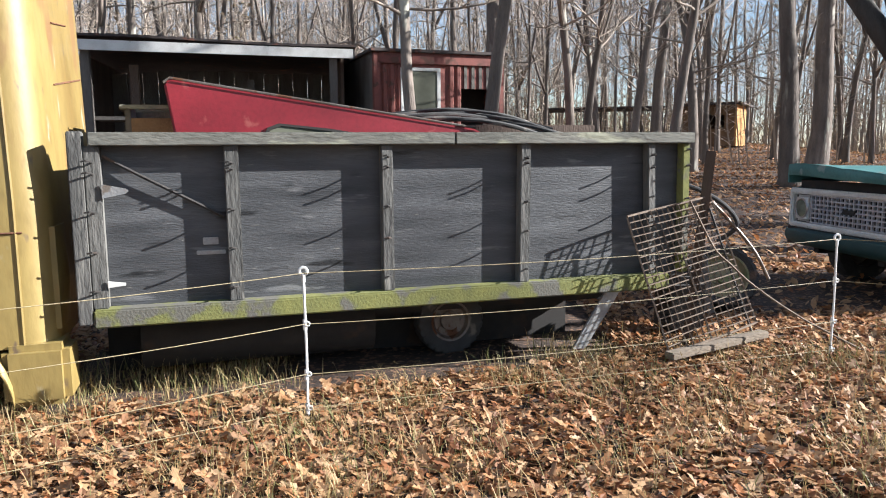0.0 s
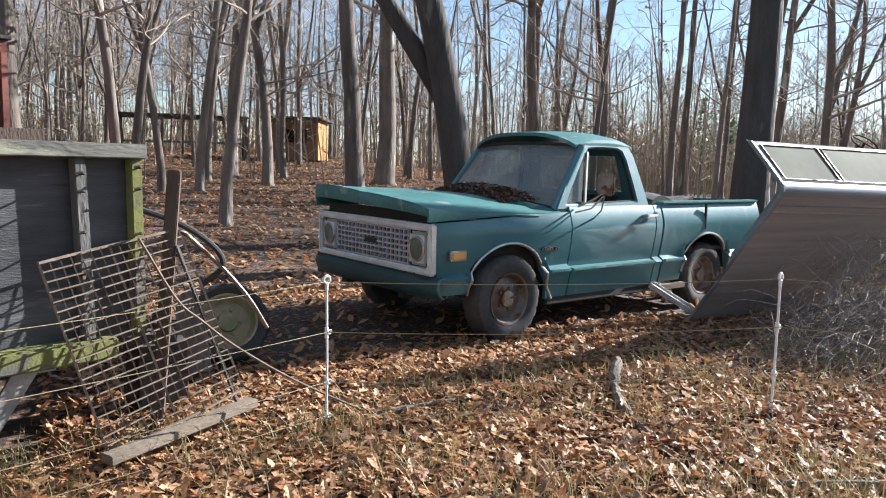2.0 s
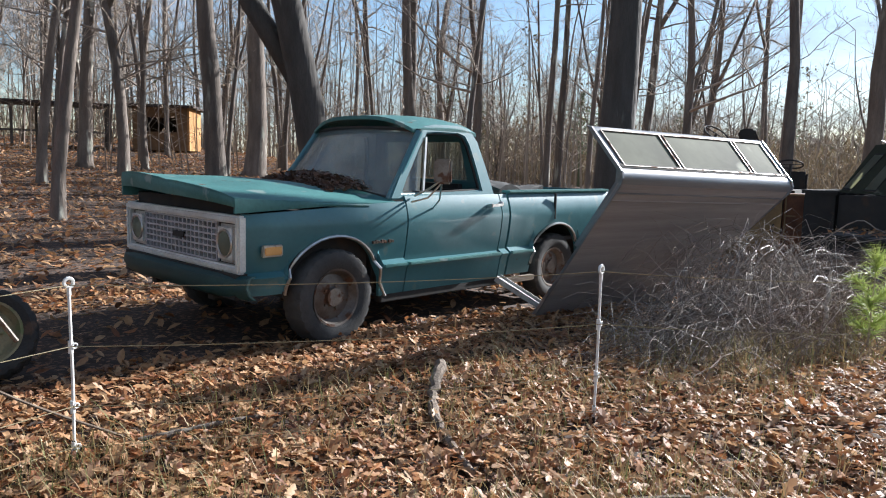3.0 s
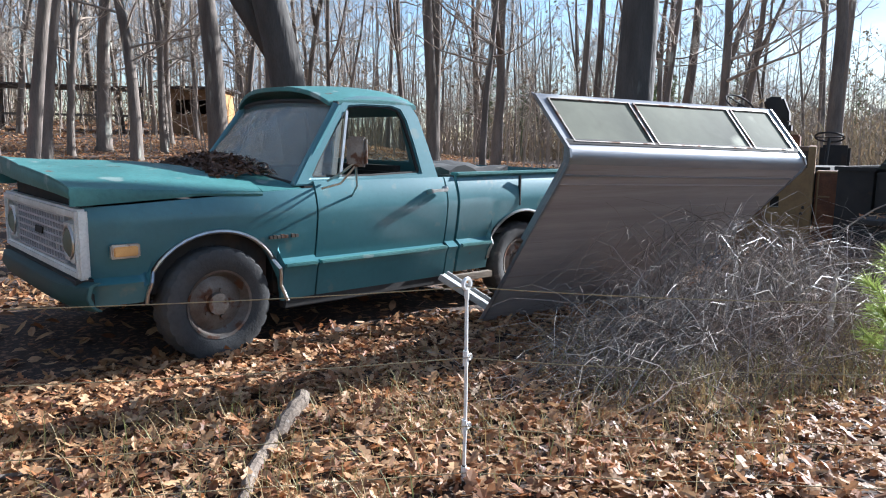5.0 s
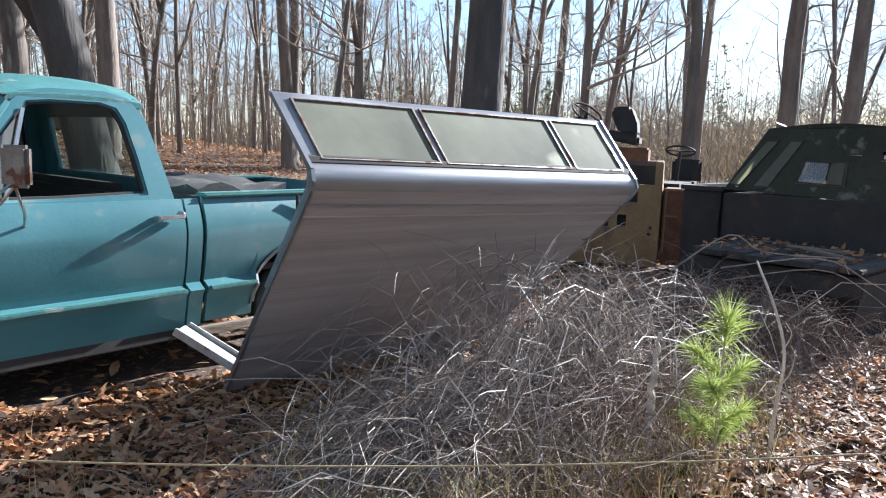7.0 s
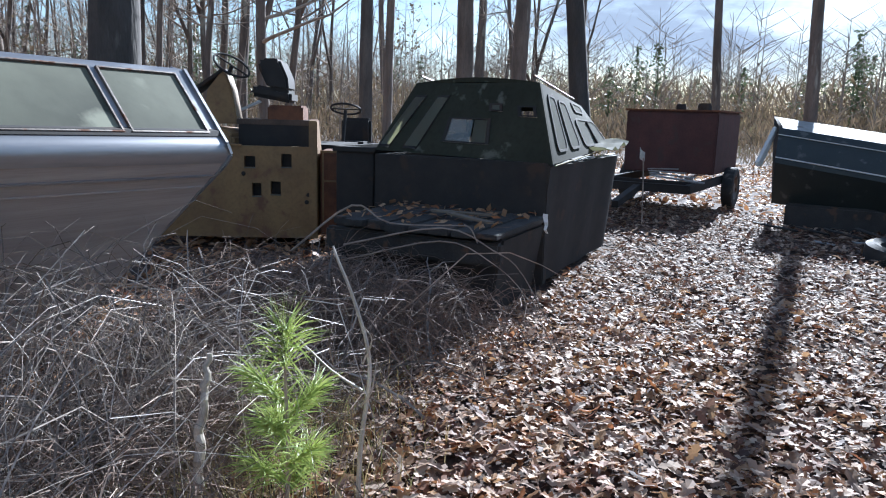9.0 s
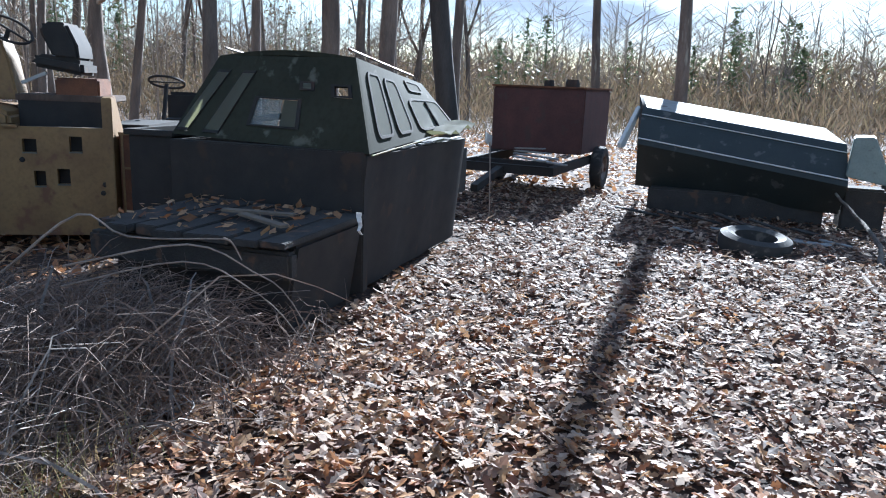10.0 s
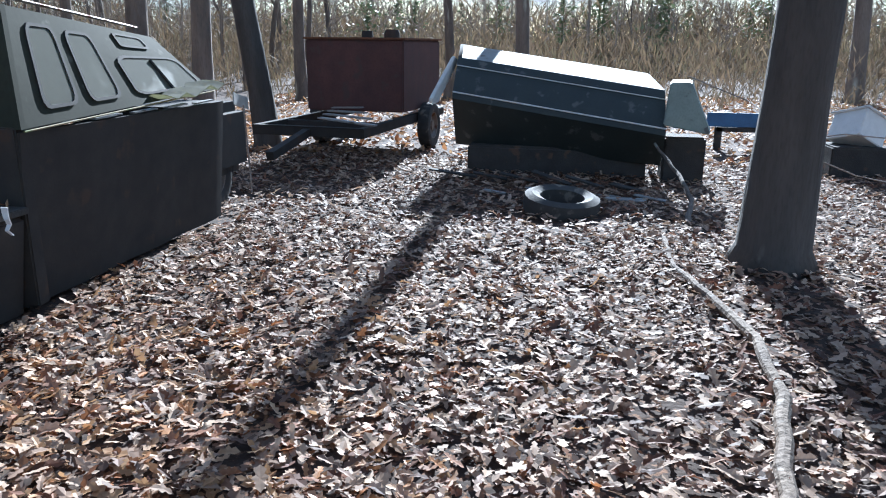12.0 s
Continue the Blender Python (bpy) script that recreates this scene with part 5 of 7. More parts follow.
def wheel_junk():
    t = thing("spare_wheel", pose(2.54, 6.60, 0.27), "old mossy wheel leaning by the wagon", "wheel")
    wheel(t, Matrix.Rotation(radians(-8), 4, "Z") @ Matrix.Rotation(radians(62), 4, "X"), 0.30, 0.2, 0.21, M_SLATE, M_OLDRIM)
    def bend(pts):
        """Smooth line through a few points."""
        P = [Vector(p) for p in pts]
        P = [P[0] * 2 - P[1]] + P + [P[-1] * 2 - P[-2]]
        line = []
        for k in range(1, len(P) - 2):
            a, b, c, d = P[k - 1:k + 3]
            line += [0.5 * (2 * b + (c - a) * t + (2 * a - 5 * b + 4 * c - d) * t * t + (3 * b - a - 3 * c + d) * t ** 3) for t in (0, 0.2, 0.4, 0.6, 0.8)]
        return line + [P[-2]]
    lone("iron_rod", Geo().tube(bend([(1.75, 5.2, 1.07), (1.93, 5.2, 0.74), (2.06, 5.2, 0.61), (2.24, 5.2, 0.45), (2.56, 5.15, 0.23), (2.95, 5.05, 0.02)]), 0.008, 6), M_WIRE, "bent bare metal rod sloping to the ground", "rod")
    lone("hose", Geo().tube(bend([(1.70, 5.85, 1.22), (1.90, 5.80, 1.16), (2.05, 5.77, 1.10), (2.19, 5.75, 1.01), (2.28, 5.75, 0.92), (2.31, 5.75, 0.85), (2.29, 5.78, 0.79), (2.20, 5.85, 0.70)]), 0.018, 8), M_RUBBER, "thick dark hose curling off the wagon tail", "hose")
    lone("pipe", Geo().tube(bend([(1.72, 5.85, 1.02), (1.87, 5.75, 0.985), (2.04, 5.70, 1.05), (2.13, 5.72, 0.99), (2.31, 5.75, 0.81), (2.47, 5.75, 0.61), (2.60, 5.80, 0.40)]), 0.014, 8), M_RIM, "bent grey pipe arching off the wagon tail", "pipe")
    lone("strap_iron", Geo().beam((1.98, 5.45, 1.0), (2.30, 5.30, 0.02), 0.05, 0.012), M_SLATE, "dark strap iron leaning behind the wire panel", "iron strap", bev=0.003)
    lone("sheet_flange", Geo().prism([(2.10, 6.25, 0.02), (2.34, 6.25, 0.02), (2.28, 6.30, 0.50), (2.20, 6.32, 0.62), (2.12, 6.30, 0.52)], (0.02, 0.03, 0)), M_GREYPLY, "grey weathered sheet standing beside the old wheel", "sheet", bev=0.006)
    lone("stake", Geo().beam((1.86, 5.50, -0.1), (1.98, 5.46, 1.42), 0.06, 0.07), M_DARKWOOD, "dark wooden stake standing at the wagon tail", "stake", bev=0.006)
    lone("floor_jack", Geo().box(1.75, 5.75, -0.05, 2.1, 6.05, 0.42).box(1.85, 5.8, 0.42, 2.05, 5.98, 0.55), M_SLATE, "dark lump of machinery by the wagon tail", "machinery", bev=0.06)


wheel_junk()


# ---- yellow truck cab at the start ----
def yellow_cab():
    T = thing("yellow_truck", pose(-1.98, 4.2, 0.0, 0, 0, 17.2), "faded yellow old truck cab with stained, lichen-spotted paint", "truck")

    def shell(u, v, z):
        """Cab skin leans in above the waist."""
        k = max(0.0, z - 1.15)
        return (u - 0.035 * k, v + 0.06 * k, z)
    plan = [(-1.7, 0.0), (-1.1, -0.012), (-0.62, 0.0)]
    plan += [(-0.52 + 0.18 * math.sin(a), 0.18 - 0.18 * math.cos(a)) for a in [math.pi / 2 * k / 6 for k in range(7)]]
    plan += [(-0.335, 0.18 + 0.13 * k) for k in range(1, 11)]
    plan += [(-0.52 + 0.18 * math.cos(a), 1.62 + 0.18 * math.sin(a)) for a in [math.pi / 2 * k / 6 for k in range(7)]]
    zs = [0.34 + 0.12 * k for k in range(21)]
    plan = [(u + 0.09, v) for u, v in plan]
    part("cab_shell", Geo().sheet([[shell(u, v, z) for z in zs] for u, v in plan], (-0.02, 0.02, 0)), M_YELLOW, T, "yellow cab wall with a rounded corner")
    lower = [[(-0.24 + 0.035 * math.sin(math.pi * i / 10) * math.sin(math.pi * j / 12), 0.10 + 0.030 * i, 0.42 + 0.05 * j) for j in range(13)] for i in range(11)]
    part("corner_bulge", Geo().sheet(lower, (-0.03, 0, 0)), M_YELLOW, T, "rounded pressed bulge low on the cab corner")
    part("waist_seam", Geo().tube([shell(u - 0.004, v - 0.004, 1.0) for u, v in plan[:5]], 0.006, 5), M_RUST, T)
    for v0, z0, n in ((0.5, 1.86, 11), (0.6, 2.25, 6)):
        part("pressed_seam", Geo().tube([shell(-0.24, v0 + 0.1 * k, z0 + 0.012 * k) for k in range(n)], 0.006, 5), M_RUST, T, "rusty pressed seam")
    part("corner_seam", Geo().tube([shell(-0.42, 0.0, z) for z in zs], 0.008, 5), M_YELLOW, T)
    part("fender", Geo().box(-0.54, -0.05, 0.0, -0.19, 0.28, 0.36), M_YELLOW, T, "yellow rounded rear fender", bev=0.04)
    arch = [(-0.98 + 0.50 * math.cos(a), 0.02 + 0.46 * math.sin(a)) for a in [math.pi * k / 18 for k in range(19)]]
    part("arch_lip", Geo().sheet([[(u, -0.07, z), (u, -0.05, z + 0.045), (u, 0.15, z + 0.05)] for u, z in arch], (0, 0, -0.02)), M_YELLOW, T, "rolled yellow wheel arch")
    part("cab_interior", Geo().box(-1.65, 0.16, 0.4, -0.42, 1.55, 2.7), M_BLACK, T)
    part("roof", Geo().box(-1.75, 0.06, 2.72, -0.28, 1.72, 2.80), M_YELLOW, T, bev=0.03)
    wheel(T, Matrix.Translation((-0.98, 0.10, 0.30)) @ Matrix.Rotation(radians(90), 4, "X"), 0.40, 0.24)


yellow_cab()


# ---- fence of white posts and yellow wire ----
FENCE = [(-2.9, 2.62), (-0.78, 4.05), (2.71, 5.02), (5.10, 3.86), (6.75, 2.62)]


def fence_post(x, y):
    z = ground_z(x, y)
    T = thing("fence_post", pose(x, y, z), "white plastic step-in fence post with wire loops", "fence post", "fence posts")
    part("rod", Geo().tube([(0, 0, -0.05), (0.004, 0, 0.4), (0, 0, 0.80)], 0.0075, 8), M_PLASTIC, T)
    part("top_loop", Geo().ring((0, 0, 0.86), 0.021, 0.0085, (0.2, -1, 0), 18, 6).tube([(0, 0, 0.80), (0, 0, 0.84)], 0.010, 8), M_PLASTIC, T)
    for h in (0.56, 0.27, 0.07):
        part("clip", Geo().tube([(0, 0, h - 0.035), (0, 0, h + 0.025)], 0.012, 8).ring((0.016, -0.006, h), 0.011, 0.005, (0.2, -1, 0), 12, 5), M_PLASTIC, T)
    part("foot", Geo().tube([(0, 0, -0.08), (0, 0, 0.10)], 0.009, 6), M_BLACK, T)


for x, y in FENCE[1:4]:
    fence_post(x, y)


def fence_wires():
    for (x0, y0), (x1, y1) in zip(FENCE, FENCE[1:]):
        for h in (0.85, 0.56, 0.27, 0.07):
            pts = []
            for i in range(13):
                f = i / 12
                x, y = x0 + (x1 - x0) * f, y0 + (y1 - y0) * f
                z = ground_z(x0, y0) * (1 - f) + ground_z(x1, y1) * f + h - 0.10 * f * (1 - f) * (h > 0.1)
                pts.append((x, y - 0.012, z))
            lone("fence_wire", Geo().tube(pts, 0.0022, 5), M_ROPE, "thin yellow electric fence wire strung between posts", "fence wire", "fence wires", clean=False)


fence_wires()


# ---- sheds behind the wagon ----
def open_shed():
    T = thing("open_shed", pose(-1.75, 13.6, 0, 0, 0, 12), "open-fronted shed with a sagging rusty roof", "shed")
    zb, L = 0.1, 4.45
    def top(x):
        return 3.43 - 0.02 * (x + L)
    part("roof", Geo().sheet([[(x, y, top(x) + 0.007 * math.sin(x * 30) + 0.02 * math.sin(x * 1.3) - 0.06 * (y + 0.2)) for y in (-0.13, 1.6, 3.7)] for x in [-L - 0.25 + 0.1 * k for k in range(50)]], (0, 0, -0.04)), M_ROOFING, T, "dark rusty roof sheet")
    part("fascia", Geo().prism([(-L - 0.1, -0.12, top(-L) - 0.26), (0.15, -0.12, top(0) - 0.24), (0.15, -0.12, top(0) - 0.08), (-L - 0.1, -0.12, top(-L) - 0.09)], (0, 0.04, 0)), M_WHITE, T, "peeling whitish fascia board")
    for x in (-L + 0.1, -0.2):
        part("post", Geo().box(x - 0.07, 0.0, zb, x + 0.07, 0.14, top(x) - 0.08), M_GREYPLY, T, bev=0.01)
    for k in range(15):
        part("back_board", Geo().box(-L + 0.297 * k, 2.4 + uni(0, 0.02), zb, -L + 0.297 * k + 0.287, 2.45, 3.10 + uni(-0.1, 0.02)), M_GREYPLY, T)
    for x in (-L - 0.05, -0.05):
        part("side_wall", Geo().box(x, 0.3, zb, x + 0.06, 3.4, 3.15), M_DARKWOOD, T)
    part("shelf", Geo().box(-L + 0.2, 1.9, 2.25, -0.3, 2.3, 2.32), M_DARKWOOD, T)
    part("shelf", Geo().box(-L + 0.2, 1.9, 1.6, -0.3, 2.3, 1.67), M_DARKWOOD, T)
    part("workbench", Geo().box(-L + 0.1, 0.15, 2.02, -0.6, 0.9, 2.08), M_GREYPLY, T, "grey plank bench")
    part("inner_post", Geo().box(-1.75, 0.9, zb, -1.63, 1.02, 2.8), M_GREYPLY, T)
    part("inner_post", Geo().box(-L + 0.7, 0.5, zb, -L + 0.85, 0.65, 3.0), M_DARKWOOD, T)


open_shed()


def container():
    T = thing("red_shed", pose(-1.18, 13.55, 0, 0, 0, 20), "rusty red corrugated shed with a white-framed window", "shed")
    zt, zb, L = 3.22, 0.2, 2.5
    for k in range(17):
        u = 0.10 + k * 0.143
        if 0.42 < u < 1.25 or u > 1.62:
            continue
        part("rib", Geo().prism([(u, 0.0, zb), (u + 0.03, -0.035, zb), (u + 0.085, -0.035, zb), (u + 0.11, 0.0, zb)], (0, 0, zt - 0.22 - zb)), M_CONT, T)
    part("front_wall", Geo().box(0.0, 0.0, zb, 1.62, 0.04, zt), M_CONT, T, "rusty red steel wall")
    part("front_lintel", Geo().box(0.0, -0.05, zt - 0.20, L, 0.04, zt), M_CONT, T, bev=0.01)
    part("corner_post", Geo().box(-0.06, -0.05, zb, 0.07, 0.06, zt), M_CONT, T, bev=0.01)
    part("corner_post", Geo().box(L - 0.10, -0.05, zb, L, 0.06, zt), M_CONT, T, bev=0.01)
    part("doorway_header", Geo().box(1.62, 0.0, zt - 0.62, L, 0.03, zt - 0.18), M_CONT, T)
    for k in range(5):
        part("rib", Geo().box(1.70 + 0.15 * k, -0.02, zt - 0.62, 1.76 + 0.15 * k, 0.0, zt - 0.2), M_GREYPLY, T)
    part("opening_liner", Geo().box(1.62, 0.8, zb, L, 0.83, zt), M_BLACK, T)
    part("side_wall", Geo().box(-0.06, 0.06, zb, -0.0, 3.2, zt), M_GREYPLY, T, "grey weathered side wall")
    part("side_wall", Geo().box(L - 0.05, 0.06, zb, L, 3.2, zt), M_CONT, T)
    part("roof", Geo().box(-0.12, -0.10, zt, L + 0.06, 3.3, zt + 0.06), M_ROOFING, T, bev=0.01)
    w = part("window", Geo().surround([(0.45, -0.045, 1.8), (1.22, -0.045, 1.8), (1.22, -0.045, zt - 0.26), (0.45, -0.045, zt - 0.26)], [(0.52, -0.045, 1.87), (1.15, -0.045, 1.87), (1.15, -0.045, zt - 0.32), (0.52, -0.045, zt - 0.32)], (0, 0.06, 0)), M_WHITE, T, "white-framed window", bev=0.006)
    part("pane", Geo().box(0.5, -0.03, 1.85, 1.17, -0.02, zt - 0.30), M_FOGPANE, w, "pale hazy pane")


container()


def shack():
    T = thing("shack", pose(16.6, 41.0, ground_z(16, 41), 0, 0, -30), "small plywood shack with a lit orange end among trees", "shed")
    part("end_wall", Geo().box(-0.0, -3.2, 0.0, 0.1, 0.0, 2.1), M_OSB, T, "orange bare board end wall")
    # Front gets darker board than the end wall, standing in for its shade.
    part("front_wall", Geo().surround([(-2.6, -3.2, 0.0), (0, -3.2, 0.0), (0, -3.2, 2.1), (-2.6, -3.2, 2.1)], [(-2.1, -3.2, 0.9), (-0.5, -3.2, 0.9), (-0.5, -3.2, 1.6), (-2.1, -3.2, 1.6)], (0, 0.1, 0)), M_BROWNBOARD, T, "board front with a dark opening")
    part("back_wall", Geo().box(-2.6, -0.1, 0, 0, 0, 2.1), M_DARKWOOD, T)
    part("side_wall", Geo().box(-2.6, -3.1, 0, -2.5, -0.1, 2.1), M_DARKWOOD, T)
    part("roof", Geo().box(-3.0, -3.7, 2.1, 0.4, 0.3, 2.22), M_ROOFING, T, bev=0.02)
    T = thing("lean_to", pose(9.0, 41.0, ground_z(9, 41), 0, 0, -12), "dark open lean-to among the trees", "shed")
    part("roof", Geo().box(-3.5, -1.5, 2.0, 3.0, 1.5, 2.12), M_ROOFING, T, bev=0.02)
    for x in (-3.3, -1.2, 0.9, 2.8):
        part("post", Geo().box(x, -1.4, 0, x + 0.12, -1.28, 2.0), M_GREYPLY, T)
    for x in (-3.3, -0.3, 2.8):
        part("post", Geo().box(x, 1.28, 0, x + 0.12, 1.4, 2.0), M_GREYPLY, T)
    part("rail", Geo().box(-3.3, -1.42, 0.7, 2.8, -1.36, 0.8), M_GREYPLY, T)


shack()


# ---- loader behind the cap ----
def loader():
    T = thing("loader", pose(12.95, 6.85, 0, 0, 0, 118), "stained yellow compact loader with seat and steering wheel", "loader")
    # x runs along the machine's near plate, y towards the clearing
    holes = [(0.28, 0.39, 0.90, 1.04), (0.67, 0.79, 0.89, 1.01), (0.40, 0.51, 0.60, 0.74), (0.61, 0.71, 0.58, 0.72)]
    us = sorted({0.0, 0.28, 0.39, 0.40, 0.51, 0.61, 0.67, 0.71, 0.79, 0.95, 1.15, 1.75})
    vs = sorted({0.12, 0.58, 0.60, 0.72, 0.74, 0.89, 0.90, 1.01, 1.04, 1.12})
    g = Geo()
    for u0, u1 in zip(us, us[1:]):
        for z0, z1 in zip(vs, vs[1:]):
            mu, mz = (u0 + u1) / 2, (z0 + z1) / 2
            if not any(a < mu < b and c < mz < d for a, b, c, d in holes):
                g.box(u0, 0.05, z0, u1, 0.10, z1)
    plate = part("body_plate", g, M_LOADER, T, "yellow steel plate with square holes", smooth=False)
    for a, b, c, d in holes:
        part("hole_rim", Geo().box(a, 0.095, c - 0.012, b, 0.115, c), M_RAIL, plate)
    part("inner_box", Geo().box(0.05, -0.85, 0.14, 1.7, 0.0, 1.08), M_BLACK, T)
    part("ridge", Geo().beam((1.46, 0.12, 0.94), (1.09, 0.12, 1.13), 0.05, 0.025).beam((1.09, 0.12, 1.13), (0.81, 0.12, 1.125), 0.05, 0.025), M_LOADER, plate, "bright worn edge", bev=0.004)
    for u, z in ((1.10, 0.90), (0.80, 0.82), (0.12, 0.52), (0.10, 0.60)):
        part("bolt", Geo().lathe([(0.0, 0.02), (0.022, 0.015), (0.025, 0.0)], pose(u, 0.10, z, -90, 0, 0), 8), M_BLACK, plate)
    part("upright", Geo().prism([(0.0, -0.25, 0.2), (0.0, 0.13, 0.2), (0.0, 0.13, 1.40), (0.0, -0.02, 1.42), (0.0, -0.25, 1.1)], (0.09, 0, 0)), M_LOADER, T, bev=0.008)
    part("side_box", Geo().box(-0.34, -0.5, 0.15, -0.02, 0.02, 1.08), M_RUST, T, "rusty brown side box", bev=0.015)
    part("side_trim", Geo().box(-0.36, 0.0, 1.06, -0.02, 0.03, 1.085).box(-0.06, 0.021, 0.3, -0.04, 0.03, 1.06).box(-0.20, 0.021, 0.74, -0.04, 0.03, 0.76), M_LOADER, T)
    part("engine_cover", Geo().prism([(1.75, -0.9, 1.10), (0.93, -0.9, 1.10), (0.93, -0.9, 1.22), (1.02, -0.9, 1.28), (1.58, -0.9, 1.345), (1.75, -0.9, 1.33)], (0, 0.86, 0)), M_LOADER, T, "rounded yellow engine cover", bev=0.035)
    # Black panel put in for the dark of the recess below the deck.
    part("recess_shade", Geo().box(0.09, -0.32, 1.10, 0.93, -0.28, 1.36), M_BLACK, T)
    part("step_deck", Geo().box(0.10, -0.88, 1.34, 0.95, -0.27, 1.40), M_DARKWOOD, T, bev=0.008)
    part("battery_box", Geo().box(1.30, -0.80, 1.30, 1.80, -0.35, 1.58), M_BLACK, T, "black battery box", bev=0.03)
    part("strap", Geo().box(1.36, -0.82, 1.575, 1.62, -0.34, 1.60), M_RUBBER, T, bev=0.006)
    dash = part("dash", Geo().prism([(1.36, -0.68, 1.34), (0.96, -0.68, 1.34), (1.02, -0.68, 1.72), (1.08, -0.68, 1.90), (1.13, -0.68, 1.92), (1.29, -0.68, 1.72)], (0, 0.30, 0)), M_LOADER, T, "yellow steering console", bev=0.015)
    part("console_top", Geo().prism([(1.46, -0.70, 1.66), (1.10, -0.70, 1.925), (1.12, -0.70, 1.95), (1.48, -0.70, 1.70)], (0, 0.34, 0)), M_BLACK, dash, bev=0.006)
    part("seat_base", Geo().box(0.22, -0.80, 1.38, 0.62, -0.35, 1.56), M_RUST, T, "rusty seat base", bev=0.02)
    part("seat", Geo().prism([(0.34, -0.80, 1.58), (0.80, -0.80, 1.66), (0.80, -0.80, 1.74), (0.74, -0.80, 1.78), (0.34, -0.80, 1.72)], (0, 0.5, 0)), M_BLACK, T, "black padded seat", bev=0.035)
    part("backrest", Geo().prism([(0.37, -0.80, 1.72), (0.60, -0.80, 1.74), (0.70, -0.80, 1.95), (0.71, -0.80, 2.03), (0.66, -0.80, 2.07), (0.47, -0.80, 2.07), (0.38, -0.80, 1.86)], (0, 0.5, 0)), M_BLACK, T, "black seat backrest", bev=0.03)
    part("arm_bracket", Geo().beam((0.92, -0.40, 1.50), (0.70, -0.40, 1.60), 0.05, 0.03), M_SILVER, T, "bright metal bracket")
    part("steering_wheel", Geo().ring((1.04, -0.5, 1.99), 0.21, 0.013, (-0.5, 0.38, 0.78), 30, 6).tube([(1.12, -0.53, 1.80), (1.04, -0.5, 1.985)], 0.022, 8).tube([(0.86, -0.50, 1.875), (1.22, -0.50, 2.105)], 0.010, 6), M_BLACK, T, "thin black steering wheel")
    for u in (0.35, 1.4):
        wheel(T, Matrix.Translation((u, -1.02, 0.36)) @ Matrix.Rotation(radians(-90), 4, "X"), 0.36, 0.25)


loader()


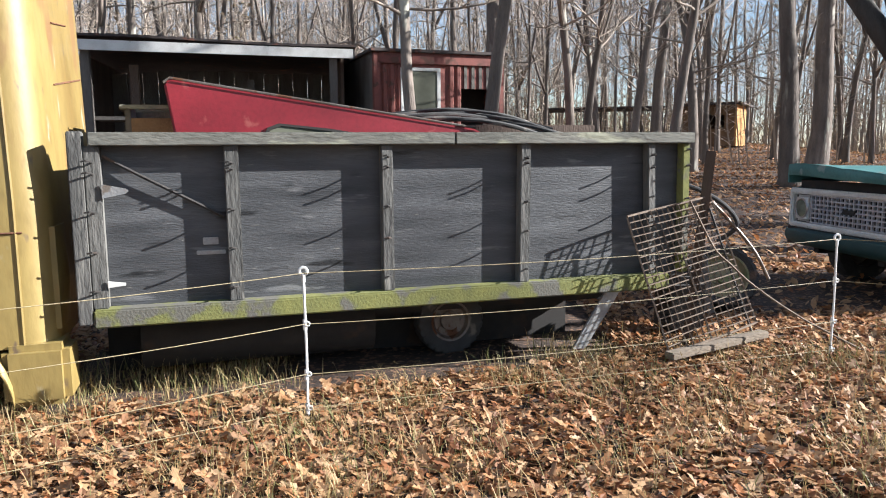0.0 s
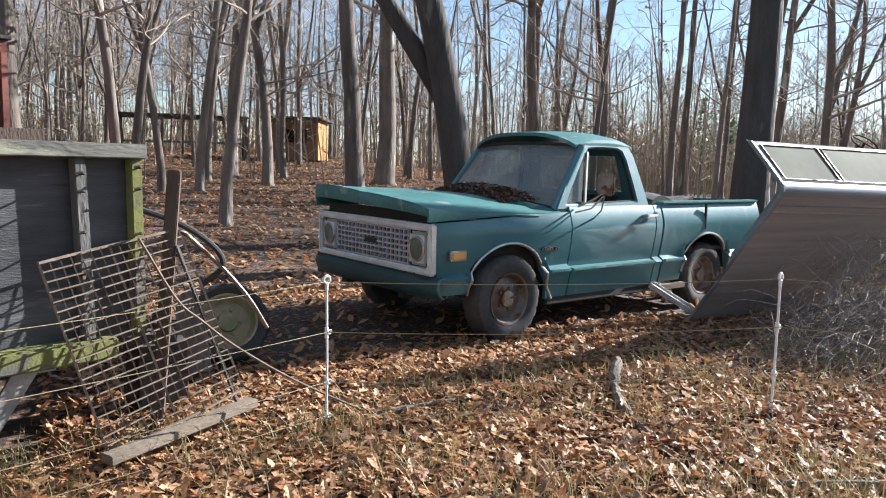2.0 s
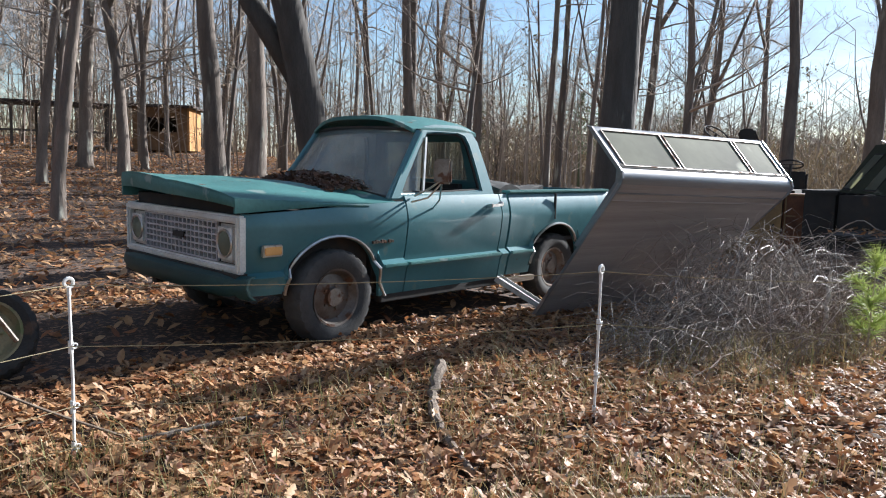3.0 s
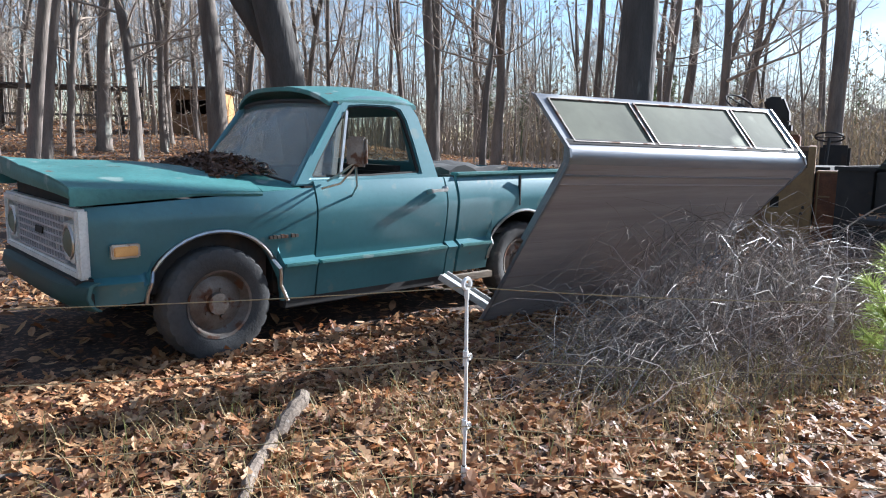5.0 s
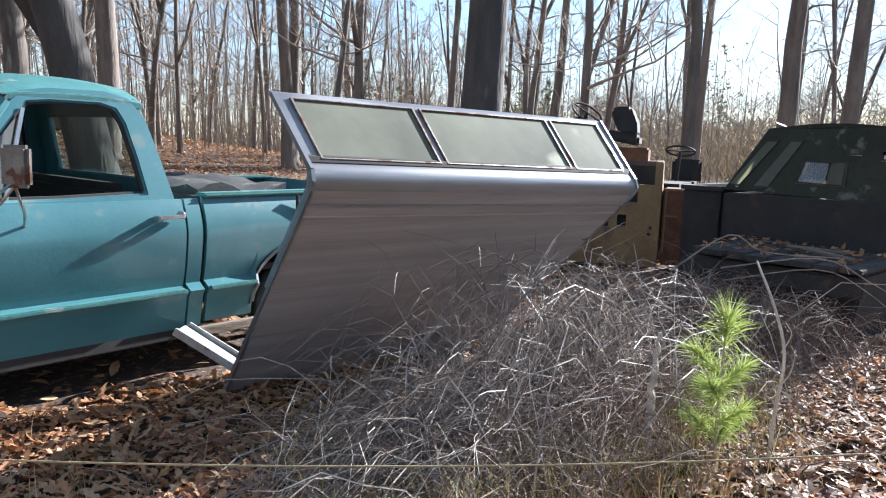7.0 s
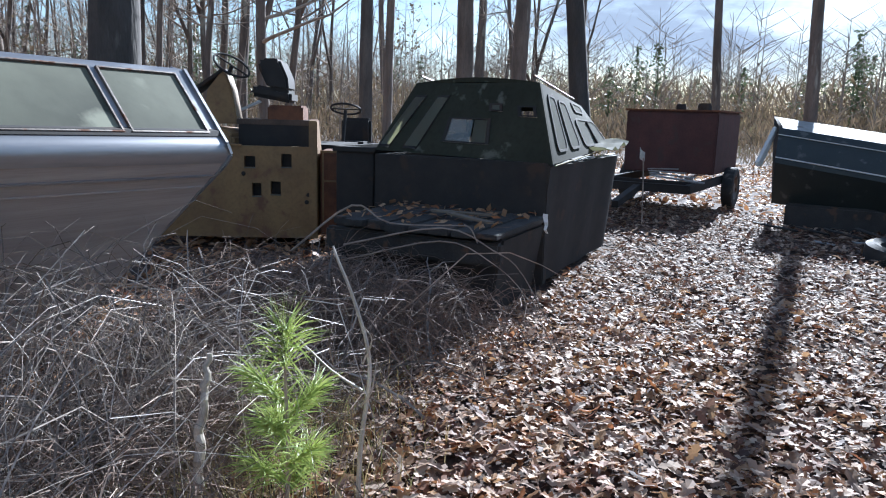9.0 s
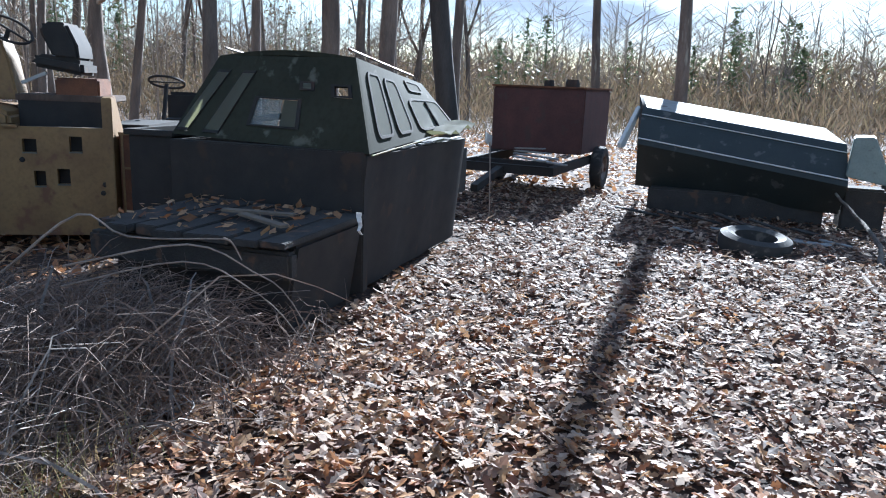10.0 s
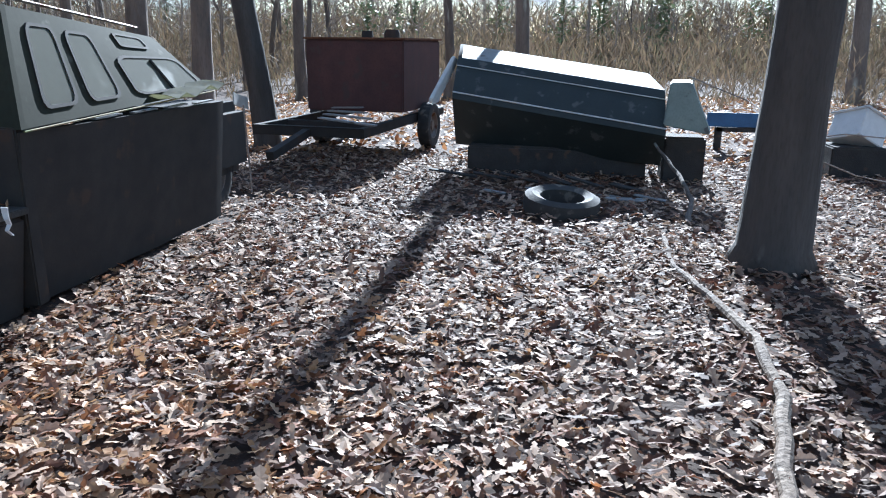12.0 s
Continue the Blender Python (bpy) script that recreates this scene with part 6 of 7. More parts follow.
# ---- olive camper top on a dark flatbed ----
def olive_top():
    T = thing("camper_canopy", pose(0, 0, 0), "olive fibreglass camper top with rounded windows", "camper top")
    C, R, L = Vector((12.24, 3.96, 1.12)), Vector((14.75, 4.06, 1.20)), Vector((12.40, 5.80, 1.16))
    ct, rt, lt = Vector((12.50, 4.20, 1.81)), Vector((14.25, 4.30, 1.64)), Vector((12.66, 5.50, 1.80))
    far_b, far_t = R + (L - C), rt + (lt - ct)
    def end(u, v, o=0.0):
        p = C.lerp(L, u).lerp(ct.lerp(lt, u), v)
        return p + Vector((-0.93, 0.0, 0.35)) * o
    def flank(u, v, o=0.0):
        p = C.lerp(R, u).lerp(ct.lerp(rt, u), v)
        return p + Vector((0.03, -0.93, 0.35)) * o
    # end wall with its openings, as strips round them
    def wall(fn, cuts, us, vs, off, mat_):
        g = Geo()
        for i in range(len(us) - 1):
            for j in range(len(vs) - 1):
                mu, mv = (us[i] + us[i + 1]) / 2, (vs[j] + vs[j + 1]) / 2
                if any(a < mu < b and c < mv < d for a, b, c, d in cuts):
                    continue
                g.sheet([[fn(us[i], vs[j]), fn(us[i + 1], vs[j])], [fn(us[i], vs[j + 1]), fn(us[i + 1], vs[j + 1])]], off)
        return g
    cuts = [(0.34, 0.62, 0.18, 0.52), (0.05, 0.17, 0.56, 0.70), (0.27, 0.36, 0.62, 0.72)]
    slant = (0.64, 0.995, 0.05, 0.82)
    part("end_wall", wall(end, cuts + [slant], [0, 0.05, 0.17, 0.27, 0.34, 0.36, 0.62, 0.64, 0.995, 1.0], [0, 0.05, 0.18, 0.52, 0.56, 0.62, 0.70, 0.72, 0.82, 1.0], (0.04, 0, 0), M_OLIVE), M_OLIVE, T, "olive end wall with openings", smooth=False)
    for a, b, c, d in cuts:
        o = [end(a, c, 0.01), end(b, c, 0.01), end(b, d, 0.01), end(a, d, 0.01)]
        e = 0.02
        i = [end(a + e, c + e, 0.01), end(b - e, c + e, 0.01), end(b - e, d - e, 0.01), end(a + e, d - e, 0.01)]
        w = part("window_gasket", Geo().surround(o, i, (0.03, 0, 0)), M_BLACK, T)
        if a == 0.27:
            part("pane", Geo().prism(i, (0.005, 0, 0)), M_PODPANE, w)
        if a == 0.34:
            part("pane", Geo().prism([end(0.36, 0.20), end(0.445, 0.20), end(0.445, 0.50), end(0.36, 0.50)], (0.005, 0, 0)), M_PODPANE, w)
            part("pane", Geo().prism([end(0.455, 0.20), end(0.60, 0.20), end(0.60, 0.50), end(0.455, 0.50)], (0.005, 0, 0)), M_GLASS, w)
    for lo, hi in (((0.64, 0.755), (0.64, 0.665)), ((0.84, 0.925), (0.755, 0.845)), ((0.99, 0.996), (0.935, 0.996))):
        part("wall_strip", Geo().sheet([[end(lo[0], 0.05), end(lo[1], 0.05)], [end(hi[0], 0.82), end(hi[1], 0.82)]], (0.04, 0, 0)), M_OLIVE, T)
    for lo, hi in (((0.925, 0.99), (0.845, 0.935)), ((0.755, 0.84), (0.665, 0.755))):
        o = [end(lo[0], 0.05, 0.012), end(lo[1], 0.05, 0.012), end(hi[1], 0.82, 0.012), end(hi[0], 0.82, 0.012)]
        c = (o[0] + o[1] + o[2] + o[3]) / 4
        i = [p.lerp(c, 0.09) for p in o]
        w = part("window_gasket", Geo().surround(o, i, (0.02, 0, 0)), M_BLACK, T)
        part("pane", Geo().prism(i, (0.006, 0, 0)), M_PODPANE, w, "pale hazy slanting pane")
    part("side_wall", Geo().sheet([[flank(u / 12, v / 6) for v in range(7)] for u in range(13)], (0, 0.04, 0)), M_OLIVE, T, "olive side wall")
    def rounded(fn, a, b, c, d, o, r=0.17):
        pts = []
        for cu, cv, s in ((b, d, 0), (a, d, 1), (a, c, 2), (b, c, 3)):
            for k in range(4):
                t = math.pi / 2 * (s + k / 3)
                du, dv = (b - a) * r, (d - c) * r
                pu = cu - du * (1 if s in (0, 3) else -1) + du * math.cos(t)
                pv = cv - dv * (1 if s in (0, 1) else -1) + dv * math.sin(t)
                pts.append(fn(pu, pv, o))
        return pts
    for a, b, c, d in ((0.09, 0.24, 0.12, 0.88), (0.29, 0.45, 0.12, 0.86), (0.53, 0.97, 0.10, 0.62), (0.62, 0.84, 0.74, 0.93)):
        f = part("window_gasket", Geo().surround(rounded(flank, a, b, c, d, 0.012), rounded(flank, a + 0.012, b - 0.012, c + 0.03, d - 0.03, 0.012), (0, 0.02, 0)), M_BLACK, T)
        part("pane", Geo().prism(rounded(flank, a + 0.012, b - 0.012, c + 0.03, d - 0.03, 0.006), (0, 0.004, 0)), M_PODPANE, f, "hazy rounded window pane")
    part("mullion", Geo().beam(flank(0.75, 0.12, 0.014), flank(0.75, 0.56, 0.014), 0.02, 0.02, (0, 1, 0)), M_BLACK, T)
    part("roof", Geo().sheet([[ct.lerp(rt, u / 8).lerp(lt.lerp(far_t, u / 8), v / 8) + Vector((0, 0, 0.05 * math.sin(math.pi * v / 8))) for v in range(9)] for u in range(9)], (0, 0, -0.04)), M_OLIVE, T, "olive crowned roof")
    part("far_end", Geo().surround([R, far_b, far_t, rt], [R.lerp(far_t, 0.16), far_b.lerp(rt, 0.16), far_t.lerp(R, 0.16), rt.lerp(far_b, 0.16)], (-0.04, 0, 0)), M_OLIVE, T)
    part("far_side", Geo().surround([L, far_b, far_t, lt], [L.lerp(far_t, 0.12), far_b.lerp(lt, 0.12), far_t.lerp(L, 0.12), lt.lerp(far_b, 0.12)], (0, -0.04, 0)), M_OLIVE, T)
    part("roof_rail", Geo().tube([ct + Vector((0, 0.06, 0.06)), rt + Vector((-0.1, 0.06, 0.07))], 0.010, 6), M_RIM, T, "thin dull roof rail")
    part("roof_rail", Geo().tube([lt + Vector((0, -0.06, 0.06)), far_t + Vector((-0.1, -0.06, 0.07))], 0.010, 6), M_RIM, T)
    part("drip_edge", Geo().tube([C + Vector((0, -0.02, -0.01)), R + Vector((0, -0.02, -0.01))], 0.007, 6), M_OLDRIM, T, "bright lower edge")
    # dark truck bed and flatbed below
    F = thing("old_flatbed", pose(0, 0, 0), "dark rusty truck bed under the camper top", "truck bed")
    # Side carried to the ground and leaned in, to give the black shade below.
    part("bed_side", Geo().sheet([[(12.25 + 0.17 * i, 4.08 - 0.10 * j / 8 - 0.010 * math.sin(5 * i), 0.04 + 1.06 * j / 8) for j in range(9)] for i in range(16)], (0, 0.06, 0)), M_BLACK, F, "dented dark rusty bed side")
    part("bed_side", Geo().box(12.35, 5.70, 0.45, 14.8, 5.78, 1.12), M_BLACK, F, bev=0.01)
    part("bed_end", Geo().box(12.235, 4.00, 0.06, 12.34, 5.70, 1.13), M_BLACK, F, bev=0.01)
    part("bed_floor", Geo().box(12.3, 4.1, 0.45, 14.8, 5.7, 0.52), M_BLACK, F)
    part("engine_hood", Geo().box(14.82, 4.25, 0.30, 15.9, 5.6, 1.02), M_BLACK, F, bev=0.10)
    for x in (13.3, 15.3):
        wheel(F, Matrix.Translation((x, 4.45, 0.33)) @ Matrix.Rotation(radians(90), 4, "X"), 0.36, 0.22)
    for k in range(8):
        y = 3.98 + 0.185 * k
        part("deck_board", Geo().box(10.95 + uni(0, 0.22), y, 0.63 + uni(-0.012, 0.012), 12.24, y + 0.172, 0.68 + uni(-0.012, 0.012)), M_SLATE, F, bev=0.006)
    part("deck_bumper", Geo().box(11.12, 3.98, 0.42, 11.22, 5.5, 0.60), M_SLATE, F, bev=0.02)
    # Solid black block stands in for the shade under the deck.
    part("deck_frame", Geo().prism([(11.25, 4.10, 0.0), (11.25, 4.00, 0.62), (11.25, 5.4, 0.62), (11.25, 5.4, 0.0)], (0.98, 0, 0)), M_BLACK, F, bev=0.02)
    lone("crumpled_sheet", Geo().sheet([[(13.7 + 0.13 * i, 3.80 + 0.10 * j, 1.20 + 0.03 * math.sin(2.1 * i + j) + 0.012 * i) for j in range(4)] for i in range(7)], (0, 0, -0.006)), M_PODPANE, "crumpled pale plastic sheet on the vehicle's edge", "sheet")


olive_top()


# ---- rusty steel box on a trailer ----
def rusty_tank():
    T = thing("box_trailer", pose(19.3, 3.35, 0, 0, 0, -6), "rust-red steel box on a low trailer frame", "trailer")
    part("box", Geo().box(0.0, 0.0, 0.62, 1.9, 1.55, 1.66), mat("dull_red_primer", (0.10, 0.042, 0.036), (0.065, 0.03, 0.027), 0.8, scale=3, bump=0.15, spots=((0.07, 0.04, 0.035), 0.58, 5)), T, "rust-red steel box", bev=0.02)
    part("lid", Geo().box(-0.03, -0.03, 1.66, 1.93, 1.58, 1.69), M_RUST, T, bev=0.006)
    part("filler_cap", Geo().lathe([(0, 0.12), (0.1, 0.12), (0.12, 0.06), (0.12, 0)], pose(0.5, 0.35, 1.69), 16), M_BLACK, T)
    part("filler_cap", Geo().lathe([(0, 0.1), (0.08, 0.1), (0.09, 0.0)], pose(0.5, 0.75, 1.69), 16), M_BLACK, T)
    part("trailer_frame", Geo().box(-1.6, 0.0, 0.42, 2.2, 0.10, 0.55).box(-1.6, 1.5, 0.42, 2.2, 1.6, 0.55).box(-1.6, 0.1, 0.42, -1.5, 1.5, 0.55).box(-0.8, 0.1, 0.44, -0.7, 1.5, 0.54), M_BLACK, T, bev=0.01)
    part("drawbar", Geo().beam((-1.55, 0.8, 0.48), (-2.6, 0.8, 0.30), 0.1, 0.1), M_BLACK, T)
    for y in (-0.12, 1.72):
        wheel(T, Matrix.Translation((0.9, y, 0.36)) @ Matrix.Rotation(radians(90 if y < 0 else -90), 4, "X"), 0.36, 0.2)
    for k in range(4):
        lone("scrap_strip", Geo().beam((17.5 + 0.5 * k, 3.3 + 0.2 * k, 0.62 + 0.03 * k), (17.7 + 0.5 * k, 4.1 + 0.1 * k, 0.68), 0.10, 0.02), M_SILVER, "bright scrap metal strip lying on the trailer", "scrap metal", "scrap strips", bev=0.004)


rusty_tank()


# ---- upturned silver-topped cap ----
def grey_cap():
    T = thing("camper_shell", pose(0, 0, 0), "dark camper shell with a sunlit silver top lying tilted", "truck cap")
    A, B = Vector((18.35, 2.40, 1.45)), Vector((17.95, -0.20, 1.10))
    def pr(k):
        o = A.lerp(B, k)
        return [o + Vector(v) for v in ((1.0, 0.12, 0.16), (0.0, 0.0, 0.0), (-0.12, 0, -0.10), (-0.42, 0, -0.42), (-0.45, 0, -0.50), (-0.10, 0, -1.12 + 0.22 * k))]
    P = [pr(i / 12) for i in range(13)]
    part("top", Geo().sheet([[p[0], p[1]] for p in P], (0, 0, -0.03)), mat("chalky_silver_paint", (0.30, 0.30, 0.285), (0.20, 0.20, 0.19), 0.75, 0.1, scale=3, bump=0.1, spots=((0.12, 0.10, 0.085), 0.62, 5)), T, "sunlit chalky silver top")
    # Near sides wear the green that carries their backlit shade.
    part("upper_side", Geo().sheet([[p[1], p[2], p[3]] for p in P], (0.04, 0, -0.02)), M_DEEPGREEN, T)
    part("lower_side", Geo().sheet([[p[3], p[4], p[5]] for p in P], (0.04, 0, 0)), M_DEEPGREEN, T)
    part("trim_strip", Geo().tube([p[3] + Vector((-0.01, 0, 0)) for p in P], 0.010, 6), M_WHITE, T, "thin bright trim strip")
    part("trim_strip", Geo().tube([p[2] + Vector((-0.01, 0, 0)) for p in P], 0.007, 6), M_WHITE, T)
    part("white_end", Geo().prism([(18.36, 2.44, 1.46), (17.60, 2.60, 0.96), (17.62, 2.60, 0.90), (17.80, 2.56, 0.90), (18.55, 2.42, 1.40)], (0, 0.05, 0)), M_WHITE, T, "white end panel", bev=0.01)
    part("end_wall", Geo().prism([P[0][0], P[0][1], P[0][3], P[0][5], P[0][5] + Vector((1.2, 0, 0))], (0, -0.05, 0)), M_BLACK, T)
    part("end_wall", Geo().prism([P[-1][0], P[-1][1], P[-1][3], P[-1][5], P[-1][5] + Vector((1.2, 0, 0))], (0, 0.05, 0)), M_BLACK, T)
    # Dark blotches paint the shadow pattern that falls on the tailgate.
    pale = mat("pale_green_paint", (0.24, 0.28, 0.235), (0.17, 0.20, 0.175), 0.55, scale=4, bump=0.05, spots=((0.08, 0.08, 0.07), 0.60, 8))
    lone("tailgate", Geo().prism([(17.66, -0.22, 1.20), (17.66, -0.46, 1.21), (17.52, -0.71, 0.62), (17.52, -0.16, 0.72)], (0.20, -0.03, 0.03)), pale, "pale green tailgate with painted shadow blotches propped at the camper shell", "tailgate", bev=0.015)
    # Dark block added to fill the shade beneath the shell.
    lone("shade_block", Geo().box(17.95, -0.05, -0.05, 18.9, 2.2, 0.36), M_SLATE, "dark block added for the shade under the camper shell", "timber", bev=0.03)
    lone("rotten_box", Geo().box(17.80, -0.72, -0.05, 18.2, -0.22, 0.56), M_SLATE, "dark rotten box under the pale tailgate", "box", bev=0.03)
    # Dark boards added on the ground to deepen the same shade.
    for k in range(6):
        x, y = 16.9 + 0.1 * k, 0.1 + 0.38 * k
        lone("broken_board", Geo().beam((x, y, 0.05), (x + uni(-0.3, 0.3), y + uni(0.3, 0.6), 0.07 + uni(0, 0.1)), 0.12, 0.02), M_SLATE, "dark broken board added in the shade under the camper shell", "board", "broken boards", bev=0.004)
    t = thing("spare_wheel", pose(15.75, 0.95, 0.10, 4, -6, 0), "flat-lying dark wheel half buried in leaves", "wheel")
    part("tyre", Geo().lathe([(0.22, -0.08), (0.30, -0.11), (0.37, -0.08), (0.38, 0.0), (0.37, 0.08), (0.30, 0.11), (0.22, 0.08)], Matrix.Identity(4), 36, closed=True), M_RUBBER, t)


grey_cap()


# ---- fallen logs and sticks ----
def log(name, pts, r, label, material=M_WOOD):
    q = random.Random(len(pts) * 7 + int(r * 1000))
    n = 24
    line, rad = [], []
    for i in range(n + 1):
        f = i / n * (len(pts) - 1)
        k = min(len(pts) - 2, int(f))
        p = Vector(pts[k]).lerp(Vector(pts[k + 1]), f - k)
        line.append((p.x + q.uniform(-1, 1) * r * 0.35, p.y + q.uniform(-1, 1) * r * 0.35, p.z + ground_z(p.x, p.y)))
        rad.append(r * (1 - 0.45 * i / n) * q.uniform(0.88, 1.12))
    lone(name, Geo().tube(line, rad, 9), material, label, "branch", clean=False)


log("fallen_limb", [(10.2, 0.30, 0.05), (11.0, 0.07, 0.05), (11.8, -0.12, 0.06), (12.5, -0.17, 0.06), (13.3, -0.05, 0.05), (13.95, 0.10, 0.04), (15.0, 0.05, 0.05)], 0.040, "bleached fallen limb lying on the leaves", M_LIMB)
log("fallen_branch", [(4.86, 4.93, 0.12), (4.66, 4.74, 0.06), (4.52, 4.56, 0.04), (4.36, 4.36, 0.05), (4.22, 4.05, 0.02), (4.08, 3.70, 0.02)], 0.038, "pale forked branch lying in the leaves", M_LIMB)
log("fallen_branch", [(4.20, 3.23, 0.03), (4.6, 2.95, 0.05), (5.05, 2.63, 0.04), (5.6, 2.3, 0.03)], 0.022, "thin pale branch on the leaves")
log("fallen_branch", [(3.0, 5.0, 0.03), (3.4, 4.95, 0.04), (3.8, 4.9, 0.02)], 0.018, "dark stick on the leaves", M_BARK)
log("sapling_stem", [(8.05, 3.94, 0.0), (8.12, 3.98, 0.35), (8.22, 4.02, 0.62)], 0.022, "bleached broken stem standing in the brush", M_PALECANE)


# ---- pine seedling ----
def pine():
    x, y = 8.27, 3.70
    T = thing("pine_seedling", pose(x, y, ground_z(x, y)) @ Matrix.Diagonal((0.95, 0.95, 1.03, 1)), "bright green pine seedling with long needles", "seedling")
    q = random.Random(4)
    part("stem", Geo().tube([(0, 0, -0.03), (0.01, 0, 0.3), (-0.03, -0.02, 0.62)], [0.011, 0.009, 0.006], 6), M_TWIG, T)
    sprigs = [((-0.03, -0.02, 0.60), (-0.1, -0.1, 1.0), 200, 0.21)] + [((0.0, 0.0, 0.10 + 0.06 * k), (math.cos(k * 2.4), math.sin(k * 2.4), 0.75), 140, 0.18) for k in range(7)]
    for p, d, n, ln in sprigs:
        g = Geo()
        p, d = Vector(p), Vector(d).normalized()
        for i in range(n):
            s = p + d * q.uniform(0.0, 0.16)
            w = (d * q.uniform(0.1, 1.0) + Vector((q.uniform(-1, 1), q.uniform(-1, 1), q.uniform(-0.5, 0.8))) * 0.75).normalized()
            l = ln * q.uniform(0.6, 1.0)
            side = w.orthogonal().normalized() * 0.0022
            e = s + w * l - Vector((0, 0, 0.12 * l))
            mid = s + w * l * 0.55
            g.add([s - side, s + side, mid + side, mid - side, e], [(0, 1, 2, 3), (3, 2, 4)])
        part("needle_tuft", g, M_PINE, T, clean=False)


pine()


# ---- brush and dry stalks ----
def brush_pile(n, cx, cy, sx, sy, height, seed, label, material, rmax=0.005, lift=0.0):
    """Tangled bare canes arching over one another."""
    q = random.Random(seed)
    g = Geo()
    for i in range(n):
        x, y = q.gauss(cx, sx), q.gauss(cy, sy)
        a = q.gauss(0.3, 1.3) if q.random() < 0.6 else q.uniform(0, 6.28)
        fall = math.exp(-((x - cx) / (1.9 * sx)) ** 2)
        h = height * (0.12 + 0.88 * q.random() ** 1.7) * fall + 0.04
        l = q.uniform(0.45, 1.7) * (0.45 + h)
        r = q.uniform(0.0014, rmax) if q.random() < 0.85 else rmax * 1.4
        z = ground_z(x, y) + lift
        end = q.uniform(0.55, 1.0)
        kink = [q.uniform(-0.05, 0.05) for _ in range(14)]
        pts = []
        for k in range(7):
            t = k / 6
            px = x + math.cos(a) * l * (t - 0.35) + kink[k] * 0.7
            py = y + math.sin(a) * l * (t - 0.35) * 0.7 + kink[k + 7] * 0.7
            pts.append((px, py, z + max(0.012, h * math.sin(math.pi * t * end) + kink[6 - k] * 0.5)))
        g.tube(pts, [r * (1 - 0.65 * k / 6) for k in range(7)], 3, caps=False)
        for b in range(q.randrange(0, 3)):
            k = q.randrange(1, 6)
            s = Vector(pts[k])
            e = s + Vector((q.uniform(-0.25, 0.25), q.uniform(-0.2, 0.2), q.uniform(-0.1, 0.2)))
            e.z = max(e.z, z + 0.01)
            g.tube([s, s.lerp(e, 0.5) + Vector((0, 0, 0.03)), e], [r * 0.6, r * 0.45, 0.0007], 3, caps=False)
    ob = numpy_mesh("brush_pile", np.array(g.v), np.array(g.f), material)
    return tagged(ob, label, "brush", kind="stuff")


M_DARKTWIG = mat("brown_brushwood", (0.24, 0.17, 0.125), (0.13, 0.09, 0.07), 0.8, scale=8, bump=0.0, island=0.5)
brush_pile(560, 8.0, 4.64, 0.68, 0.20, 1.04, 1, "tangle of grey bare canes in front of the truck cap", M_CANE, 0.0036)
brush_pile(1700, 7.9, 4.40, 0.78, 0.32, 0.42, 4, "low brown dry weeds among the canes", M_DARKTWIG, 0.0034)
brush_pile(380, 7.05, 4.6, 0.35, 0.25, 0.42, 6, "low tangle of grey canes at the cap foot", M_CANE, 0.0032)
brush_pile(2800, 9.85, 4.85, 0.6, 0.42, 0.58, 2, "heap of cut brown brush beside the loader", M_DARKTWIG, 0.0038)
brush_pile(700, 10.65, 4.6, 0.28, 0.40, 0.42, 7, "brown brush piled against the flatbed", M_DARKTWIG, 0.0035)
brush_pile(110, 9.9, 4.6, 0.6, 0.4, 0.7, 3, "loose grey sticks on the brush heap", M_CANE, 0.007)
brush_pile(350, 8.15, 4.52, 0.62, 0.25, 0.98, 8, "silvery bare canes arching over the weeds", M_PALECANE, 0.0033)
brush_pile(260, 7.2, 4.45, 0.45, 0.25, 0.55, 9, "silvery bare canes at the cap foot", M_PALECANE, 0.003)
cent = [(rng.uniform(6.6, 9.3), rng.uniform(3.9, 4.9)) for _ in range(60)]
scatter_grass("dry_stalks", 9000, cent, 0.25, (0.05, 0.30), M_GRASS, 11, "dry tan stalks standing among the canes")
cent = [(rng.uniform(5.6, 8.9), rng.uniform(3.3, 4.5)) for _ in range(45)]
scatter_grass("dry_grass", 1300, cent, 0.16, (0.06, 0.24), M_GRASS, 14, "tufts of yellow dry grass below the brush")
cent = [(rng.uniform(-3, 6), rng.uniform(2.4, 5.4)) for _ in range(150)]
scatter_grass("dry_grass", 14000, cent, 0.18, (0.05, 0.22), M_GRASS, 12, "thin dry grass poking through the leaves")


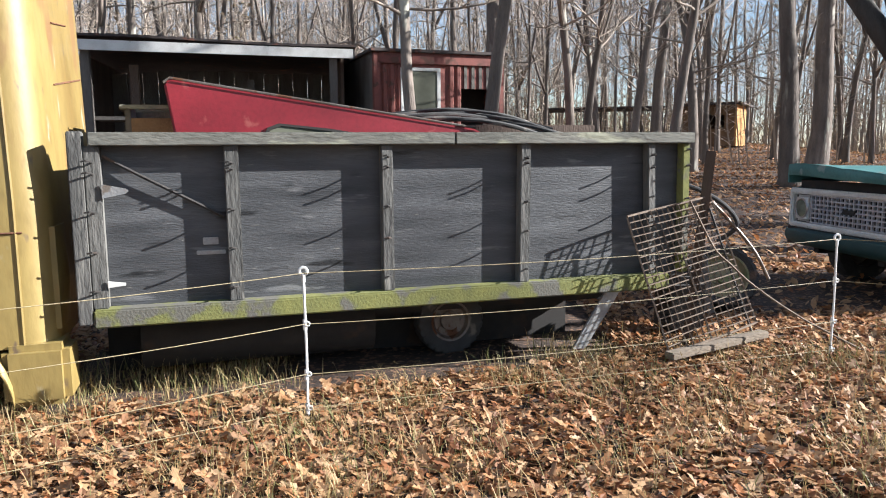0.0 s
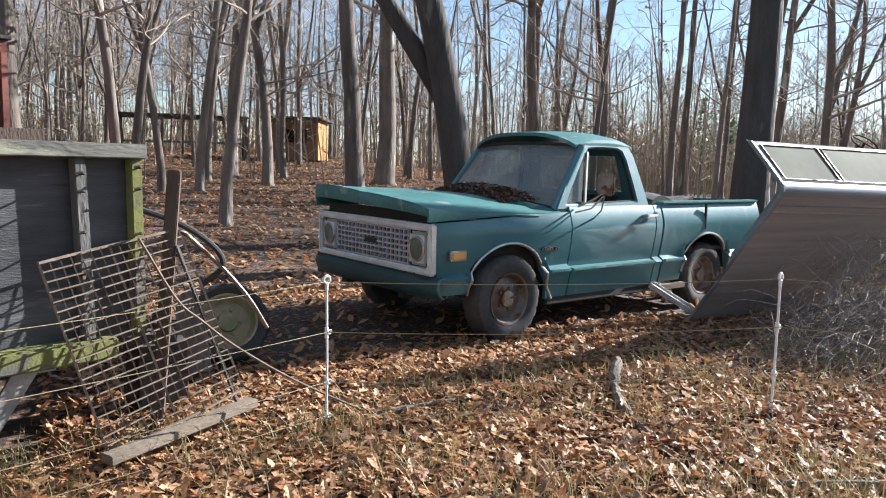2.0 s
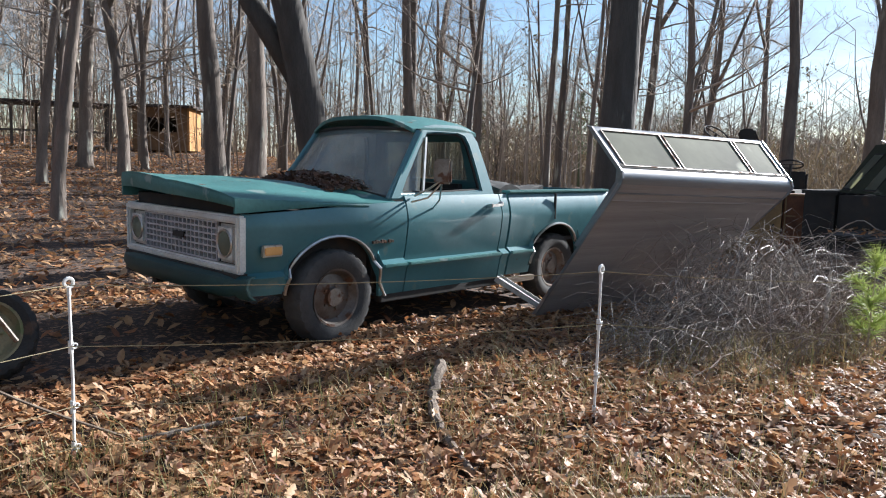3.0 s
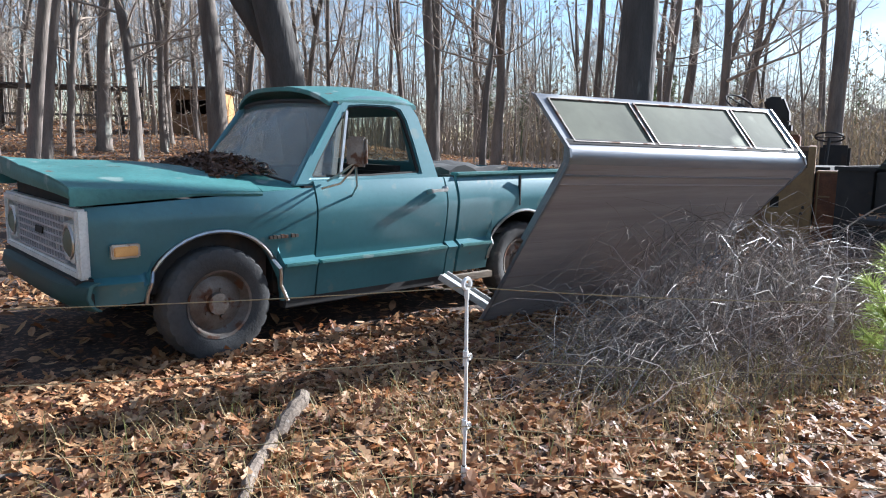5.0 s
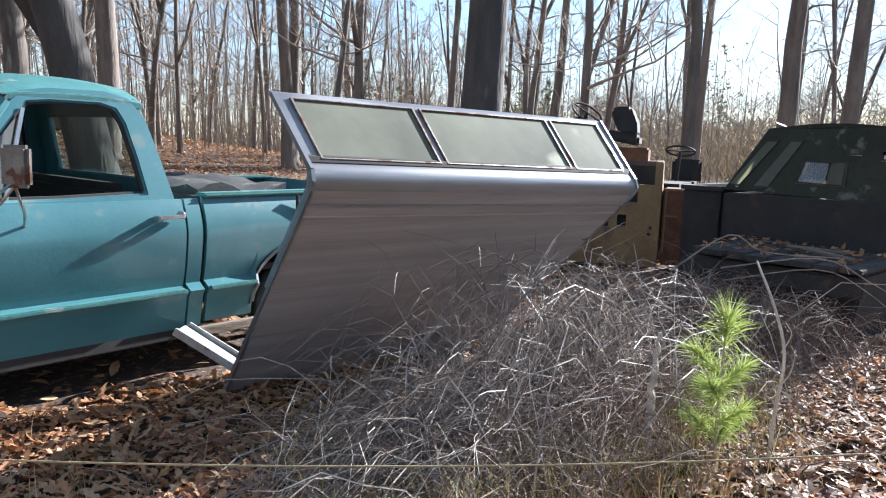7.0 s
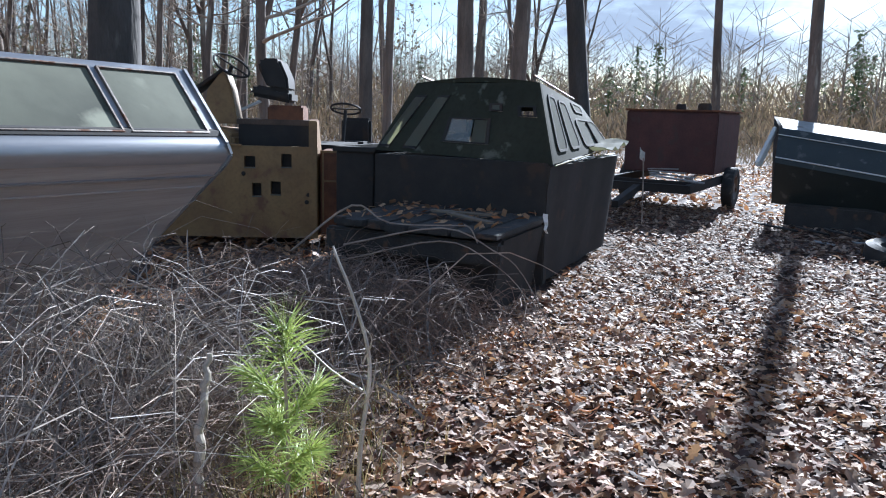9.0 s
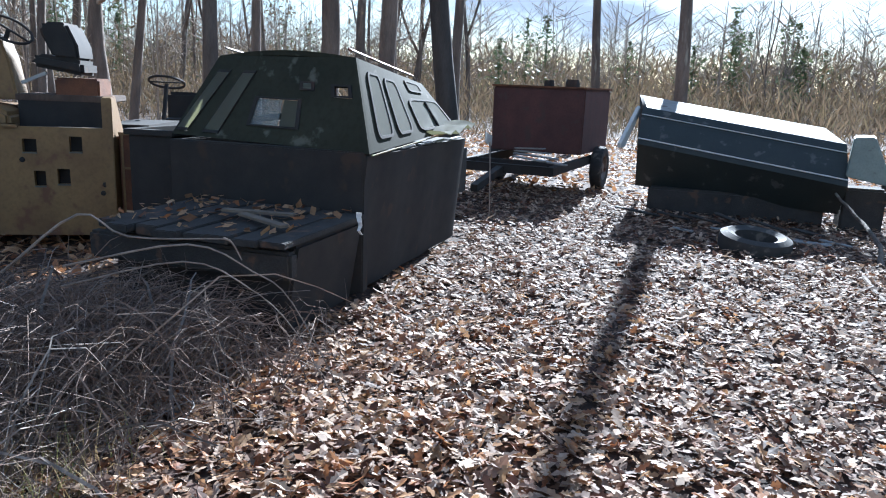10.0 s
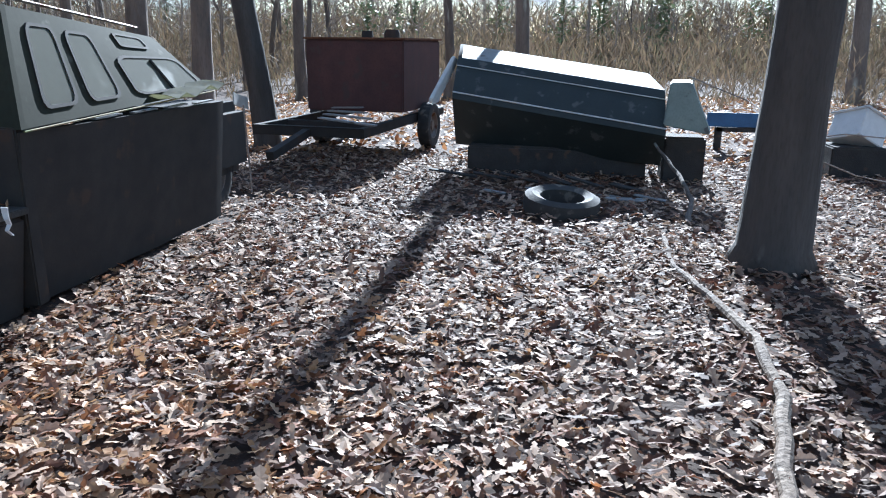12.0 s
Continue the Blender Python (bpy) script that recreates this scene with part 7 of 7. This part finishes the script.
# ---- leaves and sticks on the old flatbed ----
def deck_litter():
    q = random.Random(21)
    g = Geo()
    for i in range(150):
        x, y = q.uniform(11.15, 12.2), q.uniform(4.07, 5.45)
        c = Vector((x, y, 0.69 + 0.03 * q.random()))
        u, w = [Vector((q.uniform(-1, 1), q.uniform(-1, 1), q.uniform(-0.4, 0.4))).normalized() * q.uniform(0.02, 0.06) for _ in range(2)]
        g.add([c - u, c + w * 0.6, c + u, c - w * 0.6], [(0, 1, 2, 3)])
    ob = numpy_mesh("leaf_pile", np.array(g.v), np.array(g.f), M_LEAF)
    tagged(ob, "dead leaves lying on the flatbed deck", "leaf pile", kind="stuff")
    def arc(pts, r):
        line = []
        P = [Vector(p) for p in pts]
        P = [P[0] * 2 - P[1]] + P + [P[-1] * 2 - P[-2]]
        for k in range(1, len(P) - 2):
            for t in (0, 0.25, 0.5, 0.75):
                a, b, c, d = P[k - 1:k + 3]
                line.append(0.5 * (2 * b + (c - a) * t + (2 * a - 5 * b + 4 * c - d) * t * t + (3 * b - a - 3 * c + d) * t ** 3))
        line.append(P[-2])
        n = len(line)
        return Geo().tube(line, [r * (1 - 0.6 * i / n) for i in range(n)], 6)
    lone("stick", arc([(10.02, 5.0, 0.62), (10.16, 4.63, 0.93), (10.23, 4.39, 0.83), (10.41, 3.94, 0.83)], 0.008), M_CANE, "long bare grey stick lying over the brush", "stick", "leaning sticks", clean=False)
    lone("stick", arc([(10.40, 3.95, 0.835), (10.42, 3.91, 0.81), (10.44, 3.87, 0.72)], 0.007), M_CANE, "broken pale stick end on the brush", "stick", "leaning sticks", clean=False)
    lone("stick", arc([(10.02, 4.6, 0.70), (10.18, 4.0, 0.84), (10.27, 3.7, 0.72), (10.32, 3.51, 0.57), (10.36, 3.2, 0.02)], 0.006), M_CANE, "thin grey cane arching down to the leaves", "stick", "leaning sticks", clean=False)
    lone("stick", arc([(9.95, 4.55, 0.62), (10.12, 3.98, 0.77), (10.20, 3.68, 0.66), (10.26, 3.46, 0.45), (10.30, 3.22, 0.02)], 0.005), M_CANE, "thin grey cane arching down to the leaves", "stick", "leaning sticks", clean=False)
    T = thing("bare_sapling", pose(8.46, 3.51, ground_z(8.46, 3.5)), "forked leafless grey sapling beside the pine seedling", "sapling")
    part("stem", arc([(0, 0, -0.05), (0.04, 0.01, 0.25), (0.12, 0.02, 0.55), (0.14, 0.10, 0.78), (0.15, 0.19, 0.95), (0.16, 0.22, 1.0)], 0.011), M_PALECANE, T, clean=False)
    part("twig", arc([(0.02, 0.0, 0.42), (0.0, -0.06, 0.50), (0.02, -0.07, 0.62)], 0.005), M_PALECANE, T, clean=False)
    part("twig", arc([(0.03, 0.0, 0.48), (0.0, 0.12, 0.55), (-0.02, 0.26, 0.66)], 0.006), M_PALECANE, T, clean=False)
    part("twig", arc([(0.05, 0.01, 0.58), (0.05, -0.03, 0.68), (0.02, -0.01, 0.74)], 0.004), M_PALECANE, T, clean=False)


deck_litter()


# ---- clutter beyond the flared tree ----
def far_clutter():
    T = thing("plastic_tub", pose(18.87, -2.73, 0.42, 28, 14, 30) @ Matrix.Scale(0.85, 4), "cracked white plastic tub lying tipped over", "tub")
    part("body", Geo().surround([(-0.30, -0.25, 0.0), (0.30, -0.25, 0.0), (0.30, 0.25, 0.0), (-0.30, 0.25, 0.0)], [(-0.27, -0.22, 0.0), (0.27, -0.22, 0.0), (0.27, 0.22, 0.0), (-0.27, 0.22, 0.0)], (0, 0, 0.45)), M_PLASTIC, T, bev=0.012)
    part("bottom", Geo().box(-0.28, -0.23, 0.01, 0.28, 0.23, 0.03), M_PLASTIC, T)
    part("rim", Geo().surround([(-0.34, -0.29, 0.43), (0.34, -0.29, 0.43), (0.34, 0.29, 0.43), (-0.34, 0.29, 0.43)], [(-0.28, -0.23, 0.43), (0.28, -0.23, 0.43), (0.28, 0.23, 0.43), (-0.28, 0.23, 0.43)], (0, 0, 0.03)), M_PLASTIC, T, bev=0.008)
    lone("junk_block", Geo().box(18.6, -3.1, -0.05, 19.2, -2.4, 0.40), M_SLATE, "dark rotten crate under the white tub", "crate", bev=0.02)
    lone("blue_board", Geo().box(21.0, -2.3, 0.38, 21.06, -1.25, 0.60), M_BLUE, "faded blue board lying in the leaves", "board", bev=0.006)
    lone("trestle", Geo().box(21.0, -2.2, -0.05, 21.1, -2.1, 0.37).box(21.0, -1.5, -0.05, 21.1, -1.4, 0.37).box(21.0, -2.2, 0.30, 21.1, -1.4, 0.37), M_SLATE, "dark trestle under the blue board", "trestle", bev=0.006)
    for pts in ([(17.1, -0.34, 1.3), (16.0, -0.75, 1.12), (14.6, -0.85, 0.95)], [(14.6, -0.95, 0.95), (15.6, -1.5, 0.88), (16.2, -2.2, 0.78)], [(14.5, -0.95, 0.80), (14.9, -1.4, 0.62), (15.0, -1.9, 0.52)]):
        lone("cord", Geo().tube(pts, 0.006, 5), M_CANE, "pale cord strung from the flared tree", "cord", "cords on the tree")
    log("fallen_branch", [(15.4, -0.2, 0.04), (16.2, -0.35, 0.12), (17.0, -0.3, 0.25), (17.6, -0.1, 0.5)], 0.03, "dark crooked branch against the camper shell", M_BARK)
    q = random.Random(31)
    for k in range(7):
        x, y = q.uniform(16.4, 17.2), q.uniform(-0.2, 2.2)
        lone("scrap_strip", Geo().beam((x, y, 0.03), (x + q.uniform(-0.2, 0.2), y + q.uniform(0.2, 0.5), 0.05), 0.08, 0.015), M_SILVER, "bright scrap strip lying among leaves", "scrap metal", "scrap strips", bev=0.003)


far_clutter()


# ---- dark steel bin and a second machine beyond it ----
def bin_and_tractor():
    T = thing("steel_bin", pose(12.5, 5.88, 0, 0, 0, 4), "dark rusty open steel bin between loader and camper", "bin")
    part("front_panel", Geo().box(0, 0, 0.05, 0.04, 0.42, 1.12), M_BLACK, T, bev=0.006)
    part("back_panel", Geo().box(1.2, 0, 0.05, 1.24, 0.42, 1.12), M_BLACK, T, bev=0.006)
    for y in (0.0, 0.38):
        part("side_panel", Geo().box(0.04, y, 0.05, 1.2, y + 0.04, 1.12), M_BLACK, T, bev=0.006)
    part("floor", Geo().box(0.04, 0.04, 0.05, 1.2, 0.38, 0.09), M_BLACK, T)
    part("rim", Geo().surround([(-0.03, -0.03, 1.12), (1.27, -0.03, 1.12), (1.27, 0.45, 1.12), (-0.03, 0.45, 1.12)], [(0.05, 0.05, 1.12), (1.19, 0.05, 1.12), (1.19, 0.37, 1.12), (0.05, 0.37, 1.12)], (0, 0, 0.05)), M_BLACK, T, bev=0.006)
    T = thing("tractor", pose(14.6, 7.6, 0, 0, 0, 200), "small dark tractor with seat and steering wheel", "tractor")
    part("hood", Geo().box(0.2, -0.3, 0.55, 1.3, 0.3, 1.12), M_BLACK, T, bev=0.06)
    part("column", Geo().tube([(0.15, 0, 0.9), (-0.08, 0, 1.52)], 0.025, 8), M_BLACK, T)
    part("steering_wheel", Geo().ring((-0.09, 0, 1.54), 0.20, 0.014, (-0.35, 0, 0.94), 24, 6).tube([(-0.09, -0.19, 1.54), (-0.09, 0.19, 1.54)], 0.009, 6), M_BLACK, T, "thin dark steering wheel")
    part("seat", Geo().box(-0.75, -0.22, 1.0, -0.35, 0.22, 1.10).box(-0.82, -0.22, 1.05, -0.72, 0.22, 1.42), M_BLACK, T, bev=0.04)
    part("seat_post", Geo().box(-0.65, -0.1, 0.5, -0.45, 0.1, 1.0), M_BLACK, T)
    part("chassis", Geo().box(-0.8, -0.25, 0.4, 1.2, 0.25, 0.6), M_BLACK, T, bev=0.02)
    for u, r in ((-0.55, 0.42), (0.95, 0.30)):
        for v in (-0.45, 0.45):
            wheel(T, Matrix.Translation((u, v, r - 0.02)) @ Matrix.Rotation(radians(90 if v < 0 else -90), 4, "X"), r, 0.24, r * 0.55)


bin_and_tractor()


def canopy_clutter():
    """Pale scraps and boards on the dark flatbed."""
    rag = [[(11.98 + 0.02 * math.sin(3 * j), 3.90 + 0.014 * i * (1 - 0.12 * j) + 0.006 * math.sin(2 * j), 0.73 - 0.032 * j) for j in range(6)] for i in range(4)]
    lone("rag", Geo().sheet(rag, (0.008, 0, 0)), M_PLASTIC, "torn white rag hanging from the flatbed corner", "rag")
    for k, (x, y, l, a) in enumerate(((11.35, 4.15, 0.45, 1.2), (11.75, 4.3, 0.5, 1.9))):
        lone("broken_board", Geo().beam((x, y, 0.715), (x + l * math.cos(a), y + l * math.sin(a), 0.735), 0.07, 0.018), M_WOOD, "pale broken board lying on the flatbed deck", "board", "broken boards", bev=0.003)
    for k in range(5):
        x = 12.5 + 0.45 * k
        lone("scrap_strip", Geo().beam((x, 4.0, 1.115), (x + 0.28, 3.985, 1.125), 0.05, 0.012), M_SILVER, "bright scrap strip along the dark bed side", "scrap metal", "scrap strips", bev=0.003)
    lone("hanging_wire", Geo().tube([(14.42, 3.62, 1.10), (14.40, 3.60, 0.85), (14.41, 3.59, 0.55), (14.40, 3.58, 0.36)], 0.008, 5), M_CANE, "pale wire hanging beside the dark engine hood", "wire")
    lone("bent_panel", Geo().sheet([[(14.25 + 0.09 * i, 3.62 + 0.02 * math.sin(i), 1.12 - 0.02 * i + 0.05 * j) for j in range(3)] for i in range(4)], (0, 0.01, 0)), M_SILVER, "bent bright metal panel by the engine hood", "panel")


canopy_clutter()
